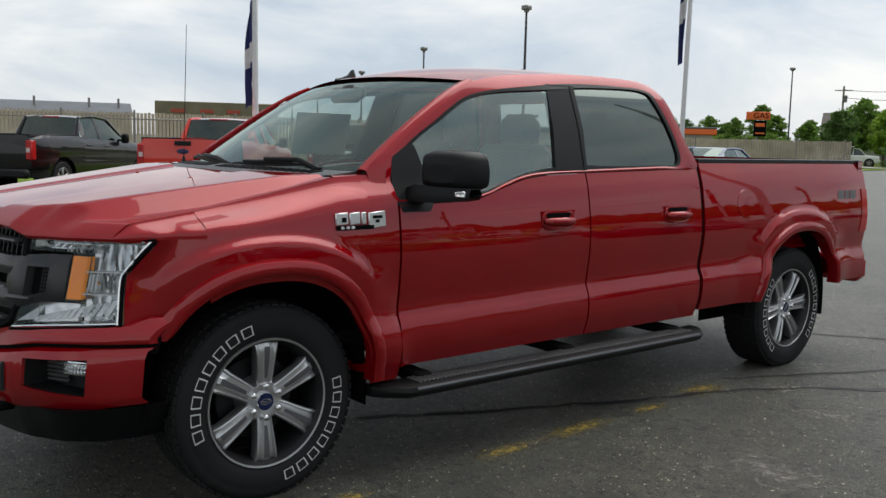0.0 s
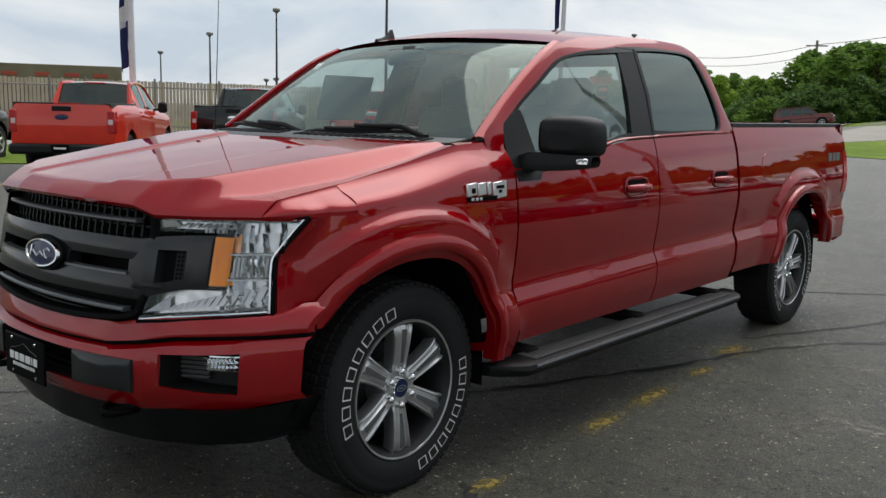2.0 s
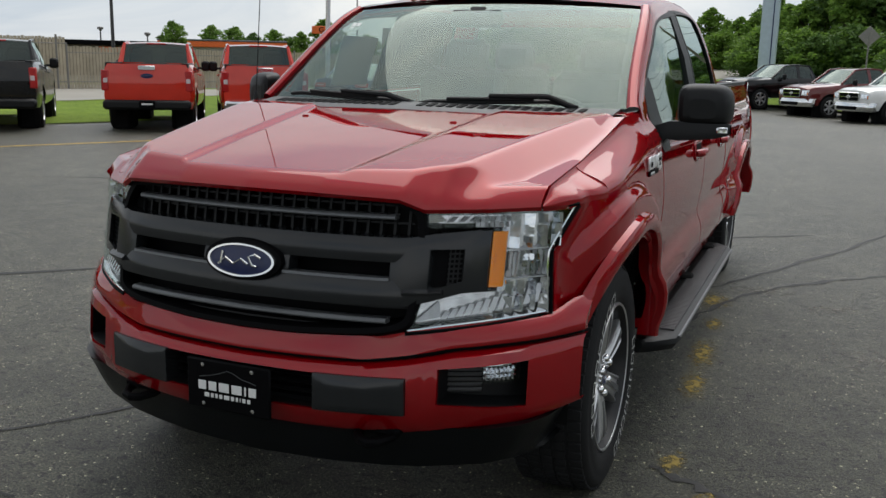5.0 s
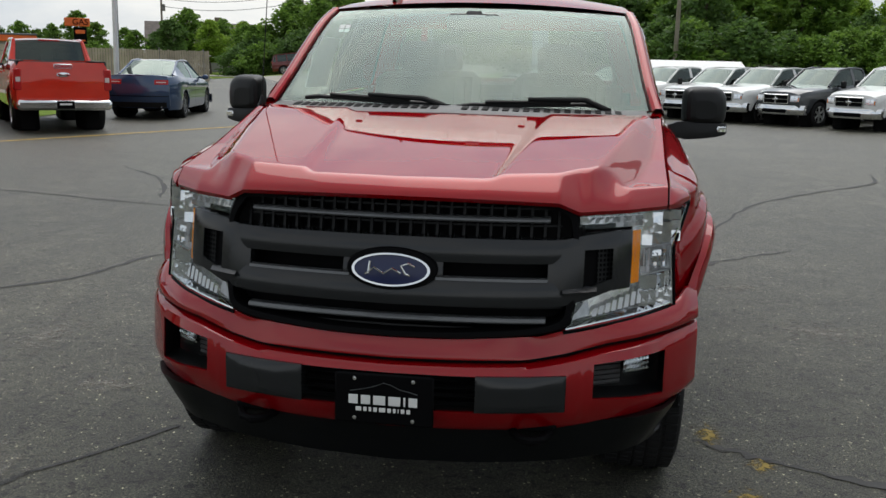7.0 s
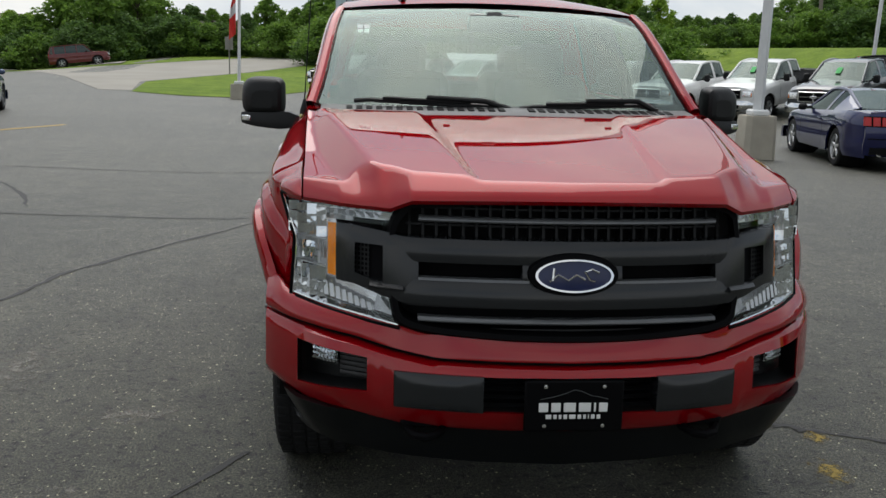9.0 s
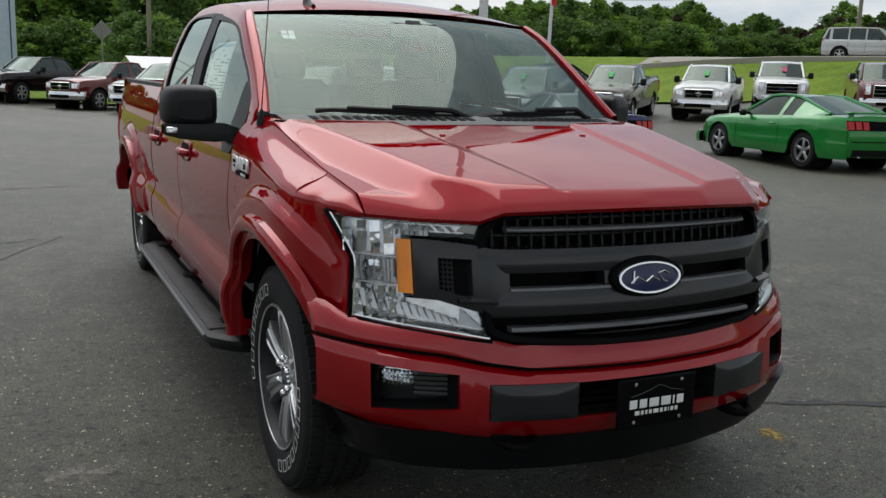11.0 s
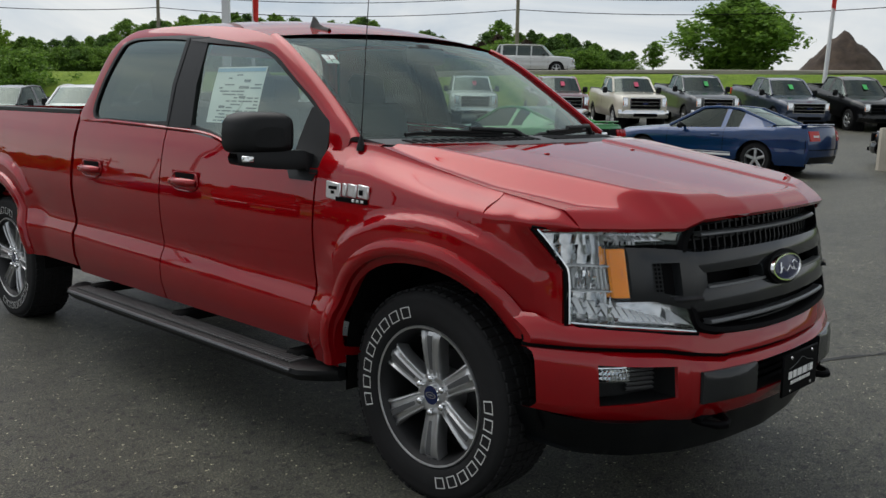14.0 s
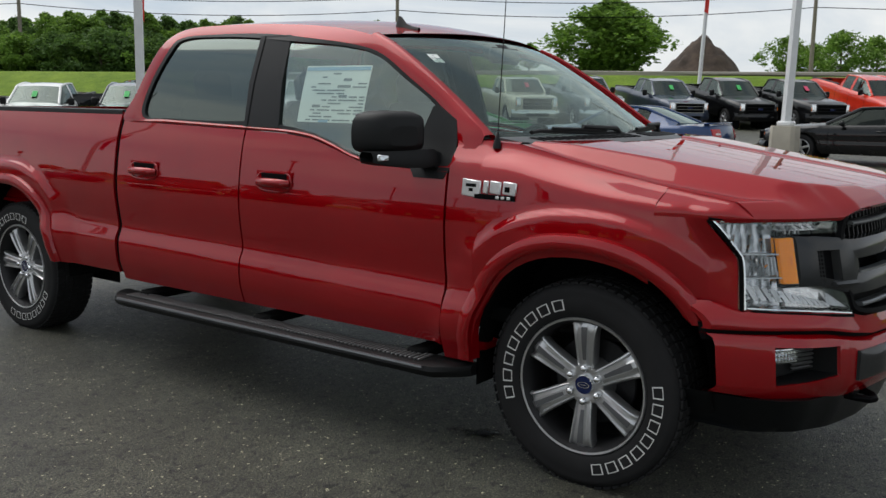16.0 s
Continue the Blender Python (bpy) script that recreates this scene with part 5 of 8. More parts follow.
for x in (-0.087, 0.087):
    for z in (0.600, 0.479):
        bl = Mesh().lathe_x([(0.0, 0.0065), (0.003, 0.006), (0.004, 0.0005)], 12).moved(Matrix.Translation((x, -1.0115, z)) @ Matrix.Rotation(radians(-90), 4, "Z"))
        part("plate_bolt", bl, M_CHROME, plate)

# wing badges: plain chrome blocks on a dark strip
def badge(s):
    b = Mesh()
    y0, z0 = (0.545, 1.134)
    L = 0.30
    for a, w, h, dz in ((0.0, 0.088, 0.068, 0.0), (0.100, 0.024, 0.050, 0.008), (0.132, 0.052, 0.050, 0.008), (0.192, 0.062, 0.050, 0.008)):
        if w:
            yy = y0 - (a + w / 2)
            b.box((side_x(yy, z0 + dz) + 0.006, yy, z0 + dz), (0.010, w, h), 0.003, Matrix.Rotation(radians(5), 3, "X"))
    d = Mesh()
    yy = y0 - 0.155
    d.box((side_x(yy, 1.105) + 0.004, yy, 1.104), (0.006, 0.19, 0.020), 0.002)
    e = Mesh()
    for a in (0.17, 0.195, 0.222):
        e.box((side_x(y0 - a, 1.105) + 0.008, y0 - a, 1.104), (0.003, 0.016, 0.011), 0.001)
    g = Mesh()
    for a, w in ((0.020, 0.05), (0.034, 0.020), (0.204, 0.022)):
        g.box((side_x(y0 - a - w / 2, z0) + 0.0115, y0 - a - w / 2, z0 + (0.012 if a < 0.03 else -0.006 if a < 0.1 else 0.004)), (0.002, w, 0.013 if a < 0.1 else 0.020), 0.0005)
    return b, d, e, g


for s in (1, -1):
    b, d, e, g = badge(s)
    mm = lambda q: q if s > 0 else q.mirror()
    bg = part("wing_badge", mm(b), M_BRIGHT, truck, "chrome block badge on a dark strip")
    part("badge_strip", mm(d), M_SLOT, bg)
    part("badge_bar", mm(e), M_BRIGHT, bg)
    part("badge_infill", mm(g), M_SLOT, bg)

# decal on the bed side
dc = Mesh()
for a, w in ((0.0, 0.085), (0.105, 0.06), (0.18, 0.085)):
    y = 4.50 + a
    dc.grid([[(side_x(yy, z) + 0.0025, yy + (z - 1.16) * 0.25, z) for yy in (y, y + w)] for z in (1.135, 1.165, 1.195)], flip=True)
part("bed_decal", dc, M_STRIP, truck)

# mirrors
for s in (1, -1):
    mm = lambda q: q if s > 0 else q.mirror()
    mcx, mcz = 1.083, 1.345
    skew = lambda x: 0.62 * (x - 0.985)
    hs = Mesh()
    rr = []
    for yy, w, h, dz in ((0.690, 0.050, 0.040, -0.01), (0.697, 0.075, 0.062, 0.0), (0.715, 0.092, 0.077, 0.002), (0.75, 0.102, 0.084, 0.004), (0.79, 0.105, 0.086, 0.004), (0.815, 0.105, 0.086, 0.004), (0.820, 0.096, 0.078, 0.004)):
        ring = []
        for k in range(40):
            a = 2 * math.pi * k / 40
            c, sn = math.cos(a), math.sin(a)
            x = mcx + w * math.copysign(abs(c) ** 0.40, c) - (0.028 * max(0, sn) if c > 0 else 0)
            ring.append((x, yy + skew(x), mcz + dz + h * math.copysign(abs(sn) ** 0.40, sn)))
        rr.append(ring)
    hs.grid(rr, close=True, flip=True)
    hs.add(rr[0], [tuple(range(40))])
    mir = part("mirror", mm(hs), M_BLACK, truck, "black plastic wing mirror")
    mg = Mesh().grid([[(mcx + x, 0.822 + skew(mcx + x), mcz + z) for x in (-0.092, 0.085)] for z in (-0.07, 0.077)])
    part("mirror_glass", mm(mg), M_CHROME, mir)
    am = Mesh()
    am.grid([[(x, y + dy * k, z + dz * q) for dy, dz in ((-0.045, -0.03), (-0.05, 0.0), (-0.035, 0.032), (0.03, 0.032), (0.045, 0.0), (0.035, -0.03))] for x, y, z, k, q in ((0.90, 0.735, 1.215, 1.1, 1.5), (0.93, 0.735, 1.225, 1.1, 1.45), (0.955, 0.74, 1.245, 1.1, 1.15), (1.00, 0.755, 1.242, 1.1, 1.25), (1.06, 0.79, 1.240, 1.1, 1.12), (1.13, 0.83, 1.242, 1.1, 0.98), (1.178, 0.86, 1.247, 1.0, 0.80), (1.186, 0.865, 1.249, 0.8, 0.6))], close=True, flip=True)
    part("mirror_arm", mm(am), M_BLACK, mir)
    sg = Mesh().box((1.158, 0.797, 1.247), (0.050, 0.012, 0.026), 0.004, Matrix.Rotation(radians(30), 3, "Z"))
    part("mirror_signal", mm(sg), M_LAMP, mir)

# side steps
for s in (1, -1):
    mm = lambda q: q if s > 0 else q.mirror()
    rr = []
    for y, x0, x1 in ((0.50, 0.89, 0.945), (0.53, 0.895, 0.990), (0.62, 0.903, 1.065), (0.70, 0.905, 1.07), (2.72, 0.905, 1.07), (2.80, 0.903, 1.06), (2.87, 0.895, 1.0)):
        rr.append([(x0, y, 0.345), (x0, y, 0.395), (x0 + 0.02, y, 0.404), (x1 - 0.03, y, 0.402), (x1 - 0.006, y, 0.392), (x1, y, 0.372), (x1 - 0.02, y, 0.345)])
    stp = part("side_step", mm(Mesh().grid(rr, close=True).add(rr[0], [tuple(range(7))]).add(rr[-1], [tuple(range(7))[::-1]])), M_BLACK, truck, "black ribbed side step")
    rib = Mesh()
    for i in range(84):
        y = 0.70 + i * 0.0242
        rib.box((0.992, y, 0.4065), (0.098, 0.012, 0.009), 0.002)
    part("step_tread", mm(rib), M_STEP, stp)
    part("step_edge", mm(Mesh().tube([(1.066, 0.66, 0.386), (1.066, 2.76, 0.386)], 0.008, 6)), M_STRIP, stp)
    for y in (0.78, 1.75, 2.66):
        br = Mesh().box((0.80, y, 0.40), (0.34, 0.09, 0.05), 0.012)
        part("step_bracket", mm(br), M_SOOT, stp)

# mast antenna on the passenger wing
an = Mesh().lathe_x([(-0.01, 0.018), (0.012, 0.016), (0.03, 0.010), (0.05, 0.007), (0.055, 0.0025), (0.62, 0.0018), (0.79, 0.0014), (0.79, 0.0001)], 10).moved(Matrix.Translation((-0.873, 0.44, 1.300)) @ Matrix.Rotation(radians(-90), 4, "Y") @ Matrix.Rotation(radians(4), 4, "Y"))
part("mast_antenna", an, M_BLACK, truck)

# underbody
ub = Mesh()
for x in (-0.42, 0.42):
    ub.box((x, 2.1, 0.50), (0.10, 5.6, 0.16), 0.02)
ub.box((0, 2.0, 0.60), (1.66, 4.6, 0.06), 0.01)
ub.tube([(-0.80, WB, HUB_Z), (0.80, WB, HUB_Z)], 0.06, 10).tube([(-0.80, 0, HUB_Z), (0.80, 0, HUB_Z)], 0.05, 10)
ub.box((0.0, WB, HUB_Z), (0.26, 0.34, 0.30), 0.08).box((0, 0.1, 0.55), (0.8, 0.9, 0.42), 0.05)
ub.box((0.0, -0.62, 0.90), (1.1, 0.30, 0.5), 0.03)
part("chassis", ub, M_SOOT, truck)
eb = Mesh().box((0, 0.0, 0.85), (1.05, 1.2, 0.6), 0.05)
part("engine_bay", eb, M_SOOT, truck)

# ---- wheels: outer face towards +x ----
RT = 0.405
tyre = Mesh().lathe_x([(-0.115, 0.255), (-0.135, 0.30), (-0.140, 0.34), (-0.130, 0.385), (-0.112, 0.400), (-0.05, RT), (0.05, RT), (0.112, 0.400), (0.127, 0.388), (0.135, 0.372), (0.1345, 0.366), (0.139, 0.345), (0.1405, 0.328), (0.138, 0.300), (0.131, 0.280), (0.122, 0.268), (0.110, 0.256)], 72, flip=True)
treads = Mesh()
for i in range(64):
    a = 2 * math.pi * i / 64
    for x0, w, sh in ((-0.098, 0.044, 0.02), (-0.045, 0.04, -0.02), (0.0, 0.034, 0.015), (0.045, 0.04, -0.02), (0.098, 0.044, 0.02)):
        aa = a + sh + (0.05 if abs(x0) == 0.045 else 0)
        rr_ = RT + (0.001 if abs(x0) < 0.06 else -0.003)
        treads.box((x0, rr_ * math.cos(aa), rr_ * math.sin(aa)), (w, 0.010, 0.030), 0.002, Matrix.Rotation(aa, 3, "X"))
rim_lip = Mesh().lathe_x([(0.1135, 0.2685), (0.1255, 0.2695), (0.1315, 0.2665), (0.1300, 0.260), (0.120, 0.2545), (0.108, 0.251), (0.092, 0.248), (0.060, 0.246)], 72)
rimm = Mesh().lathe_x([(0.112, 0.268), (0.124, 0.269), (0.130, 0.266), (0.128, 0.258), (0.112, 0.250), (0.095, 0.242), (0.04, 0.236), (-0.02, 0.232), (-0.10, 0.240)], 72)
spoke = Mesh()
for k in range(1):
    rot = Matrix()
    prof = []
    for r, w, x in ((0.050, 0.030, 0.090), (0.075, 0.036, 0.094), (0.10, 0.038, 0.098), (0.16, 0.043, 0.107), (0.205, 0.048, 0.111), (0.232, 0.053, 0.110), (0.252, 0.060, 0.100)):
        prof.append([(x - 0.060, -w * 0.8, r), (x - 0.012, -w, r), (x, -w + 0.004, r), (x + 0.002, -w * 0.80, r), (x - 0.006, -w * 0.66, r), (x - 0.004, -w * 0.34, r), (x + 0.004, -w * 0.20, r), (x + 0.004, w * 0.20, r), (x - 0.004, w * 0.34, r), (x - 0.006, w * 0.66, r), (x + 0.002, w * 0.80, r), (x, w - 0.004, r), (x - 0.012, w, r), (x - 0.060, w * 0.8, r)])
    spoke.join(Mesh().grid(prof, flip=True).moved(rot))
groove = Mesh().panel([[(x, -w, r), (x + 0.0006, 0, r), (x, w, r)] for r, w, x in ((0.100, 0.007, 0.1030), (0.16, 0.0098, 0.1120), (0.205, 0.0115, 0.1160), (0.232, 0.0120, 0.1150))], (-0.003, 0, 0), flip=True)
hubd = Mesh().lathe_x([(0.0, 0.094), (0.060, 0.088), (0.082, 0.083), (0.092, 0.078), (0.094, 0.060), (0.088, 0.044), (0.088, 0.002)], 36)
disc = Mesh().lathe_x([(-0.02, 0.175), (0.0, 0.175), (0.004, 0.17), (0.004, 0.09), (0.012, 0.085), (0.012, 0.01)], 40)
back_d = Mesh().lathe_x([(-0.05, 0.235), (-0.05, 0.01)], 32)
capm = Mesh().lathe_x([(0.086, 0.040), (0.098, 0.039), (0.103, 0.036)], 28)
capb = Mesh().lathe_x([(0.103, 0.036), (0.1035, 0.002)], 28)
capo = Mesh().grid([[(0.1045, 0.026 * q * math.cos(a), 0.012 * q * math.sin(a)) for a in (2 * math.pi * k / 20 for k in range(20))] for q in (1.0, 0.82)], close=True).grid([[(0.1045, -0.014, 0.0015), (0.1045, 0.014, 0.0015)], [(0.1045, -0.014, -0.0015), (0.1045, 0.014, -0.0015)]], flip=True)
nut = Mesh().lathe_x([(0.080, 0.0155), (0.106, 0.015), (0.113, 0.012), (0.116, 0.007), (0.117, 0.0005)], 10)
mark_list = []


def mark_block(a, w, kind):
    """One raised block on the sidewall, open in the middle for some kinds."""
    r0, r1 = 0.301, 0.343
    marks = Mesh()
    mark_list.append(marks)

    def arc(ra, rb, a0, a1):
        for i in range(3):
            b0, b1 = a0 + (a1 - a0) * i / 3, a0 + (a1 - a0) * (i + 1) / 3
            xx = lambda r: lin(r, (0.28, 0.30, 0.328, 0.345, 0.366), (0.131, 0.138, 0.1405, 0.139, 0.1345)) + 0.0022
            c4 = [(xx(r), -r * math.sin(b), r * math.cos(b)) for r, b in ((ra, b0), (rb, b0), (rb, b1), (ra, b1))]
            marks.add(c4, [(0, 1, 2, 3)])

    e = w * 0.11
    t = 0.0034
    if kind in "oud":
        arc(r0, r1, a, a + e)
        arc(r0, r1, a + w - e, a + w)
        if kind != "u":
            arc(r1 - t, r1, a + e, a + w - e)
        arc(r0, r0 + t, a + e, a + w - e)
    elif kind == "e":
        arc(r0, r1, a + w - e, a + w)
        for rr0 in (r0, (r0 + r1 - t) / 2, r1 - t):
            arc(rr0, rr0 + t, a, a + w - e)
    else:
        arc(r0, r1, a + w * 0.3, a + w * 0.62)
        arc(r1 - t, r1, a, a + w)


for base, kinds, gap in ((radians(14), "oooooooo", 12.3), (radians(192), "oooooooo", 11.6)):
    for i, k in enumerate(kinds):
        mark_block(base + i * radians(gap), radians(gap * 0.72), k)
me_w = {n: m.data(n, t, 38) for n, m, t in (("tyre", tyre, M_RUBBER), ("tyre_tread", treads, M_RUBBER), ("rim", rimm, M_BARREL_SHADE), ("rim_lip", rim_lip, M_ALLOY), ("spoke", spoke, M_ALLOY), ("spoke_inlay", groove, M_ALLOY_DARK), ("hub", hubd, M_ALLOY), ("brake_disc", disc, M_BARREL_SHADE), ("wheel_backing", back_d, M_SOOT), ("hub_cap", capm, M_CHROME), ("cap_face", capb, M_BADGE_BLUE), ("cap_oval", capo, M_CHROME), ("wheel_nut", nut, M_CHROME))}
mark_data = [m.data("tyre_marking", M_MARK, 38) for m in mark_list]
for s in (1, -1):
    for y in (0.0, WB):
        spin = radians(0 if y == 0 else 35)
        m = Matrix.Translation((s * 0.80, y, HUB_Z + 0.008)) @ Matrix.Rotation(0 if s > 0 else math.pi, 4, "Z") @ Matrix.Rotation(spin * s, 4, "X")
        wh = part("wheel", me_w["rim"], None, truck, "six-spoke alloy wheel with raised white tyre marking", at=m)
        for n in ("tyre", "tyre_tread", "hub", "brake_disc", "wheel_backing", "rim_lip", "hub_cap", "cap_face", "cap_oval"):
            part(n, me_w[n], None, wh)
        for md in mark_data:
            part("tyre_marking", md, None, wh)
        for k in range(6):
            for nm in ("spoke", "spoke_inlay"):
                part(nm, me_w[nm], None, wh, at=Matrix.Rotation(2 * math.pi * k / 6, 4, "X"))
            a = 2 * math.pi * (k + 0.5) / 6
            part("wheel_nut", me_w["wheel_nut"], None, wh, at=Matrix.Translation((0, 0.066 * math.cos(a), 0.066 * math.sin(a))))


# ---- ground ----
def ground_z(x, y):
    """The lot is level but for dips that fit parked vehicles to the camera's view; beyond it a grass bank climbs to the
    raised road.
    """
    q = 0.85 * x + 0.35 * y
    north = lin(y, (36, 60, 95, 150), (0.0, 0.55, 2.1, 3.2)) * step(-30, -16, x)
    dip = 0.22 * step(10, 22, y) * step(-5, 2, x) * step(24, 18, q)
    dip = max(dip, 0.16 * step(7, 12, y) * step(3, 8, x) * step(15, 13, q))
    return max(north, lin(q, (15.5, 20, 25, 30, 33.5, 35.5, 38, 40.5, 42.5, 50, 60, 100, 200), (0.0, 0.14, 0.32, 0.50, 0.64, 1.05, 1.95, 2.75, 2.92, 2.98, 3.5, 5.0, 7.0)) * step(150, 110, y)) - dip


def sheet(name, pts, z, mat, cell, label, lift=ground_z):
    """A level patch inside the outline pts, laid on the ground."""
    bm = bmesh.new()
    f = bm.faces.new([bm.verts.new((x, y, 0)) for x, y in pts])
    xs = [p[0] for p in pts]
    ys_ = [p[1] for p in pts]
    for ax, lo_, hi_ in ((0, min(xs), max(xs)), (1, min(ys_), max(ys_))):
        k = math.floor(lo_ / cell) * cell + cell
        while k < hi_:
            co = (k, 0, 0) if ax == 0 else (0, k, 0)
            no = (1, 0, 0) if ax == 0 else (0, 1, 0)
            bmesh.ops.bisect_plane(bm, geom=bm.verts[:] + bm.edges[:] + bm.faces[:], plane_co=co, plane_no=no)
            k += cell
    for v in bm.verts:
        v.co.z = lift(v.co.x, v.co.y) + z
    bmesh.ops.recalc_face_normals(bm, faces=bm.faces[:])
    if sum(fc.normal.z for fc in bm.faces) < 0:
        bmesh.ops.reverse_faces(bm, faces=bm.faces[:])
    me = bpy.data.meshes.new(name)
    bm.to_mesh(me)
    bm.free()
    me.shade_smooth()
    me.materials.append(mat)
    return tagged(new(name, me), label, name.rstrip("_0123456789"), kind="structure")


GX = [-2500, -800, -300, -150, -100] + list(range(-80, 120, 2)) + [130, 150, 200, 300, 800, 2500]
GY = [-2500, -800, -300, -150, -80, -50] + list(range(-40, 140, 2)) + [150, 170, 200, 300, 800, 2500]
g = Mesh().grid([[(x, y, ground_z(x, y)) for x in GX] for y in GY])
tagged(part("ground", g, M_ASPHALT), "aged grey asphalt car park with pale worn patches", "ground", kind="structure")
sheet("lawn_1", ((-120, -60), (-30, -60), (-26.5, -12), (-20.5, 2), (-15.0, 11.5), (-12.6, 17.0), (-14.5, 27), (-19.5, 40), (-23, 46), (-60, 40), (-120, 30)), 0.02, M_LAWN, 8, "strip of mown grass along the fence")
sheet("pavement_1", ((-90, -40), (-34.0, -30), (-30.5, -5), (-27, 8), (-22.5, 21), (-22.0, 36), (-24.0, 46.5), (-30, 47), (-45, 20)), 0.035, M_ROAD, 8, "pale concrete pavement in front of the fence")
sheet("road_1", ((-12.0, 37.5), (-10.6, 37.5), (-12, 45), (-8.5, 60), (-3, 80), (4, 110), (10, 150), (0, 150), (-4, 112), (-10.8, 82), (-17, 68), (-24, 62), (-21, 57), (-17, 49)), 0.012, M_ROAD, 4, "pale concrete driveway that leads to the street")
sheet("lawn_2", ((-10.4, 36.6), (-7.6, 33.4), (-5.4, 32.6), (-4.2, 36.5), (-2.5, 42), (3.0, 60), (6, 90), (9, 110), (4.5, 110), (-2.6, 80), (-8.2, 60), (-11.7, 45)), 0.02, M_LAWN, 4, "grass island beside the driveway")
sheet("lawn_3", ((-24, 62), (-30, 57), (-60, 76), (-130, 116), (-150, 170), (0, 170), (-4, 112), (-10.8, 82), (-17, 68)), 0.03, M_LAWN, 4, "mown grass in front of the far trees")
sheet("road_2", ((-19, 69), (-45, 77), (-130, 118), (-133, 124), (-46, 83), (-20, 75)), 0.09, M_ROAD, 4, "far street seen past the fence")
sheet("lawn_4", ((-2, 40), (5, 37), (17.5, 35), (29.5, 28), (36.5, 15.5), (41, 2), (46.5, -16), (50, -40), (150, -40), (150, 140), (10, 140), (4, 90)), 0.10, M_LAWN, 2, "grass bank that climbs to the raised road")
sheet("road_3", ((29.5, 39.0), (33.5, 33.8), (42.6, 19.2), (47.2, 4.4), (53, -30), (58.5, -30), (52.5, 5.2), (48, 20.8), (38.8, 37), (35.0, 42)), 0.16, M_ROAD, 2, "raised road on top of the grass bank")

edge = curve([(x, y, 0) for x, y in ((29.5, 39.0), (33.5, 33.8), (42.6, 19.2), (47.2, 4.4), (53, -30))], 60)
rows = []
for p in edge:
    z = ground_z(p.x, p.y)
    rows.append([(p.x - 0.20, p.y - 0.08, z - 0.1), (p.x - 0.20, p.y - 0.08, z + 0.28), (p.x - 0.16, p.y - 0.06, z + 0.31), (p.x + 0.20, p.y + 0.08, z + 0.31), (p.x + 0.20, p.y + 0.08, z - 0.1)])
tagged(part("kerb", Mesh().grid(rows, flip=True), M_ROAD), "pale concrete edge of the raised road", "kerb", kind="structure")


def flat_strip(name, pts, widths, z, mat, label, cat, jitter=0.0, seed=1):
    """A thin band on the ground along pts."""
    rg = random.Random(seed)
    c = curve([(x, y, 0) for x, y in pts], max(8, 10 * (len(pts) - 1)))
    rr = []
    for i, p in enumerate(c):
        d = (c[min(i + 1, len(c) - 1)] - c[max(i - 1, 0)]).normalized()
        nn = Vector((-d.y, d.x, 0))
        w = lin(i / (len(c) - 1), np.linspace(0, 1, len(widths)), widths) * (1 + jitter * rg.uniform(-0.7, 0.7))
        o = nn * rg.uniform(-1, 1) * jitter * 0.022
        zz = ground_z(p.x, p.y) + z
        rr.append([tuple(p + o + nn * w + Vector((0, 0, zz))), tuple(p + o - nn * w + Vector((0, 0, zz)))])
    return tagged(part(name, Mesh().grid(rr), mat), label, cat, kind="structure")


flat_strip("yellow_line", ((-15.5, -4), (-12.3, 5.4), (-9.5, 11.4), (-7.1, 17.1)), (0.055, 0.055), 0.006, M_YELLOW_LINE, "faded yellow parking line on asphalt", "road marking")
CR = (((-6.5, -1.2), (-3.17, 1.84), (-2.65, 3.11), (-1.4, 5.5)), ((1.05, 0.2), (1.3, 0.06), (1.72, -0.12), (2.6, -0.5)), ((0.9, 3.3), (1.76, 5.26), (2.7, 7.6), (4.63, 10.21), (5.2, 12)), ((-5.75, 8.51), (-4.7, 7.4), (-3.98, 5.91)), ((-9, 4.6), (-6.4, 5.9), (-4.09, 5.49), (-2.14, 5.27), (-1.6, 5.4)), ((0.25, 0.9), (0.8, 2.2), (1.2, 3.3), (1.65, 3.92), (2.4, 4.6)), ((0.3, 5.0), (0.93, 5.49), (1.5, 5.9)), ((-1.05, -0.1), (-1.8, -1.2), (-2.4, -1.7)), ((-0.9, -1.0), (-1.6, -1.15), (-2.6, -0.9)), ((-6, 9.5), (-3, 8.9), (-1.0, 9.2)))
for i, c in enumerate(CR):
    flat_strip("asphalt_crack", c, (0.010, 0.022, 0.015, 0.024, 0.010), 0.003, M_CRACK, "dark crack in the asphalt", "crack", 0.9, i)


def patch(name, x, y, rx, ry, deg, mat, label, cat, z=0.003):
    """A thin worn or stained spot lying on the asphalt."""
    rg = random.Random(int(x * 100 + y * 10))
    k = 28
    m = Mesh().add([(rx * rg.uniform(0.8, 1.1) * math.cos(6.283 * j / k), ry * rg.uniform(0.8, 1.1) * math.sin(6.283 * j / k), 0) for j in range(k)], [tuple(range(k))])
    ob = tagged(part(name, m, mat, smooth=0, at=pose(x, y, z, 0, 0, deg)), label, cat, kind="structure")
    ob.visible_shadow = False
    return ob


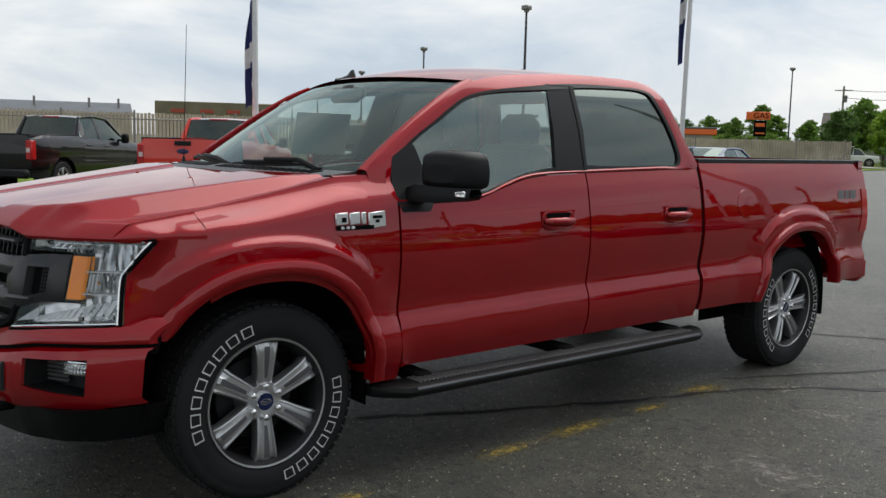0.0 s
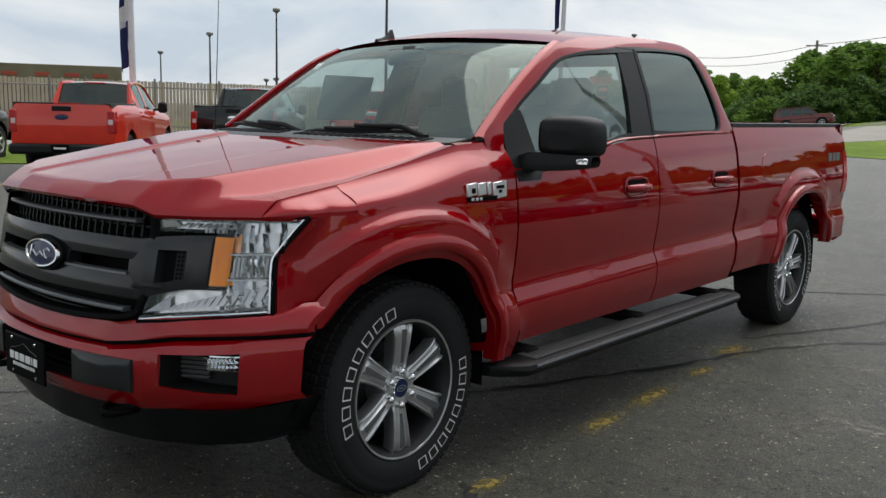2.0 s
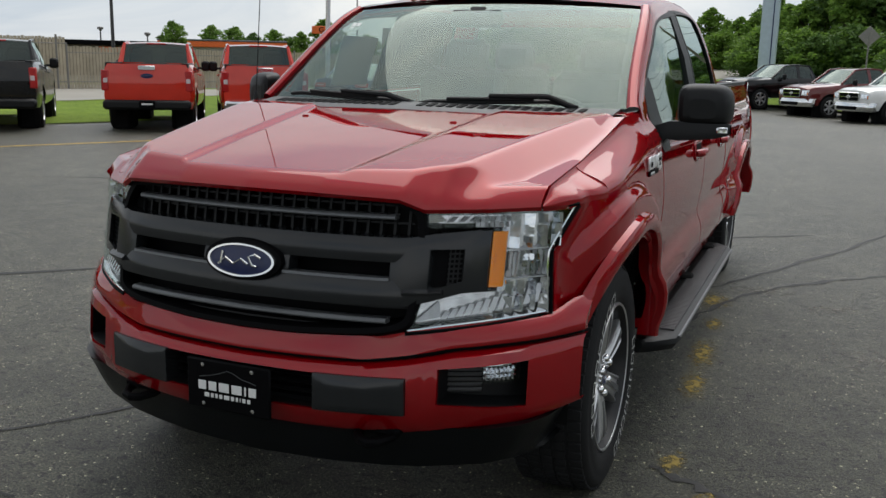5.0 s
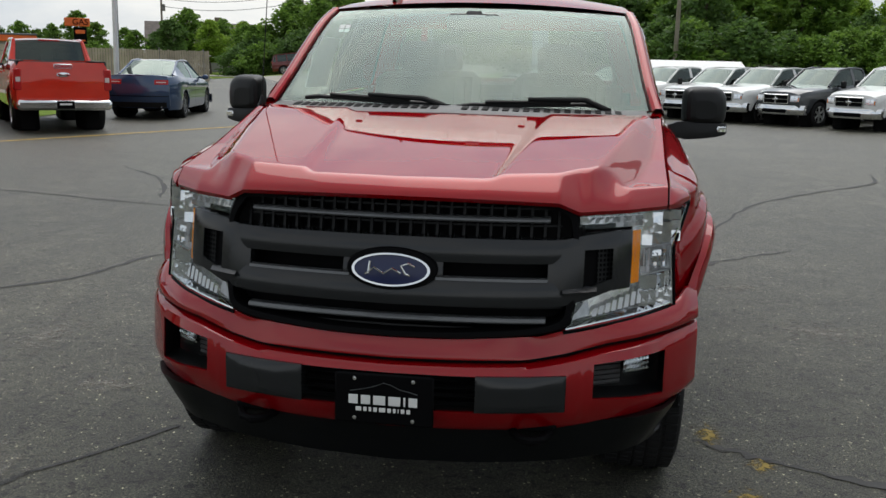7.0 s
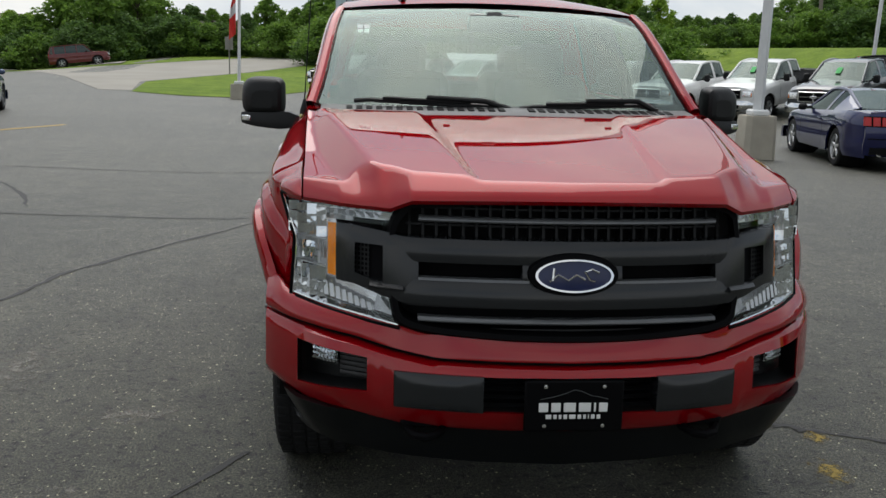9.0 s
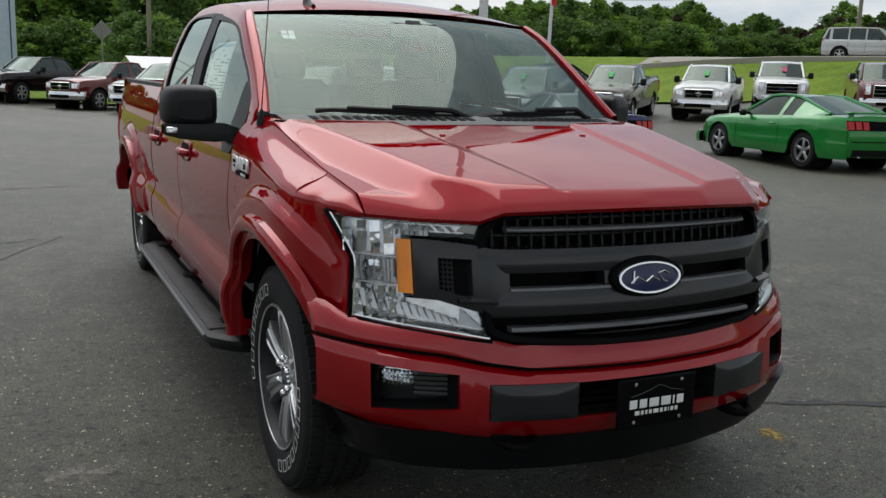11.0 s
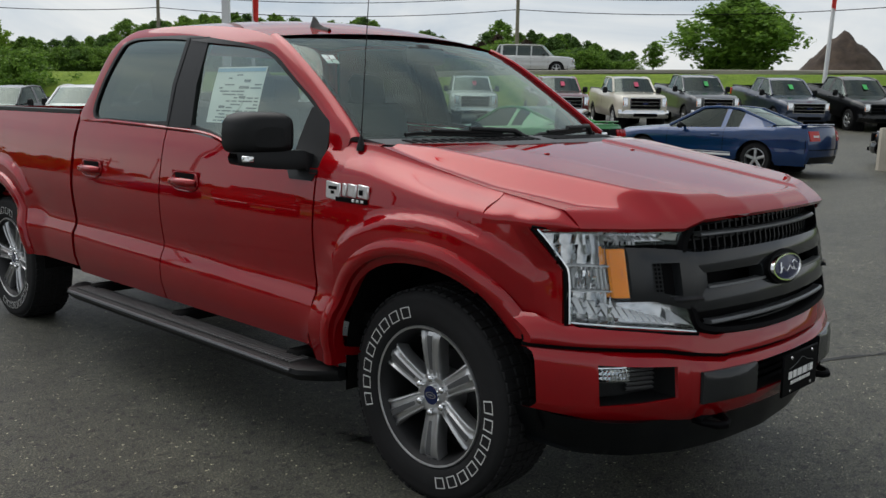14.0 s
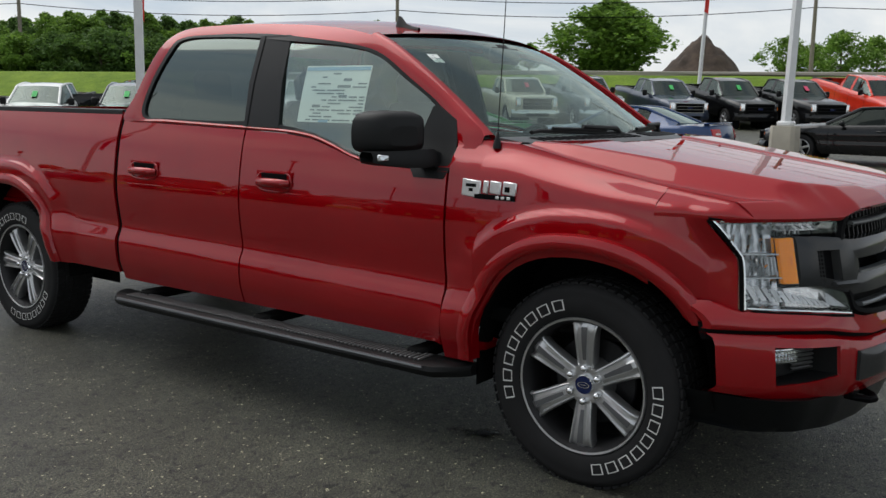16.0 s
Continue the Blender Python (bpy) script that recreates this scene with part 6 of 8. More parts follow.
for x, y, rx, ry in ((0.95, 2.95, 0.30, 0.16), (1.05, 1.75, 0.42, 0.12), (1.08, 1.20, 0.30, 0.11), (1.13, 0.25, 0.16, 0.09), (1.30, -0.02, 0.10, 0.10), (1.03, 2.35, 0.25, 0.10), (1.2, -0.35, 0.15, 0.12)):
    patch("worn_marking", x, y, rx, ry, 95, M_YELLOW_WORN, "worn flakes of yellow marking paint", "road marking")
for i, (x, y, rx, ry) in enumerate(((1.2, 3.4, 0.5, 0.3), (1.7, 3.1, 0.4, 0.3), (-0.6, -1.3, 0.6, 0.3), (0.1, -1.25, 0.3, 0.2), (-1.3, -1.6, 0.6, 0.4), (-1.6, 0.3, 0.4, 0.3), (2.2, 0.6, 0.7, 0.4), (-2.3, 1.0, 0.8, 0.4), (-1.6, -0.6, 0.5, 0.3), (2.0, 2.0, 0.6, 0.5))):
    patch("pale_scuff", x, y, rx, ry, 40 * i, M_PALE_STAIN, "pale scuffed spots on the asphalt", "stain")
patch("oil_spot", -0.70, 0.63, 0.07, 0.17, 20, M_OIL, "black oily spot on the asphalt", "stain", 0.004)


# ---- parked vehicles round the lot: nose towards -y, on z = 0 ----
def bg_wheel(r, w, spokes, rim_mat, seed=0):
    t = Mesh().lathe_x([(-w / 2, r * 0.68), (-w / 2, r * 0.92), (-w * 0.38, r), (w * 0.38, r), (w / 2, r * 0.92), (w / 2, r * 0.68), (w * 0.35, r * 0.66)], 28, flip=True)
    rm = Mesh().lathe_x([(w * 0.46, r * 0.69), (w * 0.48, r * 0.64), (w * 0.30, r * 0.60), (-w * 0.3, r * 0.58)], 28)
    sp = Mesh().box((w * 0.36, 0, r * 0.36), (w * 0.16, r * 0.17, r * 0.58), r * 0.03)
    rm.lathe_x([(w * 0.30, r * 0.18), (w * 0.44, r * 0.14), (w * 0.45, 0.003)], 16)
    d = Mesh().lathe_x([(0.0, r * 0.60), (0.0, 0.003)], 24)
    return t.data("tyre", M_RUBBER), rm.data("rim", rim_mat), d.data("wheel_disc", M_SOOT), sp.data("spoke", rim_mat)


WHEELS = {}


def put_wheels(root, W, axles, r, spokes, rim_mat):
    key = (r, spokes, rim_mat.name)
    if key not in WHEELS:
        WHEELS[key] = bg_wheel(r, 0.25, spokes, rim_mat)
    t, rm, d, sp = WHEELS[key]
    for s in (1, -1):
        for y in axles:
            m = Matrix.Translation((s * (W - 0.15), y, r)) @ Matrix.Rotation(0 if s > 0 else math.pi, 4, "Z")
            w = part("wheel", rm, None, root, at=m)
            part("tyre", t, None, w)
            part("wheel_disc", d, None, w)
            for k in range(spokes):
                part("spoke", sp, None, w, at=Matrix.Rotation(2 * math.pi * k / spokes, 4, "X"))


def vehicle(name, label, category, group, colour, P):
    """A parked vehicle from a table of sizes."""
    root = thing(name, label, category, group)
    y0, y1, W, r = P["y0"], P["y1"], P["W"], P["r"]
    ya, yb = P["axles"]
    sill = P.get("sill", 0.30)
    ty, tz = zip(*P["top"])
    top = lambda y: lin(y, ty, tz)
    lift = P.get("arch", r + 0.09)

    def half(y):
        d0, d1 = (y - y0), (y1 - y)
        w = W
        if d0 < 0.8:
            w -= P.get("nose_in", 0.16) * ((0.8 - d0) / 0.8) ** 2
        if d1 < 0.6:
            w -= P.get("tail_in", 0.06) * ((0.6 - d1) / 0.6) ** 2
        return w + P.get("haunch", 0.0) * math.exp(-((y - yb) / 0.55) ** 2)

    def sx(y, z):
        t = (z - sill) / (top(y) - sill)
        return half(y) * lin(t, (0, 0.12, 0.3, 0.5, 0.62, 0.8, 0.93, 1.0), (0.955, 0.985, 1.0, 0.985, 0.995, 0.985, 0.955, 0.90))

    ys_ = []
    for yc in (ya, yb):
        ys_ += [yc - lift * math.cos(math.pi * k / 14) for k in range(15)]
    ys_ += [y for y in np.linspace(y0, y1, 44) if all(abs(y - c) > lift for c in (ya, yb))]
    rr = []
    for y in sorted(ys_):
        zb = sill
        for yc in (ya, yb):
            d = abs(y - yc)
            if d < lift:
                zb = max(sill, r + (lift) * math.sqrt(max(0, 1 - (d / lift) ** 2)) * 0.98)
        zb = min(zb, top(y) - 0.05)
        rr.append([(sx(y, zb + (top(y) - zb) * k / 10), y, zb + (top(y) - zb) * k / 10) for k in range(11)])
    side = Mesh().panel(rr, (-0.03, 0, 0), flip=True)
    part("body_side", side, colour, root)
    part("body_side", side.mirror(), colour, root)
    wells = Mesh()
    for yc in (ya, yb):
        for s in (1, -1):
            wells.box((s * (W - 0.30), yc, r + 0.05), (0.44, lift * 2 - 0.02, lift * 1.9), 0.1)
    wells.box((0, (y0 + y1) / 2, sill + 0.12), (W * 1.8, (y1 - y0) * 0.93, 0.22), 0.05)
    part("underbody", wells, M_SOOT, root)
    # top skins
    A, B, C, D = P["glass"]  # (y, z, half) of windscreen foot, roof front, roof rear, rear glass foot

    def skin(a, b, n, crown, bow_a=0.0, bow_b=0.0):
        rows_ = []
        for y in np.linspace(a, b, n):
            t = (y - a) / (b - a)
            bow = bow_a * (1 - t) ** 3 + bow_b * t ** 3
            rows_.append([(u * sx(y, top(y)), y + bow * (1 - u * u), top(y) + crown * (1 - u ** 4) * (P.get("ridge", 1.0) if abs(u) < 0.45 else 1.0)) for u in np.linspace(-1, 1, 15)])
        return Mesh().grid(rows_)

    nose, tail = P.get("nose_bow", 0.10), P.get("tail_bow", 0.05)
    crown, deck = P.get("crown", 0.05), P.get("deck_crown", 0.02)
    part("hood", skin(y0, A[0] + 0.12, 14, crown, -nose), colour, root)
    if not P.get("bed"):
        part("rear_deck", skin(D[0] - 0.12, y1, 10, deck, 0.0, tail), colour, root)

    def on_nose(x, z, off):
        """A place on the front panel, off proud of it."""
        u = min(1.0, abs(x) / sx(y0, min(z, top(y0))))
        t = min(1.0, max(0.0, (z - sill) / (top(y0) - sill)))
        return (x, y0 - nose * (1 - u * u) - P.get("lean", 0.02) * math.sin(math.pi * t) - off, z)

    def on_tail(x, z, off):
        """A place on the rear panel, off proud of it."""
        u = min(1.0, abs(x) / sx(y1, min(z, top(y1))))
        t = min(1.0, max(0.0, (z - sill - 0.05) / (top(y1) - sill - 0.05)))
        return (x, y1 + tail * (1 - u * u) + P.get("tail_bulge", 0.03) * math.sin(math.pi * t) + off, z)

    def nose_patch(x0, x1, z0, z1, off, n=6):
        return Mesh().panel([[on_nose(x, z, off) for z in np.linspace(z0, z1, 4)] for x in np.linspace(x0, x1, n + 1)], (0, 0.05, 0))

    def tail_patch(x0, x1, z0, z1, off, n=6):
        return Mesh().panel([[on_tail(x, z, off) for z in np.linspace(z0, z1, 4)] for x in np.linspace(x0, x1, n + 1)], (0, -0.05, 0), flip=True)

    end0 = Mesh().panel([[on_nose(u * sx(y0, z), z, 0.0)[:2] + (z + crown * (1 - u ** 4) * (k / 8) ** 2,) for k, z in enumerate(np.linspace(sill, top(y0), 9))] for u in np.linspace(-1, 1, 17)], (0, 0.05, 0))
    part("nose_panel", end0, colour, root)
    rise_ = 0.0 if P.get("bed") else deck
    end1 = Mesh().panel([[on_tail(u * sx(y1, z), z, 0.0)[:2] + (z + rise_ * (1 - u ** 4) * (k / 8) ** 2,) for k, z in enumerate(np.linspace(sill + 0.05, top(y1), 9))] for u in np.linspace(-1, 1, 17)], (0, -0.05, 0), flip=True)
    part("tailgate" if P.get("bed") else "tail_panel", end1, colour, root)
    # cabin
    def row(p, bow, n=9, rise=0.0):
        return [(p[2] * u, p[0] - bow * (1 - u * u), p[1] + rise * (1 - u * u)) for u in np.linspace(-1, 1, n)]

    part("windscreen", Mesh().grid([row(A, 0.14), row(tuple((a + b) / 2 for a, b in zip(A, B)), 0.11, rise=0.02), row(B, 0.08, rise=0.03)]), M_CAR_GLASS, root)
    part("rear_window", Mesh().grid([row(C, -0.03, rise=0.03), row(tuple((a + b) / 2 for a, b in zip(C, D)), -0.05, rise=0.02), row(D, -0.06)]), M_CAR_GLASS, root)
    mids = [tuple(B[i] + (C[i] - B[i]) * t for i in range(3)) for t in (0, 0.15, 0.4, 0.7, 1.0)]
    part("roof", Mesh().panel([row((m[0], m[1] + P.get("roof_arc", 0.03) * math.sin(math.pi * t), m[2]), 0.08 - 0.11 * t, rise=0.03) for m, t in zip(mids, (0, 0.15, 0.4, 0.7, 1.0))], (0, 0, -0.03)), colour, root)
    lineY = [A[0], B[0], C[0], D[0]]
    rr = []
    for y in np.linspace(A[0] + 0.05, D[0] - 0.02, 46):
        zt = lin(y, lineY, [A[1], B[1] + 0.0, C[1], D[1]]) + (P.get("roof_arc", 0.03) * math.sin(math.pi * min(1, max(0, (y - B[0]) / (C[0] - B[0])))) if B[0] < y < C[0] else 0)
        xt = lin(y, lineY, [A[2], B[2], C[2], D[2]])
        xb, zb = sx(y, top(y)) + 0.0, top(y) - 0.01
        zt = max(zt, zb + 0.004)
        rr.append([(xb + (xt - xb) * k / 5 + 0.012 * math.sin(math.pi * k / 5) * (zt - zb > 0.1), y, zb + (zt - zb) * k / 5) for k in range(6)])
    c_from = P.get("c_from", 99.0)
    sg = Mesh().grid([c for c in rr if c[0][1] <= c_from], flip=True)
    for s in (1, -1):
        part("side_window", sg if s > 0 else sg.mirror(), P.get("side_glass", M_CAR_GLASS), root)
        fr = Mesh()
        fr.tube([(s * p[2], p[0], p[1] + 0.005) for p in (A, B)], 0.040, 6)
        fr.tube([(s * p[2], p[0], p[1] + 0.005) for p in (B, *[(m[0], m[1] + P.get("roof_arc", 0.03) * math.sin(math.pi * t), m[2]) for m, t in zip(mids[1:4], (0.15, 0.4, 0.7))], C)], 0.036, 6)
        fr.tube([(s * p[2], p[0], p[1] + 0.005) for p in (C, D)], [0.036, P.get("rear_pillar", 0.07)], 6)
        for y, w in P["pillars"]:
            cols = [c for c in rr if abs(c[0][1] - y) <= w / 2 + 0.03 or (y > c_from and c[0][1] >= c_from - 0.06)]
            fr.grid([[(s * (q[0] + 0.008), q[1], q[2]) for q in c] for c in cols], flip=s > 0)
        part("window_pillar", fr, colour, root)
        mx = sx(A[0] + 0.45, top(A[0] + 0.45))
        mr = Mesh().box((s * (mx + 0.17), A[0] + 0.42, top(A[0]) + P.get("mirror_z", 0.10)), (0.20 if P.get("bed") else 0.17, 0.11, 0.24 if P.get("bed") else 0.13), 0.04)
        mr.box((s * (mx + 0.05), A[0] + 0.42, top(A[0]) + 0.05), (0.14, 0.05, 0.05), 0.01)
        part("mirror", mr, P.get("mirror_mat", M_BLACK), root)
        dh = Mesh()
        for y in P["handles"]:
            dh.box((s * (sx(y, top(y) - 0.16) + 0.012), y, top(y) - 0.16), (0.03, 0.20, 0.035), 0.01)
        part("door_handle", dh, P.get("handle_mat", colour), root)
        gp = Mesh()
        for y in P["gaps"]:
            gp.grid([[(s * (sx(y, z) + 0.003), y + d, z) for d in (-0.006, 0.006)] for z in np.linspace(sill + 0.1, top(y) - 0.02, 8)])
        part("door_gap", gp, M_SLOT, root)
    inn = Mesh().box((0, (B[0] + C[0]) / 2 + 0.1, top(B[0]) - 0.12), (W * 1.6, (D[0] - A[0]) * 0.62, 0.30), 0.05)
    for x in (-0.38, 0.38):
        inn.box((x, B[0] + 0.55, top(B[0]) + 0.18), (0.46, 0.14, 0.5), 0.05)
        inn.box((x, C[0] - 0.15, top(B[0]) + 0.13), (0.46, 0.14, 0.42), 0.05)
    part("cabin", inn, M_DASH, root)
    put_wheels(root, W, (ya, yb), r, P.get("spokes", 6), P.get("rim", M_ALLOY))
    # bed
    if P.get("bed"):
        b0 = D[0] + 0.05
        bed = Mesh().box((0, (b0 + y1) / 2, 0.75), (W * 1.7, y1 - b0, 0.05), 0.01)
        for s in (1, -1):
            bed.box((s * (W * 0.9 - 0.05), (b0 + y1) / 2, top(y1) - 0.25), (0.10, y1 - b0 - 0.02, 0.52), 0.02)
        bed.box((0, b0, top(y1) - 0.25), (W * 1.75, 0.06, 0.5), 0.02)
        part("bed_inner", bed, M_BLACK, root)
        rc = Mesh()
        for s in (1, -1):
            rc.box((s * (W * 0.9 - 0.075), (b0 + y1) / 2, top(y1) + 0.012), (0.13, y1 - b0, 0.03), 0.01)
        part("bed_rail_cap", rc, M_BLACK, root)
        cw = Mesh().grid([[(u * W * 0.88, D[0] + 0.02, z) for u in (-1, 1)] for z in (0.7, top(D[0]) + 0.05)])
        part("cab_rear_wall", cw, colour, root)
        part("brake_lamp", Mesh().box((0, C[0] + 0.03, C[1] + 0.02), (0.42, 0.05, 0.035), 0.01), M_TAIL, root)
    # rear
    tl = P["tail"]
    if P.get("tail_bars"):
        x, z, w, h = tl
        part("tail_dark_panel", tail_patch(-x - w * 0.42, x + w * 0.42, z - h * 0.55, z + h * 0.55, 0.008, 12), M_SLOT, root)
        for s in (1, -1):
            for k in range(3):
                xx = x - w * 0.30 + k * w * 0.31
                xa, xb = sorted((s * (xx - w * 0.12), s * (xx + w * 0.12)))
                part("tail_light", tail_patch(xa, xb, z - h * 0.45, z + h * 0.45, 0.022, 4), M_TAIL, root)
        part("tail_badge", tail_patch(-0.08, 0.08, z - 0.022, z + 0.022, 0.018), M_CHROME, root)
    if not P.get("bed"):
        part("rear_valance", tail_patch(-W * 0.72, W * 0.72, sill + 0.06, sill + 0.19, 0.006, 10), M_BLACK, root)
        part("bumper_crease", tail_patch(-W * 0.78, W * 0.78, sill + 0.33, sill + 0.345, 0.010, 12), M_SLOT, root)
        part("deck_lip", Mesh().tube([on_tail(u * W * 0.74, top(y1), -0.02)[:2] + (top(y1) + rise_ * (1 - u ** 4) + 0.012,) for u in np.linspace(-1, 1, 13)], 0.018, 6), colour, root)
        for s in (1, -1):
            part("exhaust_tip", Mesh().tube([(s * W * 0.55, y1 - 0.1, sill + 0.08), (s * W * 0.55, y1 + tail * 0.6, sill + 0.08)], 0.045, 10), M_CHROME, root)
    for s in (1, -1) if not P.get("tail_bars") else ():
        x, z, w, h = tl
        if P.get("bed"):
            t = Mesh().box((s * x, y1 - 0.04, z), (w, 0.18, h), 0.02)
        else:
            xa, xb = sorted((s * (x - w * 0.5), s * min(x + w * 0.5, sx(y1, z) * 0.985)))
            t = tail_patch(xa, xb, z - h * 0.5, z + h * 0.5, 0.014)
        lamp = part("tail_light", t, M_TAIL, root)
        if not P.get("bed"):
            xa, xb = sorted((s * (x - w * 0.40), s * (x + w * 0.15)))
            part("reverse_lamp", tail_patch(xa, xb, z - h * 0.12, z + h * 0.08, 0.020), M_TAIL_PALE, lamp)
        if P.get("bed"):
            part("reverse_lamp", Mesh().box((s * (x - 0.01), y1 + 0.052, z), (w * 0.55, 0.008, h * 0.22), 0.002), M_TAIL_PALE, lamp)
    bz = P.get("bumper_z", 0.55)
    if P.get("bed"):
        part("rear_bumper", Mesh().box((0, y1 + 0.13, bz), (W * 1.9, 0.18, 0.20), 0.05), P.get("rear_bumper", M_BLACK), root)
        bg = Mesh().grid([[(rx * math.cos(a), y1 + tail + o, top(y1) - 0.24 + rz * math.sin(a)) for a in (2 * math.pi * k / 24 for k in range(24))] for rx, rz, o in ((0.125, 0.05, 0.032), (0.115, 0.044, 0.040), (0.01, 0.004, 0.042))], close=True)
        part("tailgate_badge", bg, M_BADGE_BLUE if P.get("blue_badge") else M_CHROME, root)
        part("tailgate_handle", Mesh().box((0, y1 + tail + 0.02, top(y1) - 0.08), (0.34, 0.03, 0.09), 0.01), P.get("handle_mat2", M_BLACK), root)
    pl = part("plate", Mesh().box((0, y1 + (0.23 if P.get("bed") else 0.075), P.get("plate_z", bz)), (0.32, 0.02, 0.15), 0.005), M_SLOT, root)
    part("plate_bar", Mesh().box((0, y1 + (0.243 if P.get("bed") else 0.088), P.get("plate_z", bz) + 0.01), (0.22, 0.004, 0.035), 0.002), M_WHITE, pl)
    # front
    gx, gz0, gz1 = P["grille"]
    gy = y0 - nose - P.get("lean", 0.02) - 0.012
    gm = Mesh().panel([[(u * gx, gy + 0.10 * (u * gx / W) ** 2, z) for z in np.linspace(gz0, gz1, 4)] for u in np.linspace(-1, 1, 9)], (0, 0.05, 0))
    grl = part("grille", gm, M_SLOT, root)
    gb = Mesh()
    for k in range(P.get("bars", 3) + 1):
        z = gz0 + (gz1 - gz0) * k / P.get("bars", 3)
        gb.tube([(u * gx, gy - 0.012 + 0.10 * (u * gx / W) ** 2, z) for u in np.linspace(-1, 1, 9)], 0.022 if k in (0, P.get("bars", 3)) else 0.013, 6)
    for u in (-1, 1) + ((0,) if P.get("cross") else ()):
        gb.tube([(u * gx, gy - 0.012 + 0.10 * (u * gx / W) ** 2, z) for z in (gz0, gz1)], 0.022, 6)
    part("grille_bar", gb, P.get("grille_mat", M_CHROME), grl)
    if P.get("bed"):
        part("grille_badge", Mesh().box((0, gy - 0.03, (gz0 + gz1) / 2), (0.20, 0.03, 0.085), 0.02), M_BADGE_BLUE if P.get("blue_badge") else M_CHROME, grl)
    hx, hz, hw, hh = P["head"]
    for s in (1, -1):
        wide = min(hx + hw * 0.5, sx(y0, hz) * 0.99)
        span = lambda a, b: sorted((s * (hx - hw * 0.5 + (wide - hx + hw * 0.5) * a), s * (hx - hw * 0.5 + (wide - hx + hw * 0.5) * b)))
        hlm = part("headlight", nose_patch(*span(0, 1), hz - hh * 0.5, hz + hh * 0.5, 0.014), M_LAMP_GREY, root)
        part("headlight_bowl", nose_patch(*span(0.10, 0.46), hz - hh * 0.32, hz + hh * 0.36, 0.022), M_LAMP, hlm)
        part("headlight_bowl", nose_patch(*span(0.52, 0.82), hz - hh * 0.22, hz + hh * 0.36, 0.022), M_LAMP, hlm)
        part("signal", nose_patch(*span(0.86, 0.97), hz - hh * 0.40, hz + hh * 0.10, 0.022, 3), M_AMBER_DEEP, hlm)
    fb = Mesh().panel([[(u * W * 0.95, y0 - nose - 0.09 + 0.20 * u ** 4 + 0.09 * u * u - (0.02 if 0 < k < 3 else -0.03), z) for k, z in enumerate(np.linspace(P["fb"][0], P["fb"][1], 4))] for u in np.linspace(-1, 1, 15)], (0, 0.12, 0))
    bump = part("front_bumper", fb, P.get("front_bumper", colour), root)
    part("bumper_opening", Mesh().box((0, y0 - nose - 0.10, (P["fb"][0] + P["fb"][1]) / 2 - 0.03), (W * 0.9, 0.06, (P["fb"][1] - P["fb"][0]) * 0.40), 0.02), M_SLOT, bump)
    if P.get("tag"):
        u, v = P.get("tag_at", (0.0, 0.5))
        pa, pb = Vector((0, A[0] - 0.13, A[1])), Vector((0, B[0] - 0.08, B[1] + 0.03))
        c = pa.lerp(pb, v) + Vector((u, -0.02 + 0.12 * u * u, 0.04))
        up_ = (pb - pa).normalized()
        tg_ = Mesh().add([tuple(c + Vector((dx, 0, 0)) + up_ * dz) for dx, dz in ((-0.08, -0.14), (0.08, -0.14), (0.08, 0.14), (-0.08, 0.14))], [(0, 1, 2, 3)])
        part("window_tag", tg_, P["tag"], root)
    for extra in P.get("extra", ()):
        extra(root)
    return root


PICKUP = dict(y0=-2.75, y1=2.95, W=0.99, r=0.40, axles=(-1.85, 1.80), sill=0.46, arch=0.52, top=((-2.75, 1.06), (-2.5, 1.14), (-1.2, 1.24), (-1.0, 1.26), (0.9, 1.33), (1.0, 1.37), (2.95, 1.38)), glass=((-1.25, 1.27, 0.80), (-0.55, 1.78, 0.68), (0.70, 1.80, 0.68), (0.95, 1.33, 0.76)), pillars=((0.05, 0.16), (0.78, 0.14)), handles=(-0.10, 0.72), gaps=(-1.05, 0.06, 0.98), bed=True, tail=(0.885, 1.06, 0.15, 0.42), grille=(0.52, 0.76, 1.08), head=(0.72, 0.98, 0.40, 0.26), fb=(0.42, 0.72), bars=3, plate_z=0.56, roof_arc=0.05)


def pick(**k):
    d = dict(PICKUP)
    d.update(k)
    return d


RAM = pick(front_bumper=M_CHROME, grille=(0.46, 0.78, 1.05), bars=2, cross=True, head=(0.68, 0.94, 0.34, 0.20), crown=0.09)
SUPER = pick(y0=-2.85, W=1.01, r=0.42, top=((-2.85, 1.20), (-2.6, 1.28), (-1.2, 1.36), (0.9, 1.42), (1.0, 1.46), (2.95, 1.47)), glass=((-1.25, 1.38, 0.82), (-0.60, 1.89, 0.72), (0.70, 1.92, 0.72), (0.95, 1.42, 0.78)), front_bumper=M_CHROME, grille=(0.56, 0.80, 1.20), head=(0.80, 1.06, 0.30, 0.34), fb=(0.46, 0.76), blue_badge=True, tag_at=(0.1, 0.5))
F150 = pick(blue_badge=True, grille=(0.60, 0.72, 1.08), head=(0.76, 0.96, 0.32, 0.28))


def spoiler(mat, z, y, w=1.4):
    def make(root):
        m = Mesh().box((0, y, z), (w, 0.20, 0.03), 0.012)
        for s in (1, -1):
            m.box((s * w * 0.42, y - 0.02, z - 0.05), (0.04, 0.12, 0.09), 0.01)
        part("spoiler", m, mat, root)
    return make


def stripe(y, w, zt, zb, mat):
    def make(root):
        m = Mesh()
        for s in (1, -1):
            m.box((s * 0.17, y + 0.078, (zt + zb) / 2), (0.22, 0.012, zt - zb), 0.002)
        part("racing_stripe", m, mat, root)
    return make


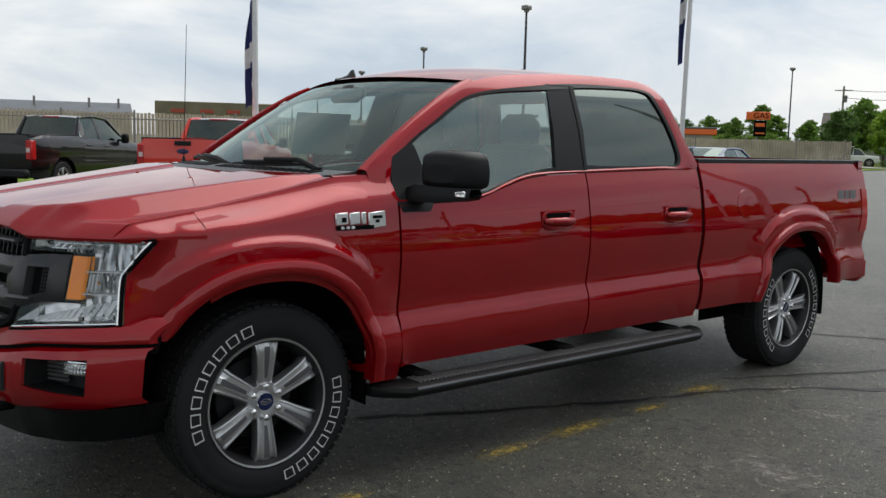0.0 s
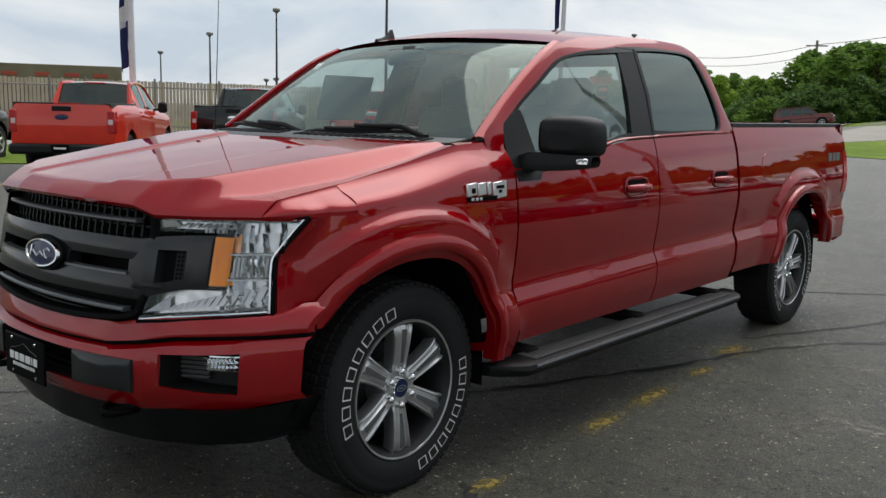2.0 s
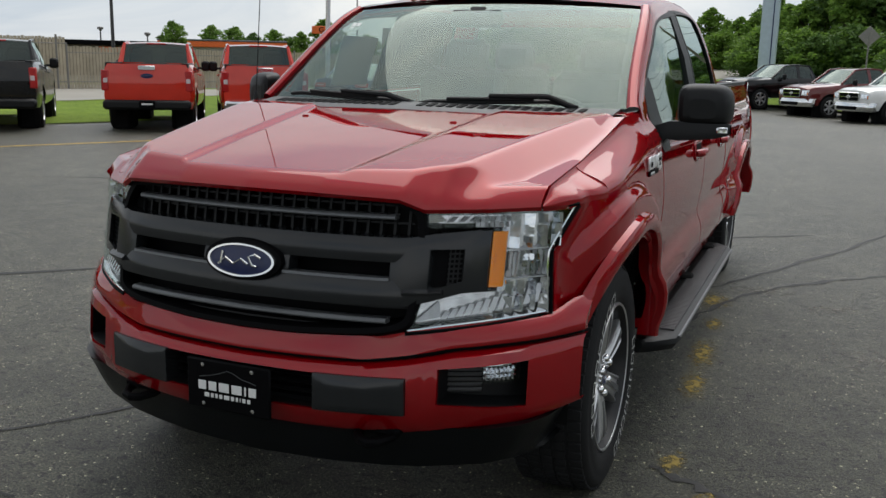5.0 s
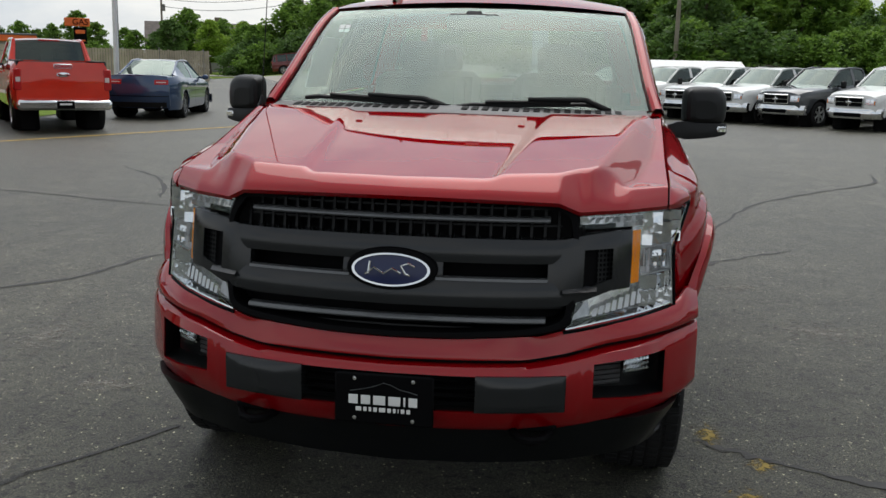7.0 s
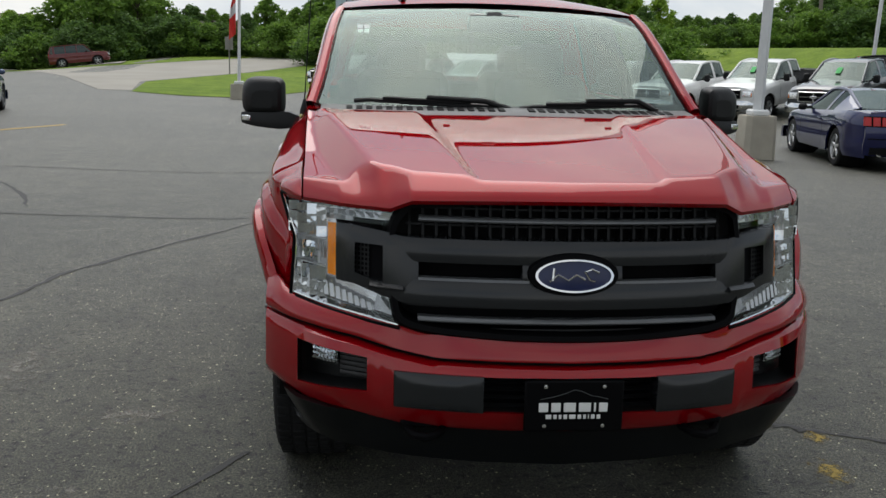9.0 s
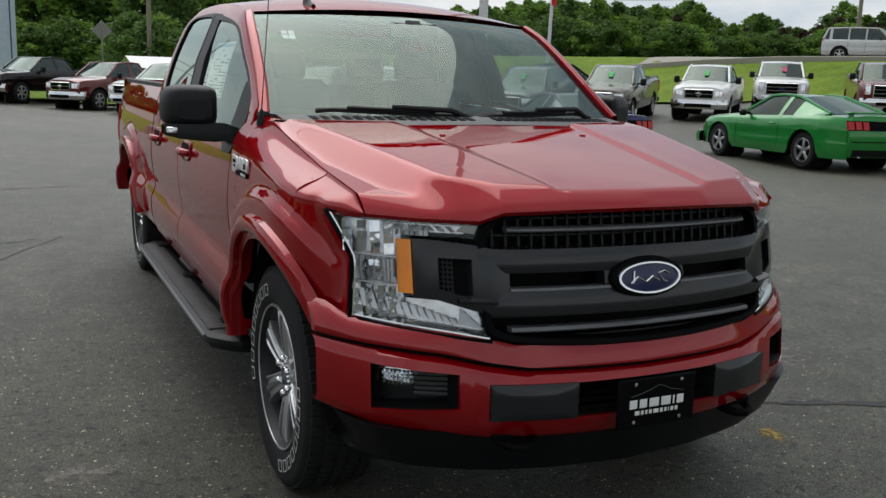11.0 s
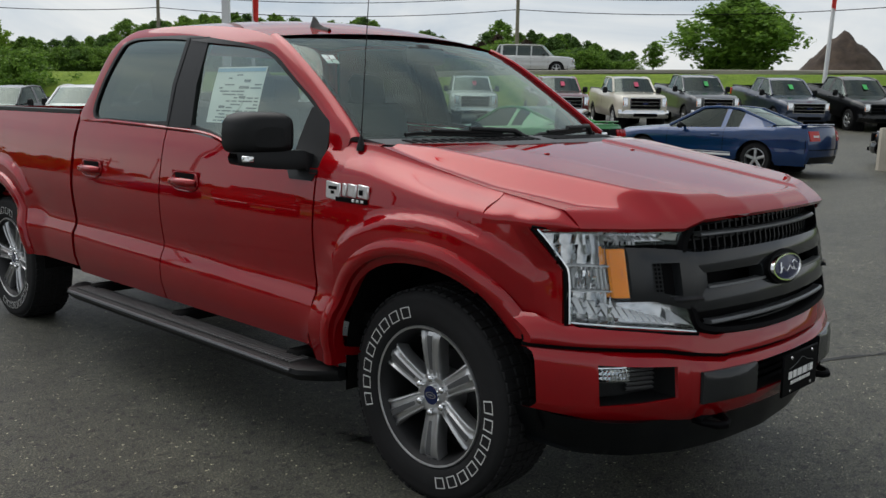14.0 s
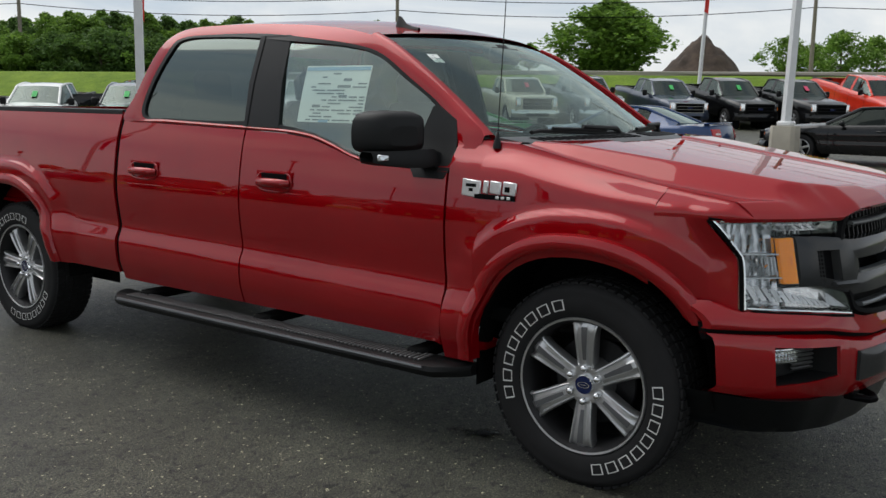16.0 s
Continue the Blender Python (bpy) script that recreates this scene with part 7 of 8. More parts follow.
def side_stripe(mat, z, x, y, n=1.62):
    """A pale band low along each door."""
    def make(root):
        for s in (1, -1):
            m = Mesh().box((s * (x + 0.004), y + n / 2, z), (0.012, n, 0.045), 0.004)
            m.box((s * (x + 0.004), y + n / 2, z + 0.05), (0.012, n, 0.012), 0.002)
            part("side_stripe", m, mat, root)
    return make


COUPE = dict(y0=-2.28, y1=2.36, W=0.95, r=0.345, axles=(-1.38, 1.36), sill=0.24, arch=0.41, top=((-2.28, 0.72), (-2.0, 0.82), (-1.0, 0.92), (0.0, 0.95), (1.2, 1.00), (2.0, 1.03), (2.36, 1.00)), glass=((-0.85, 0.95, 0.74), (-0.10, 1.34, 0.56), (0.75, 1.34, 0.55), (1.75, 1.06, 0.66)), pillars=((0.55, 0.10), (1.32, 0.66)), handles=(0.42,), gaps=(-0.75, 0.62), tail=(0.62, 0.87, 0.44, 0.16), grille=(0.50, 0.55, 0.72), head=(0.70, 0.70, 0.34, 0.13), fb=(0.26, 0.50), bars=2, grille_mat=M_BLACK, plate_z=0.62, spokes=5, rim=M_ALLOY, mirror_z=0.06, crown=0.06, deck_crown=0.03, rear_pillar=0.025, side_glass=M_DARK_GLASS, nose_in=0.24, tail_in=0.16, tail_bow=0.13, tail_bulge=0.07, haunch=0.03, nose_bow=0.16, c_from=1.0)


def coupe(**k):
    d = dict(COUPE)
    d.update(k)
    return d


SEDAN = dict(y0=-2.40, y1=2.45, W=0.92, r=0.335, axles=(-1.42, 1.43), sill=0.24, arch=0.40, top=((-2.40, 0.74), (-2.0, 0.86), (-1.1, 0.96), (1.3, 1.03), (2.0, 1.06), (2.45, 1.04)), glass=((-1.15, 0.98, 0.74), (-0.25, 1.42, 0.58), (0.85, 1.42, 0.57), (1.80, 1.09, 0.66)), pillars=((0.25, 0.08), (1.42, 0.50)), handles=(0.15, 1.05), gaps=(-0.95, 0.28, 1.25), tail=(0.60, 0.92, 0.40, 0.11), grille=(0.50, 0.52, 0.70), head=(0.70, 0.70, 0.34, 0.12), fb=(0.26, 0.50), grille_mat=M_BLACK, plate_z=0.80, spokes=7, rim=M_ALLOY_DARK, mirror_mat=None, mirror_z=0.06, crown=0.06, deck_crown=0.03, rear_pillar=0.025, nose_in=0.26, tail_in=0.18, tail_bow=0.15, tail_bulge=0.06, nose_bow=0.18, c_from=1.2)
SUV = dict(y0=-2.15, y1=2.20, W=0.89, r=0.36, axles=(-1.32, 1.32), sill=0.32, arch=0.44, top=((-2.15, 0.92), (-1.9, 1.00), (-0.95, 1.06), (2.2, 1.10)), glass=((-1.0, 1.07, 0.74), (-0.45, 1.64, 0.64), (1.95, 1.66, 0.64), (2.16, 1.12, 0.72)), pillars=((0.10, 0.10), (0.95, 0.12), (1.8, 0.12)), handles=(-0.05, 0.80), gaps=(-0.85, 0.12, 0.95), tail=(0.74, 0.98, 0.16, 0.30), grille=(0.48, 0.70, 0.92), head=(0.68, 0.82, 0.26, 0.18), fb=(0.38, 0.60), plate_z=0.75, spokes=5, rim=M_ALLOY, mirror_z=0.08, crown=0.04)


def heading(fx, fy):
    return math.degrees(math.atan2(fx, -fy))


def park(name, label, cat, group, colour, P, x, y, fx, fy, at=0.5):
    """Places a vehicle. at: which end (0 nose, 1 tail) stands at x, y."""
    P = dict(P)
    if "mirror_mat" in P and P["mirror_mat"] is None:
        P["mirror_mat"] = colour
    n = math.hypot(fx, fy)
    fx, fy = fx / n, fy / n
    off = {0: -P["y0"] + 0.15, 1: -P["y1"] - 0.1, 0.5: 0}[at]
    cx0, cy0 = x - fx * off, y - fy * off
    ob = vehicle(name, label, cat, group, colour, P)
    zs = [ground_z(cx0 + fx * d, cy0 + fy * d) for d in (-1.6, 1.6)]
    tilt = math.degrees(math.atan2(zs[1] - zs[0], 3.2))
    ob.matrix_basis = pose(cx0, cy0, sum(zs) / 2, -tilt, 0, heading(fx, fy))
    return ob


def turn(vx, vy, deg):
    """Turns a direction clockwise as seen from above."""
    a = -radians(deg)
    return vx * math.cos(a) - vy * math.sin(a), vx * math.sin(a) + vy * math.cos(a)


ROW_A = "vehicles parked along the yellow line"
ROW_B = "pickups parked at the grass edge"
ROW_C = "sports coupes on display"
park("pickup_truck", "glossy black crew-cab pickup with chrome badge", "pickup truck", ROW_A, M_BLACK_PAINT, F150, -17.3, 3.3, *turn(-0.963, 0.27, 33), at=1)
park("pickup_truck", "bright red crew-cab pickup seen from the tailgate", "pickup truck", ROW_A, M_BRIGHT_RED, F150, -13.3, 5.9, *turn(-0.892, 0.451, 17), at=1)
park("pickup_truck", "black crew-cab pickup with black step bumper", "pickup truck", ROW_A, M_BLACK_PAINT, dict(F150, blue_badge=False), -13.9, 10.2, *turn(-0.778, 0.628, 9), at=1)
RANGER = pick(W=0.92, y0=-2.6, y1=2.7, axles=(-1.65, 1.60), r=0.385, blue_badge=False, rear_bumper=M_CHROME, tail=(0.83, 1.04, 0.15, 0.42), handle_mat2=M_CHROME)
park("pickup_truck", "dark red midsize pickup with black bumper", "pickup truck", ROW_A, M_BRIGHT_RED, dict(RANGER, rear_bumper=M_BLACK, blue_badge=True), -11.5, 12.1, *turn(-0.633, 0.774, 5), at=1)
park("pickup_truck", "red midsize pickup with chrome step bumper", "pickup truck", ROW_A, M_BRIGHT_RED, RANGER, -9.55, 13.5, *turn(-0.514, 0.858, -7), at=1)
park("sedan", "dark blue four-door sedan with slim tail lights", "car", ROW_A, M_BLUE_GREY, SEDAN, -10.25, 18.0, *turn(-0.444, 0.896, 14.5), at=1)

RF = (-0.74, -0.67)
for x, y, col, lb, tg_ in ((-2.7, 37.4, M_BLACK_PAINT, "black crew-cab pickup with chrome bumper and grille", None), (0.0, 34.9, M_MAROON, "maroon crew-cab pickup with chrome grille", None), (2.0, 32.2, M_WHITE_PAINT, "white crew-cab pickup with chrome grille", None), (3.9, 30.9, M_WHITE_PAINT, "white crew-cab pickup with chrome bumper", None), (5.3, 29.5, M_WHITE_PAINT, "white crew-cab pickup with chrome bumper", None), (6.85, 28.1, M_GREY_PAINT, "dark grey crew-cab pickup with chrome grille", None), (8.65, 26.3, M_WHITE_PAINT, "white crew-cab pickup with chrome grille", None), (11.0, 25.4, M_WHITE_PAINT, "white pickup with a green tag in its windscreen", M_TAG_GREEN), (12.6, 22.8, M_GREY_PAINT, "dark grey pickup with a green tag in its windscreen", M_TAG_GREEN), (15.5, 21.9, M_BROWN, "bronze pickup with a green tag in its windscreen", M_TAG_GREEN), (19.2, 21.4, M_WHITE_PAINT, "white pickup with a green tag in its windscreen", M_TAG_GREEN)):
    park("pickup_truck", lb, "pickup truck", ROW_B, col, dict(RAM, tag=tg_), x, y, *RF, at=0)
SF = (-0.68, -0.73)
for x, y, col, lb, tg_, P in ((24.15, 22.64, M_WHITE_PAINT, "white heavy-duty pickup with a pink tag", M_TAG_PINK, SUPER), (25.95, 19.40, M_MAROON, "maroon heavy-duty pickup with a pink tag", M_TAG_PINK, SUPER), (26.91, 16.52, M_PEARL, "pearl white heavy-duty pickup with a pink tag", M_TAG_PINK, SUPER), (29.55, 14.96, M_GREY_PAINT, "dark grey heavy-duty pickup with a green tag", M_TAG_GREEN, SUPER), (31.11, 12.08, M_SLATE, "slate blue pickup with a green tag", M_TAG_GREEN, F150), (32.55, 9.80, M_BLACK_PAINT, "black pickup with a green tag", M_TAG_GREEN, dict(F150, grille_mat=M_BLACK)), (33.15, 7.28, M_BLACK_PAINT, "black pickup with a pink tag", M_TAG_PINK, dict(F150, grille_mat=M_BLACK)), (35.79, 4.88, M_BRIGHT_RED, "bright red pickup at the end of the row", None, F150)):
    park("pickup_truck", lb, "pickup truck", ROW_B, col, dict(P, tag=tg_), x, y, *SF, at=0)
park("pickup_truck", "black pickup parked behind the row with a green tag", "pickup truck", ROW_B, M_BLACK_PAINT, dict(F150, tag=M_TAG_GREEN), 16.8, 26.6, 0.93, -0.36)
park("coupe", "purple-blue fastback coupe with red tail lamps", "car", ROW_C, M_DEEP_BLUE, dict(COUPE, tail_bars=True), 9.10, 13.80, 0.17, 0.985)
park("coupe", "bright green fastback coupe with a rear spoiler", "car", ROW_C, M_GREEN, dict(COUPE, tail_bars=True, extra=(spoiler(M_GREEN, 1.10, 2.22),)), 13.15, 11.2, 0.12, 0.99)
OLD = coupe(r=0.34, tail=(0.58, 0.86, 0.30, 0.20), extra=(spoiler(M_MID_BLUE, 1.08, 2.25), stripe(2.36, 0.2, 1.02, 0.55, M_WHITE), side_stripe(M_WHITE, 0.40, 0.95, -0.80)), glass=((-0.80, 0.96, 0.74), (-0.05, 1.37, 0.56), (0.80, 1.36, 0.55), (1.65, 1.06, 0.66)))
park("coupe", "blue fastback coupe with white stripes over its tail", "car", ROW_C, M_MID_BLUE, OLD, 16.15, 7.87, 0.0, 1.0)
park("coupe", "black fastback coupe with alloy wheels", "car", ROW_C, M_BLACK_PAINT, COUPE, 20.6, 3.4, -0.05, 1.0)
park("suv", "silver boxy sport utility on the raised road", "car", "", M_SILVER, SUV, 38.6, 31.3, 0.55, -0.83)
park("sedan", "bronze sedan on the far road", "car", "", M_BROWN, SEDAN, 11.5, 57.0, -0.85, 0.52)
park("suv", "white car on the far street", "car", "", M_WHITE_PAINT, SUV, -38.5, 84.5, 0.9, 0.42)
park("suv", "dark red car on the far street", "car", "", M_MAROON, SUV, -23, 72.5, 0.95, 0.3)


# ---- poles, flags, signs ----
def pole_base(x, y, w, h, label):
    z = ground_z(x, y)
    m = Mesh()
    c = 0.09
    ring = lambda k, zz: [(x + sx_ * k, y + sy_ * k, zz) for sx_, sy_ in ((-w / 2 + c, -w / 2), (w / 2 - c, -w / 2), (w / 2, -w / 2 + c), (w / 2, w / 2 - c), (w / 2 - c, w / 2), (-w / 2 + c, w / 2), (-w / 2, w / 2 - c), (-w / 2, -w / 2 + c))]
    ring = lambda k, zz: [(x + a * k, y + b * k, zz) for a, b in ((-w / 2 + c, -w / 2), (w / 2 - c, -w / 2), (w / 2, -w / 2 + c), (w / 2, w / 2 - c), (w / 2 - c, w / 2), (-w / 2 + c, w / 2), (-w / 2, w / 2 - c), (-w / 2, -w / 2 + c))]
    m.grid([ring(1.04, z - 0.05), ring(1.0, z + 0.04), ring(0.95, z + h - 0.03), ring(0.91, z + h)], close=True)
    m.add(ring(0.91, z + h), [tuple(range(8))])
    return m, z + h


def light_pole(x, y, h, label, base=True, lean=(0, 0), flag=None, mat=M_POLE, r=0.075, square=True, base_h=0.82):
    root = thing("light_pole", label, "pole", at=Matrix.Translation((x, y, ground_z(x, y))))
    z0 = ground_z(x, y)
    inv = Matrix.Translation((-x, -y, -z0))
    zt = 0.0
    if base:
        m, zt = pole_base(x, y, 0.62, base_h, label)
        part("concrete_base", m.moved(inv), M_CONCRETE, root)
        zt -= z0
        part("base_plate", Mesh().box((0, 0, zt + 0.05), (0.34, 0.34, 0.12), 0.03), mat, root)
    part("shaft", Mesh().tube([(0, 0, zt), (lean[0] * 0.5, lean[1] * 0.5, h * 0.5), (lean[0], lean[1], h)], [r, r * 0.9, r * 0.7], 4 if square else 12), mat, root, smooth=30)
    if flag:
        fz, fl, bands, side = flag
        f = Mesh()
        rg = random.Random(7)
        n = 14
        for (a, b, mt) in bands:
            m = Mesh()
            rr = []
            for i in range(n + 1):
                t = a + (b - a) * i / n
                zz = fz - t * fl
                w = 0.10 + 0.30 * (t ** 0.6) * (1 - 0.25 * t)
                rr.append([(side[0] * (w * u + 0.09), side[1] * (w * u + 0.09) + 0.05 * math.sin(9 * u + 5 * t), zz - 0.25 * u) for u in np.linspace(0, 1, 8)])
            part("flag", m.grid(rr), mt, root)
    return root


BLUEB = ((0.0, 0.42, M_FLAG_BLUE), (0.42, 0.62, M_FLAG_WHITE), (0.62, 1.0, M_FLAG_BLUE))
REDB = ((0.0, 0.25, M_FLAG_RED), (0.25, 0.5, M_FLAG_WHITE), (0.5, 1.0, M_FLAG_RED))
light_pole(-15.3, 8.6, 8.2, "white metal pole with a hanging dark blue flag", False, (-0.1, 0.0), (4.7, 2.4, BLUEB, (-0.55, -0.4)), square=False)
light_pole(-12.45, 21.1, 9.0, "white metal pole with a dark blue and white flag", False, (0.12, 0), (7.2, 3.2, BLUEB, (-0.40, -0.40)), square=False)
light_pole(-5.3, 31.9, 6.8, "white pole with a red flag on a concrete block", True, (0.1, 0.1), (3.9, 1.5, REDB, (-0.8, -0.2)), square=False, r=0.06, base_h=0.55)
light_pole(6.8, 13.4, 9.0, "white square light pole on a tapered concrete base", True, (0.08, 0.06), r=0.11)
light_pole(18.7, 4.85, 9.0, "white square light pole on a tapered concrete base", True, (0.10, -0.14), r=0.12, base_h=0.95)
light_pole(16.9, 27.5, 8.0, "white pole with a red flag", False, (0.3, 0.1), (6.0, 1.9, REDB, (0.6, -0.4)), square=False, r=0.07)
light_pole(37.2, 14.1, 11.2, "white pole with a red and white flag", False, (0.6, -0.24), (6.6, 2.3, REDB, (0.36, -0.6)), square=False, r=0.095)


def yard_lamp(x, y, h):
    z = ground_z(x, y)
    root = thing("street_lamp", "tall dark lamp post with a square head", "lamp post", "lamp posts behind the fence", at=Matrix.Translation((x, y, z)))
    part("post", Mesh().tube([(0, 0, 0), (0, 0, h)], [0.10, 0.06], 8), M_DARK_POLE, root)
    part("lamp_head", Mesh().box((0, 0, h + 0.12), (0.46, 0.46, 0.26), 0.06).box((0, 0, h - 0.06), (0.24, 0.24, 0.14), 0.04), M_STEEL, root)


for x, y, h in ((-53.4, 43.6, 8.5), (-32.6, 34.3, 8.7), (-45.7, 84.9, 9.4), (-64, 45, 7.2), (-81, 51, 6.4), (-82.4, 48.7, 5.4), (-66, 56, 3.9), (-67.5, 55, 3.8), (-63, 66, 4.1), (-60, 69, 3.7), (-74, 59, 3.9)):
    yard_lamp(x, y, h)


def utility_pole(x, y, h, arm=True):
    z = ground_z(x, y)
    root = thing("utility_pole", "weathered wooden utility pole", "utility pole", "utility poles along the road", at=Matrix.Translation((x, y, z)))
    part("shaft", Mesh().tube([(0, 0, -0.2), (0, 0, h)], [0.16, 0.11], 10), M_WOODPOLE, root)
    if arm:
        part("cross_arm", Mesh().box((0, 0, h - 0.5), (2.0, 0.10, 0.12), 0.02, Matrix.Rotation(radians(35), 3, "Z")), M_WOODPOLE, root)
        part("transformer", Mesh().tube([(0.28, 0, h - 1.9), (0.28, 0, h - 1.1)], 0.2, 12), M_STEEL, root)
    return (x, y, z + h)


UP = [utility_pole(x, y, h, a) for x, y, h, a in ((-27.7, 87.5, 8.5, True), (6.4, 58, 10, False), (32.9, 63.6, 8.5, True), (51, 43, 8.2, True), (64, 16.2, 8.2, True), (-50, 104, 9, True))]


def wires(a, b, n, sag, drop):
    root = thing("power_line", "thin black overhead wires", "wires", "overhead wires")
    for i in range(n):
        z = -0.4 - drop * i
        part("wire", Mesh().tube([(a[0] + (b[0] - a[0]) * t, a[1] + (b[1] - a[1]) * t, a[2] + (b[2] - a[2]) * t + z - sag * 4 * t * (1 - t)) for t in np.linspace(0, 1, 13)], 0.03, 4), M_SLOT, root)


wires(UP[2], UP[3], 4, 0.6, 1.0)
wires(UP[3], UP[4], 4, 0.6, 1.0)
wires(UP[4], (80, -25, 12), 4, 0.6, 1.0)
wires(UP[1], UP[2], 4, 0.7, 1.0)
wires(UP[0], UP[1], 2, 0.7, 0.9)
wires(UP[5], UP[0], 2, 0.7, 0.9)


# tall sign column behind the row of pickups
py = thing("sign_column", "tall pale blue-grey metal sign column", "sign column", at=Matrix.Translation((-1.7, 45.5, ground_z(-1.7, 45.5))))
part("column", Mesh().box((0, 0, 4.5), (0.80, 0.60, 9.2), 0.03), M_COLUMN, py)
part("column_seam", Mesh().box((0.16, -0.31, 4.5), (0.05, 0.02, 9.0), 0.005), M_FLAG_BLUE, py)

# gas sign
gs = thing("gas_sign", "orange roadside gas sign on a tall post", "sign", at=pose(-61.0, 104.0, 0, 0, 0, 31))
part("post", Mesh().box((0, 0.2, 2.0), (0.3, 0.3, 4.0), 0.03), M_STEEL, gs)
part("sign_panel", Mesh().box((0, 0, 5.6), (2.9, 0.4, 1.0), 0.05), M_ORANGE, gs)
part("price_panel", Mesh().box((0.3, 0, 4.0), (1.5, 0.35, 2.0), 0.05), M_SLOT, gs)
part("price_bar", Mesh().box((0.3, -0.2, 4.45), (1.1, 0.04, 0.45), 0.02).box((0.3, -0.2, 3.4), (1.1, 0.04, 0.2), 0.02), M_ORANGE, gs)
tx = bpy.data.curves.new("gas_text", "FONT")
tx.body, tx.size, tx.extrude, tx.align_x, tx.align_y = "GAS", 1.0, 0.02, "CENTER", "CENTER"
to = new("lettering", tx)
to.parent = gs
to.matrix_basis = pose(0.35, -0.24, 5.6, 90, 0, 0)
tx.materials.append(M_SLOT)
cn = thing("filling_station", "low filling station with an orange roof edge", "building", at=pose(-68, 92, 0, 0, 0, 35))
part("wall", Mesh().box((0, 0, 1.5), (14, 6, 3.0), 0.05), M_HOUSE, cn)
part("roof", Mesh().box((0, 0, 3.3), (15, 7, 0.7), 0.08), M_ORANGE, cn)
part("roof_cap", Mesh().box((0, 0, 3.75), (15.1, 7.1, 0.2), 0.05), M_ROOF, cn)

# street signs, hydrant
hy_ = thing("fire_hydrant", "red fire hydrant on the grass", "hydrant", at=Matrix.Translation((-17.8, 86.0, 0.05)))
part("barrel", Mesh().lathe_x([(0, 0.22), (0.06, 0.22), (0.08, 0.15), (0.75, 0.15), (0.78, 0.20), (0.84, 0.20), (0.95, 0.13), (1.02, 0.05), (1.1, 0.04), (1.1, 0.002)], 16).moved(Matrix.Rotation(radians(-90), 4, "Y")), M_HYDRANT, hy_)
part("nozzle", Mesh().tube([(-0.28, 0, 0.6), (0.28, 0, 0.6)], 0.08, 10), M_HYDRANT, hy_)
rs = thing("road_sign", "grey back of a road sign on a post", "sign", at=Matrix.Translation((-9.2, 57, 0)))
part("post", Mesh().tube([(0, 0, 0), (0, 0, 2.9)], 0.04, 8), M_STEEL, rs)
part("sign_plate", Mesh().box((0, 0, 2.4), (0.5, 0.03, 0.8), 0.01), M_STEEL, rs)
rs = thing("road_sign", "grey back of a diamond road sign on a post", "sign", at=Matrix.Translation((2.9, 50, ground_z(2.9, 50))))
part("post", Mesh().tube([(0, 0, 0), (0, 0, 3.4)], 0.04, 8), M_STEEL, rs)
part("sign_plate", Mesh().box((0, 0, 3.2), (0.75, 0.03, 0.75), 0.01, Matrix.Rotation(radians(45), 3, "Y")), M_STEEL, rs)


# ---- fence and buildings ----
def fence_run(a, b, h, name, label):
    root = thing(name, label, "fence", "privacy fence sections", kind="structure")
    a, b = Vector((*a, 0)), Vector((*b, 0))
    d = (b - a)
    L = d.length
    d.normalize()
    ang = math.atan2(d.y, d.x)
    rot = Matrix.Rotation(ang, 3, "Z")
    n = int(L / 0.16)
    m = Mesh()
    rg = random.Random(int(L * 10))
    for i in range(n):
        p = a + d * (0.16 * i + 0.08)
        hh = h + rg.uniform(-0.03, 0.03)
        m.box((p.x, p.y, hh / 2 + 0.03), (0.128, 0.03, hh), 0.0, rot)
    sl_ = part("slat_row", m, M_FENCE, root, smooth=0)
    tagged(sl_, kind="stuff")
    for i in range(int(L / 3) + 1):
        p = a + d * min(L, 3 * i)
        part("post", Mesh().tube([(p.x, p.y + 0.05, 0), (p.x, p.y + 0.05, h + 0.15)], 0.05, 8), M_STEEL, root)
    for z in (0.35, h - 0.25):
        part("rail", Mesh().tube([tuple(a + Vector((0, 0.05, z))), tuple(b + Vector((0, 0.05, z)))], 0.04, 6), M_STEEL, root)


FP = ((-21.8, 50.5), (-27.0, 42.5), (-31.5, 30), (-35, 18), (-38.5, 5), (-41, -8), (-44, -22))
for i in range(len(FP) - 1):
    fence_run(FP[i + 1], FP[i], 1.95 if i < 2 else 2.35, "fence_%d" % (i + 1), "beige slatted privacy fence")

bl = thing("workshop", "long low brown building with open bays", "building", at=pose(-63.2, 30.8, 0, 0, 0, math.degrees(math.atan2(7.9, 3.8))))
part("wall", Mesh().box((0, 3.0, 1.3), (9.0, 6.0, 2.6), 0.05), M_BRICKISH, bl)
part("fascia", Mesh().box((0, 0.3, 3.35), (9.4, 1.2, 1.35), 0.05), M_BRICKISH, bl)
# black panels on the wall stand in for the shade inside the bays
for x in (-2.9, 0.0, 2.9):
    part("bay_shade_panel", Mesh().box((x, -0.02, 1.4), (2.3, 0.12, 2.4), 0.02), M_SLOT, bl)
for x in (-3.0, -0.8, 1.2, 3.2):
    part("fascia_bar", Mesh().box((x, -0.33, 3.3), (1.0, 0.05, 0.30), 0.02), M_RED_SIGN, bl)
b2 = thing("warehouse", "long low warehouse with a grey metal roof", "building", at=pose(-70.5, 17.0, 0, 0, 0, math.degrees(math.atan2(10.5, 3.5))))
part("wall", Mesh().box((-4, 4, 1.4), (26, 8, 2.8), 0.05), M_HOUSE, b2)
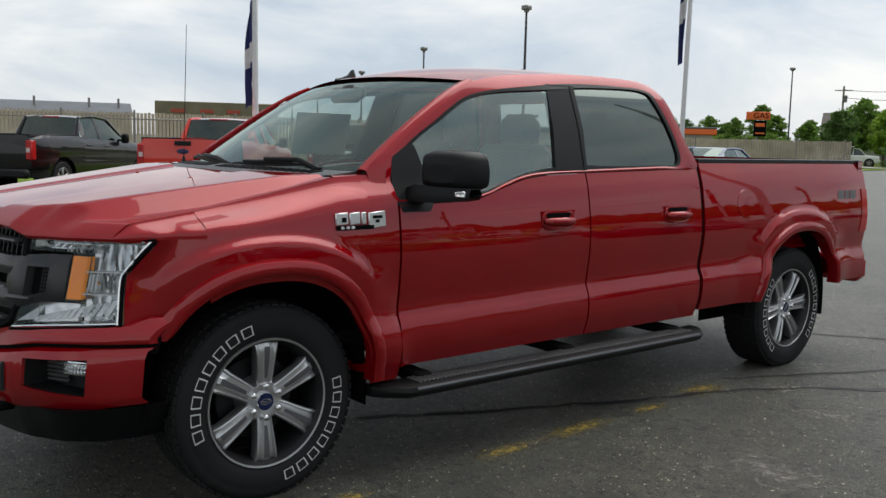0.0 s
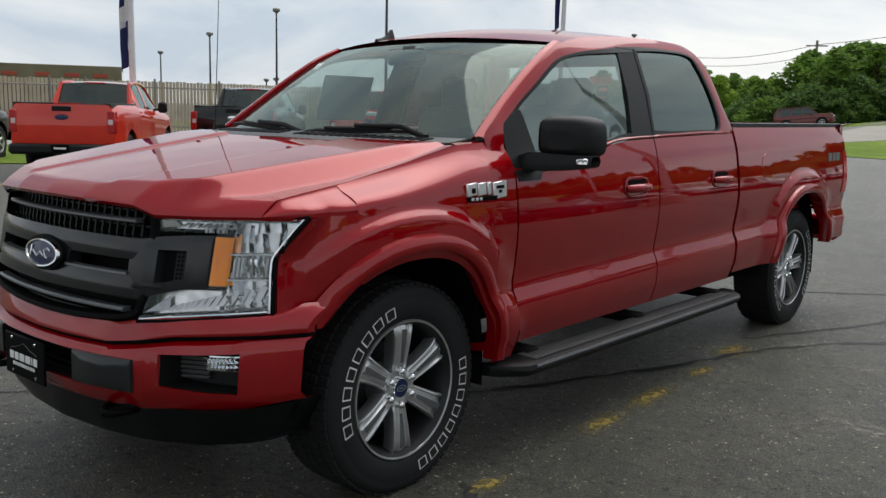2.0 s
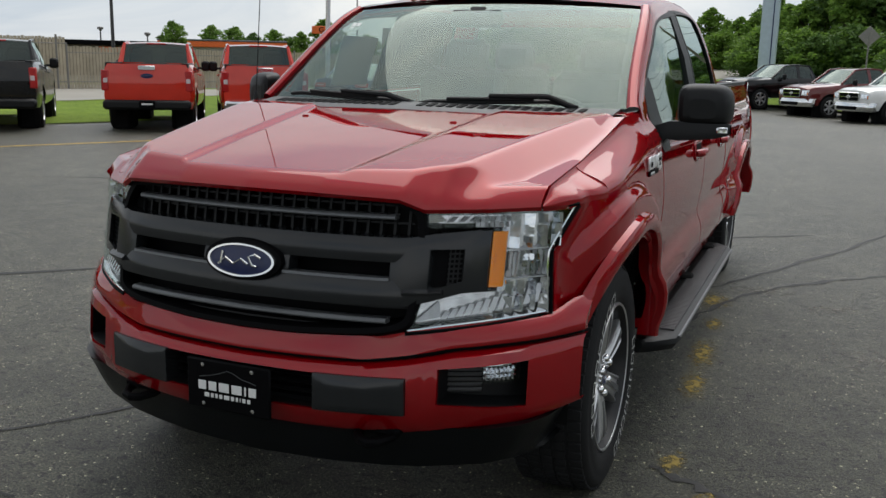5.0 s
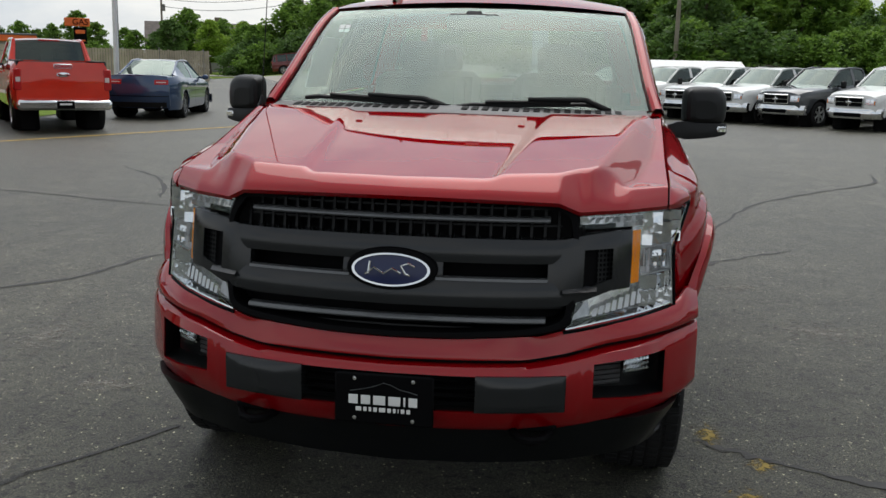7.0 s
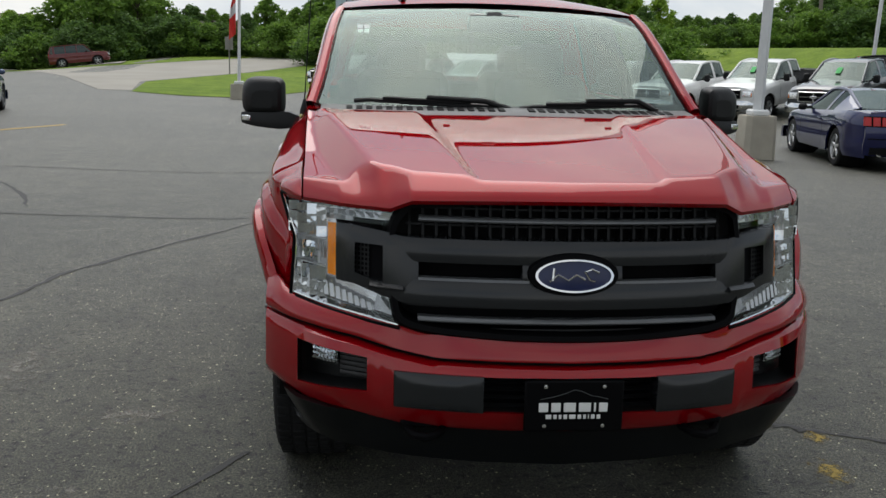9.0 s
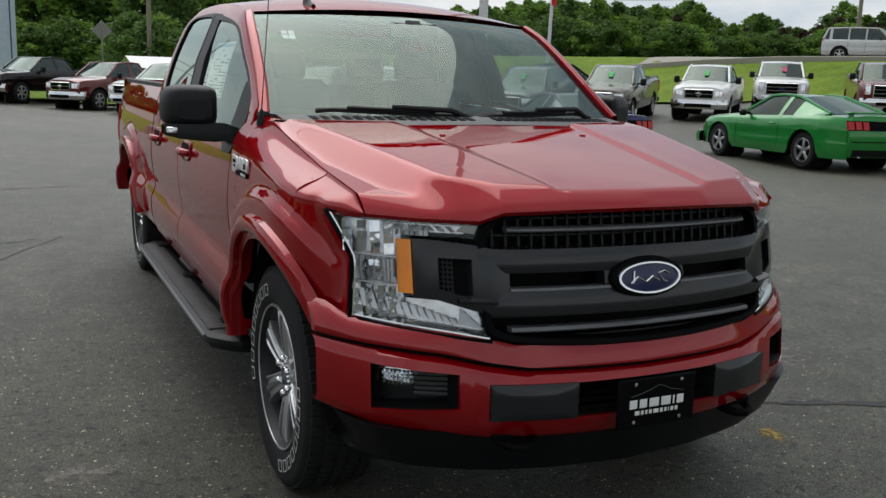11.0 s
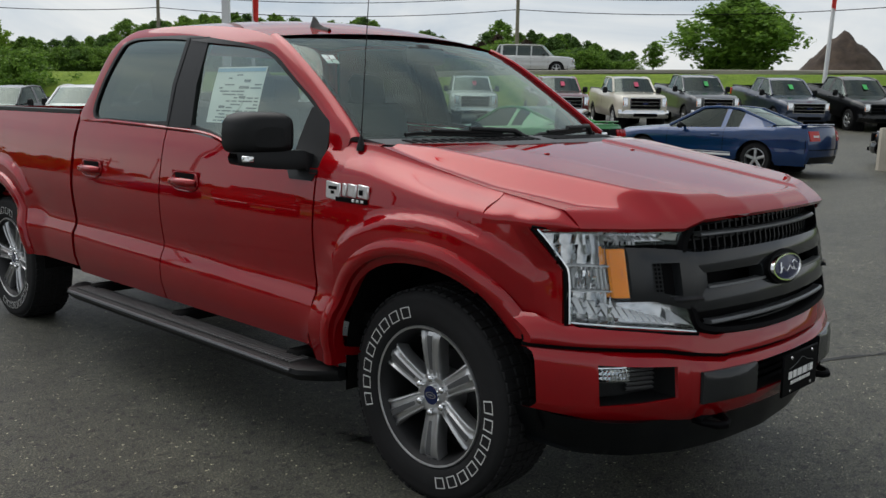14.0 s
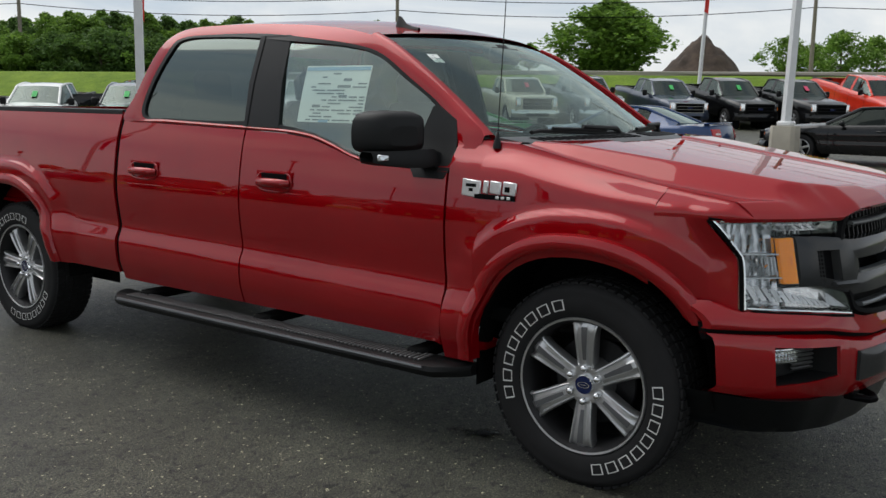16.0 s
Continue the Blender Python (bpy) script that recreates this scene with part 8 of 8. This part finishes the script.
part("roof", Mesh().grid([[(x, y, z) for y, z in ((-0.6, 2.75), (-0.6, 2.9), (4, 3.9), (8.6, 2.8), (8.6, 2.6))] for x in (-17.5, 9.2)]), M_ROOF, b2)
for x in (2.0, 6.0, 8.2):
    part("vent_pipe", Mesh().tube([(x, 2, 3.2), (x, 2, 4.2)], 0.09, 8), M_STEEL, b2)
b3 = thing("store", "low dark store with a red sign band", "building", at=pose(-57.5, 58.5, 0, 0, 0, math.degrees(math.atan2(8.1, 8.2))))
part("wall", Mesh().box((0, 3, 1.3), (12, 6, 2.6), 0.05), M_BRICKISH, b3)
part("roof", Mesh().box((0, 3, 2.75), (13.0, 7, 0.4), 0.05), M_SLOT, b3)
part("sign_bar", Mesh().box((2.5, -0.1, 2.2), (3.2, 0.2, 0.45), 0.05), M_ORANGE, b3)
hs_ = thing("house", "grey house with a brown shingle roof", "house", at=pose(-45, 104, 0, 0, 0, 25))
part("wall", Mesh().box((0, 0, 1.6), (12, 8, 3.2), 0.05), M_HOUSE, hs_)
part("roof", Mesh().grid([[(x, y, z) for y, z in ((-4.6, 2.9), (-4.6, 3.1), (0, 5.8), (4.6, 3.1), (4.6, 2.9))] for x in (-6.5, 6.5)]).add([(-6.5, -4.6, 3.1), (-6.5, 0, 5.8), (-6.5, 4.6, 3.1)], [(0, 1, 2)]).add([(6.5, -4.6, 3.1), (6.5, 0, 5.8), (6.5, 4.6, 3.1)], [(2, 1, 0)]), M_SHINGLE, hs_, smooth=20)
part("chimney", Mesh().box((2, 0.5, 5.6), (0.8, 0.8, 1.8), 0.03), M_BRICKISH, hs_)
for x in (-3.5, 0, 3.5):
    part("window", Mesh().box((x, -4.02, 1.8), (1.4, 0.08, 1.2), 0.02), M_SLOT, hs_)
copy_thing(hs_, pose(-21.5, 108, 0, 0, 0, 10))
sh = thing("shed", "long low shed with a pale roof", "building", at=pose(6.5, 49, ground_z(6.5, 49) - 0.3, 0, 0, 6))
part("wall", Mesh().box((0, 0, 0.8), (4.6, 3.0, 1.6), 0.03), M_HOUSE, sh)
part("roof", Mesh().grid([[(x, y, z) for y, z in ((-1.9, 1.5), (0, 2.1), (1.9, 1.5))] for x in (-2.6, 2.6)]), M_WHITE, sh)
# soil heap
rows = []
for j in range(26):
    r = []
    for i in range(44):
        u, v = -1 + 2 * i / 43, -1 + 2 * j / 25
        d = math.hypot(u * 1.0, v)
        h = max(0, 1 - d) ** 0.85 * 5.4 * (1 + 0.12 * u)
        h += 0.35 * noise.noise(Vector((u * 5, v * 5, 0))) * (d < 1) + 0.18 * noise.noise(Vector((u * 16, v * 16, 3))) * (d < 1)
        r.append((99 + u * 1.7 + v * 4.5, 37.5 - u * 4.7 + v * 1.9, 4.2 + max(h, -0.2)))
    rows.append(r)
tagged(part("soil_mound", Mesh().grid(rows), M_SOIL), "heap of dark brown soil", "soil mound")


# ---- trees ----
def leaf_clump(m, c, r, n, size, rg):
    for _ in range(n):
        d = Vector((rg.gauss(0, 1), rg.gauss(0, 1), rg.gauss(0, 1))).normalized() * r * rg.random() ** 0.4
        p = Vector(c) + Vector((d.x, d.y, d.z * 0.75))
        a = Vector((rg.gauss(0, 1), rg.gauss(0, 1), rg.gauss(0, 0.6))).normalized()
        b = a.cross(Vector((rg.gauss(0, 1), rg.gauss(0, 1), rg.gauss(0, 1)))).normalized()
        s = size * rg.uniform(0.6, 1.3)
        k = len(m.v)
        m.v += [tuple(p - a * s), tuple(p + b * s * 0.55), tuple(p + a * s), tuple(p - b * s * 0.55)]
        m.f.append((k, k + 1, k + 2, k + 3))


def tree_meshes(h, spread, seed, leaf, low=0.25, clumps=150, per=26):
    rg = random.Random(seed)
    wood = Mesh()
    wood.tube([(0, 0, -0.3), (0.05 * h * rg.uniform(-1, 1), 0.03 * h * rg.uniform(-1, 1), h * 0.4), (0.04 * h * rg.uniform(-1, 1), 0, h * 0.85)], [h * 0.028, h * 0.018, h * 0.005], 8)
    crown = Mesh()
    centres = []
    for i in range(clumps):
        t = rg.random()
        z = h * (low + (1 - low) * t)
        prof = math.sin(math.pi * min(1, (t * 0.92 + 0.10))) ** 0.6
        lump = 0.75 + 0.35 * noise.noise(Vector((seed * 3.1 + i * 0.0, t * 3, 0)))
        a = rg.uniform(0, 6.283)
        lob = 1 + 0.28 * math.sin(a * 3 + seed) + 0.18 * math.sin(a * 5 + seed * 2 + t * 6)
        r = spread * prof * lump * lob * rg.random() ** 0.42
        centres.append((r * math.cos(a), r * math.sin(a), z))
    for c in centres:
        leaf_clump(crown, c, spread * rg.uniform(0.13, 0.26), per, h * 0.022 + 0.05, rg)
    for c in rg.sample(centres, 12):
        z0 = max(h * 0.2, c[2] - math.hypot(c[0], c[1]) * 0.9)
        wood.tube([(0, 0, min(z0, h * 0.7)), tuple(Vector(c) * 0.55 + Vector((0, 0, z0 * 0.45))), c], [h * 0.010, h * 0.006, h * 0.002], 5)
    return wood.data("trunk", M_BARK), crown.data("crown", leaf, 0)


KINDS = {"oak": tree_meshes(8, 3.0, 1, M_LEAF), "maple": tree_meshes(8, 2.6, 2, M_LEAF), "dark": tree_meshes(8, 2.7, 3, M_LEAF_DARK), "spruce": tree_meshes(8, 1.7, 4, M_LEAF_DARK, 0.08), "light": tree_meshes(8, 2.9, 5, M_LEAF_LIGHT), "bush": tree_meshes(3.0, 2.2, 6, M_LEAF, 0.02, 120, 30), "darkbush": tree_meshes(3.0, 2.3, 7, M_LEAF_DARK, 0.02, 120, 30), "red": tree_meshes(6, 2.3, 8, M_LEAF_RED, 0.1), "big": tree_meshes(9, 5.0, 9, M_LEAF, 0.03, 460, 34)}
LBL = {"oak": "broad green leafy tree beyond the lot", "maple": "green leafy tree with an uneven crown", "dark": "dark green leafy tree beyond the lot", "spruce": "narrow dark evergreen tree beyond the road", "light": "light green leafy tree beyond the lot", "bush": "dense green bush in front of trees", "darkbush": "dense dark green bush in front of trees", "red": "dark red-leaved tree beyond the road", "big": "large spreading green tree beyond the road"}


def tree(kind, x, y, s=1.0, turn_=0.0, sz=None):
    wood, crown = KINDS[kind]
    ob = thing("bush" if "bush" in kind else "tree", LBL[kind], "bush" if "bush" in kind else "tree", "trees round the lot")
    ob.matrix_basis = Matrix.Translation((x, y, ground_z(x, y))) @ Matrix.Rotation(turn_, 4, "Z") @ Matrix.Diagonal((s, s, sz or s, 1))
    part("trunk", wood, None, ob)
    part("crown", crown, None, ob)
    return ob


rg = random.Random(11)
def at_bearing(deg, d):
    a = radians(deg)
    return math.sin(a) * d, -2.5 + math.cos(a) * d


# height of the tree line at 90 m, by bearing
SKY_B = (-38, -33, -31, -30, -28.5, -27.5, -26.4, -25, -24.4, -22.8, -22, -20.5, -19.2, -18.5, -17.6, -14, -12, -9, -8, -7, -5.5, -4.9, -4, -2.5, 0, 5, 15, 16.5, 17.4, 18, 20, 22, 23.2, 25, 29, 32, 35, 39, 41.3, 43, 45.3, 47.5, 50, 52.5, 55, 57, 58.5, 60)
SKY_H = (4.2, 4.3, 3.9, 5.1, 4.9, 3.6, 4.7, 3.4, 5.9, 5.9, 5.2, 5.5, 4.5, 6.4, 7.3, 7.5, 6.2, 6.0, 5.3, 6.5, 6.6, 5.5, 6.5, 7.5, 8.5, 9.5, 10.5, 7.2, 8.0, 6.3, 6.0, 6.4, 6.3, 7.8, 8.2, 8.6, 8.6, 8.0, 6.3, 7.3, 6.6, 8.1, 7.1, 7.2, 6.0, 5.9, 4.3, 4.2)
BANDS = (  # bearing from, to, count, distance, spread of it, height factor, kinds
    (-37, -27, 9, 140, 12, 1.0, ("dark", "oak", "maple")),
    (-27, -19, 8, 100, 8, 1.0, ("light", "dark", "maple", "oak")),
    (-21, -14, 8, 92, 6, 1.0, ("oak", "maple", "oak", "dark")),
    (-16, -3, 13, 96, 6, 1.0, ("maple", "dark", "oak")),
    (-4, 6, 11, 84, 8, 1.0, ("oak", "dark", "maple")),
    (5, 19, 15, 74, 8, 1.0, ("dark", "oak", "maple", "light")),
    (18, 40, 34, 84, 8, 1.05, ("maple", "oak", "dark")),
    (38, 56, 44, 86, 9, 1.2, ("oak", "dark", "spruce", "maple", "red")),
)
for a0, a1, n, d, sp, hf, kinds in BANDS:
    for i in range(n):
        bear, dist = a0 + (a1 - a0) * (i + rg.uniform(0.2, 0.8)) / n, d + rg.uniform(-sp, sp)
        x, y = at_bearing(bear, dist)
        f = (1.5 + (lin(bear, SKY_B, SKY_H) - 1.5) * dist / 90 - ground_z(x, y)) / 8.5 * rg.uniform(0.92, 1.16) * hf
        tree(rg.choice(kinds), x, y, f * 1.15, rg.uniform(0, 6.28), f)
    for i in range(0 if a0 == -27 else int(n * 1.2)):
        bear, dist = a0 + (a1 - a0) * (i + rg.uniform(0.2, 0.8)) / (n * 1.2), d - sp - rg.uniform(0, 4)
        x, y = at_bearing(bear, dist)
        f = rg.uniform(0.8, 1.3) * (1.0 if a0 < 0 or a0 > 30 else 1.1)
        room = 1.5 + (lin(bear, SKY_B, SKY_H) - 1.5) * dist / 90 - ground_z(x, y)
        f = max(0.35, min(f, room / 3.4 * rg.uniform(0.65, 0.95)))
        tree(rg.choice(("bush", "darkbush")), x, y, f * 1.25, rg.uniform(0, 6.28), f)
x, y = at_bearing(61.9, 70)
tree("big", x, y, 1.0, 0.5, 0.60)
for b, d, f in ((57, 78, 0.27), (72.5, 74, 0.5), (74, 76, 0.42), (75.5, 72, 0.55), (77.5, 75, 0.5), (80, 75, 0.5)):
    x, y = at_bearing(b, d)
    tree("bush" if b > 70 else "oak", x, y, f * 2.2 if b > 70 else f * 1.5, b, f * 2.0 if b > 70 else f * 1.2)
tree("oak", *at_bearing(-38.5, 80), 0.55, 1.0, 0.55)
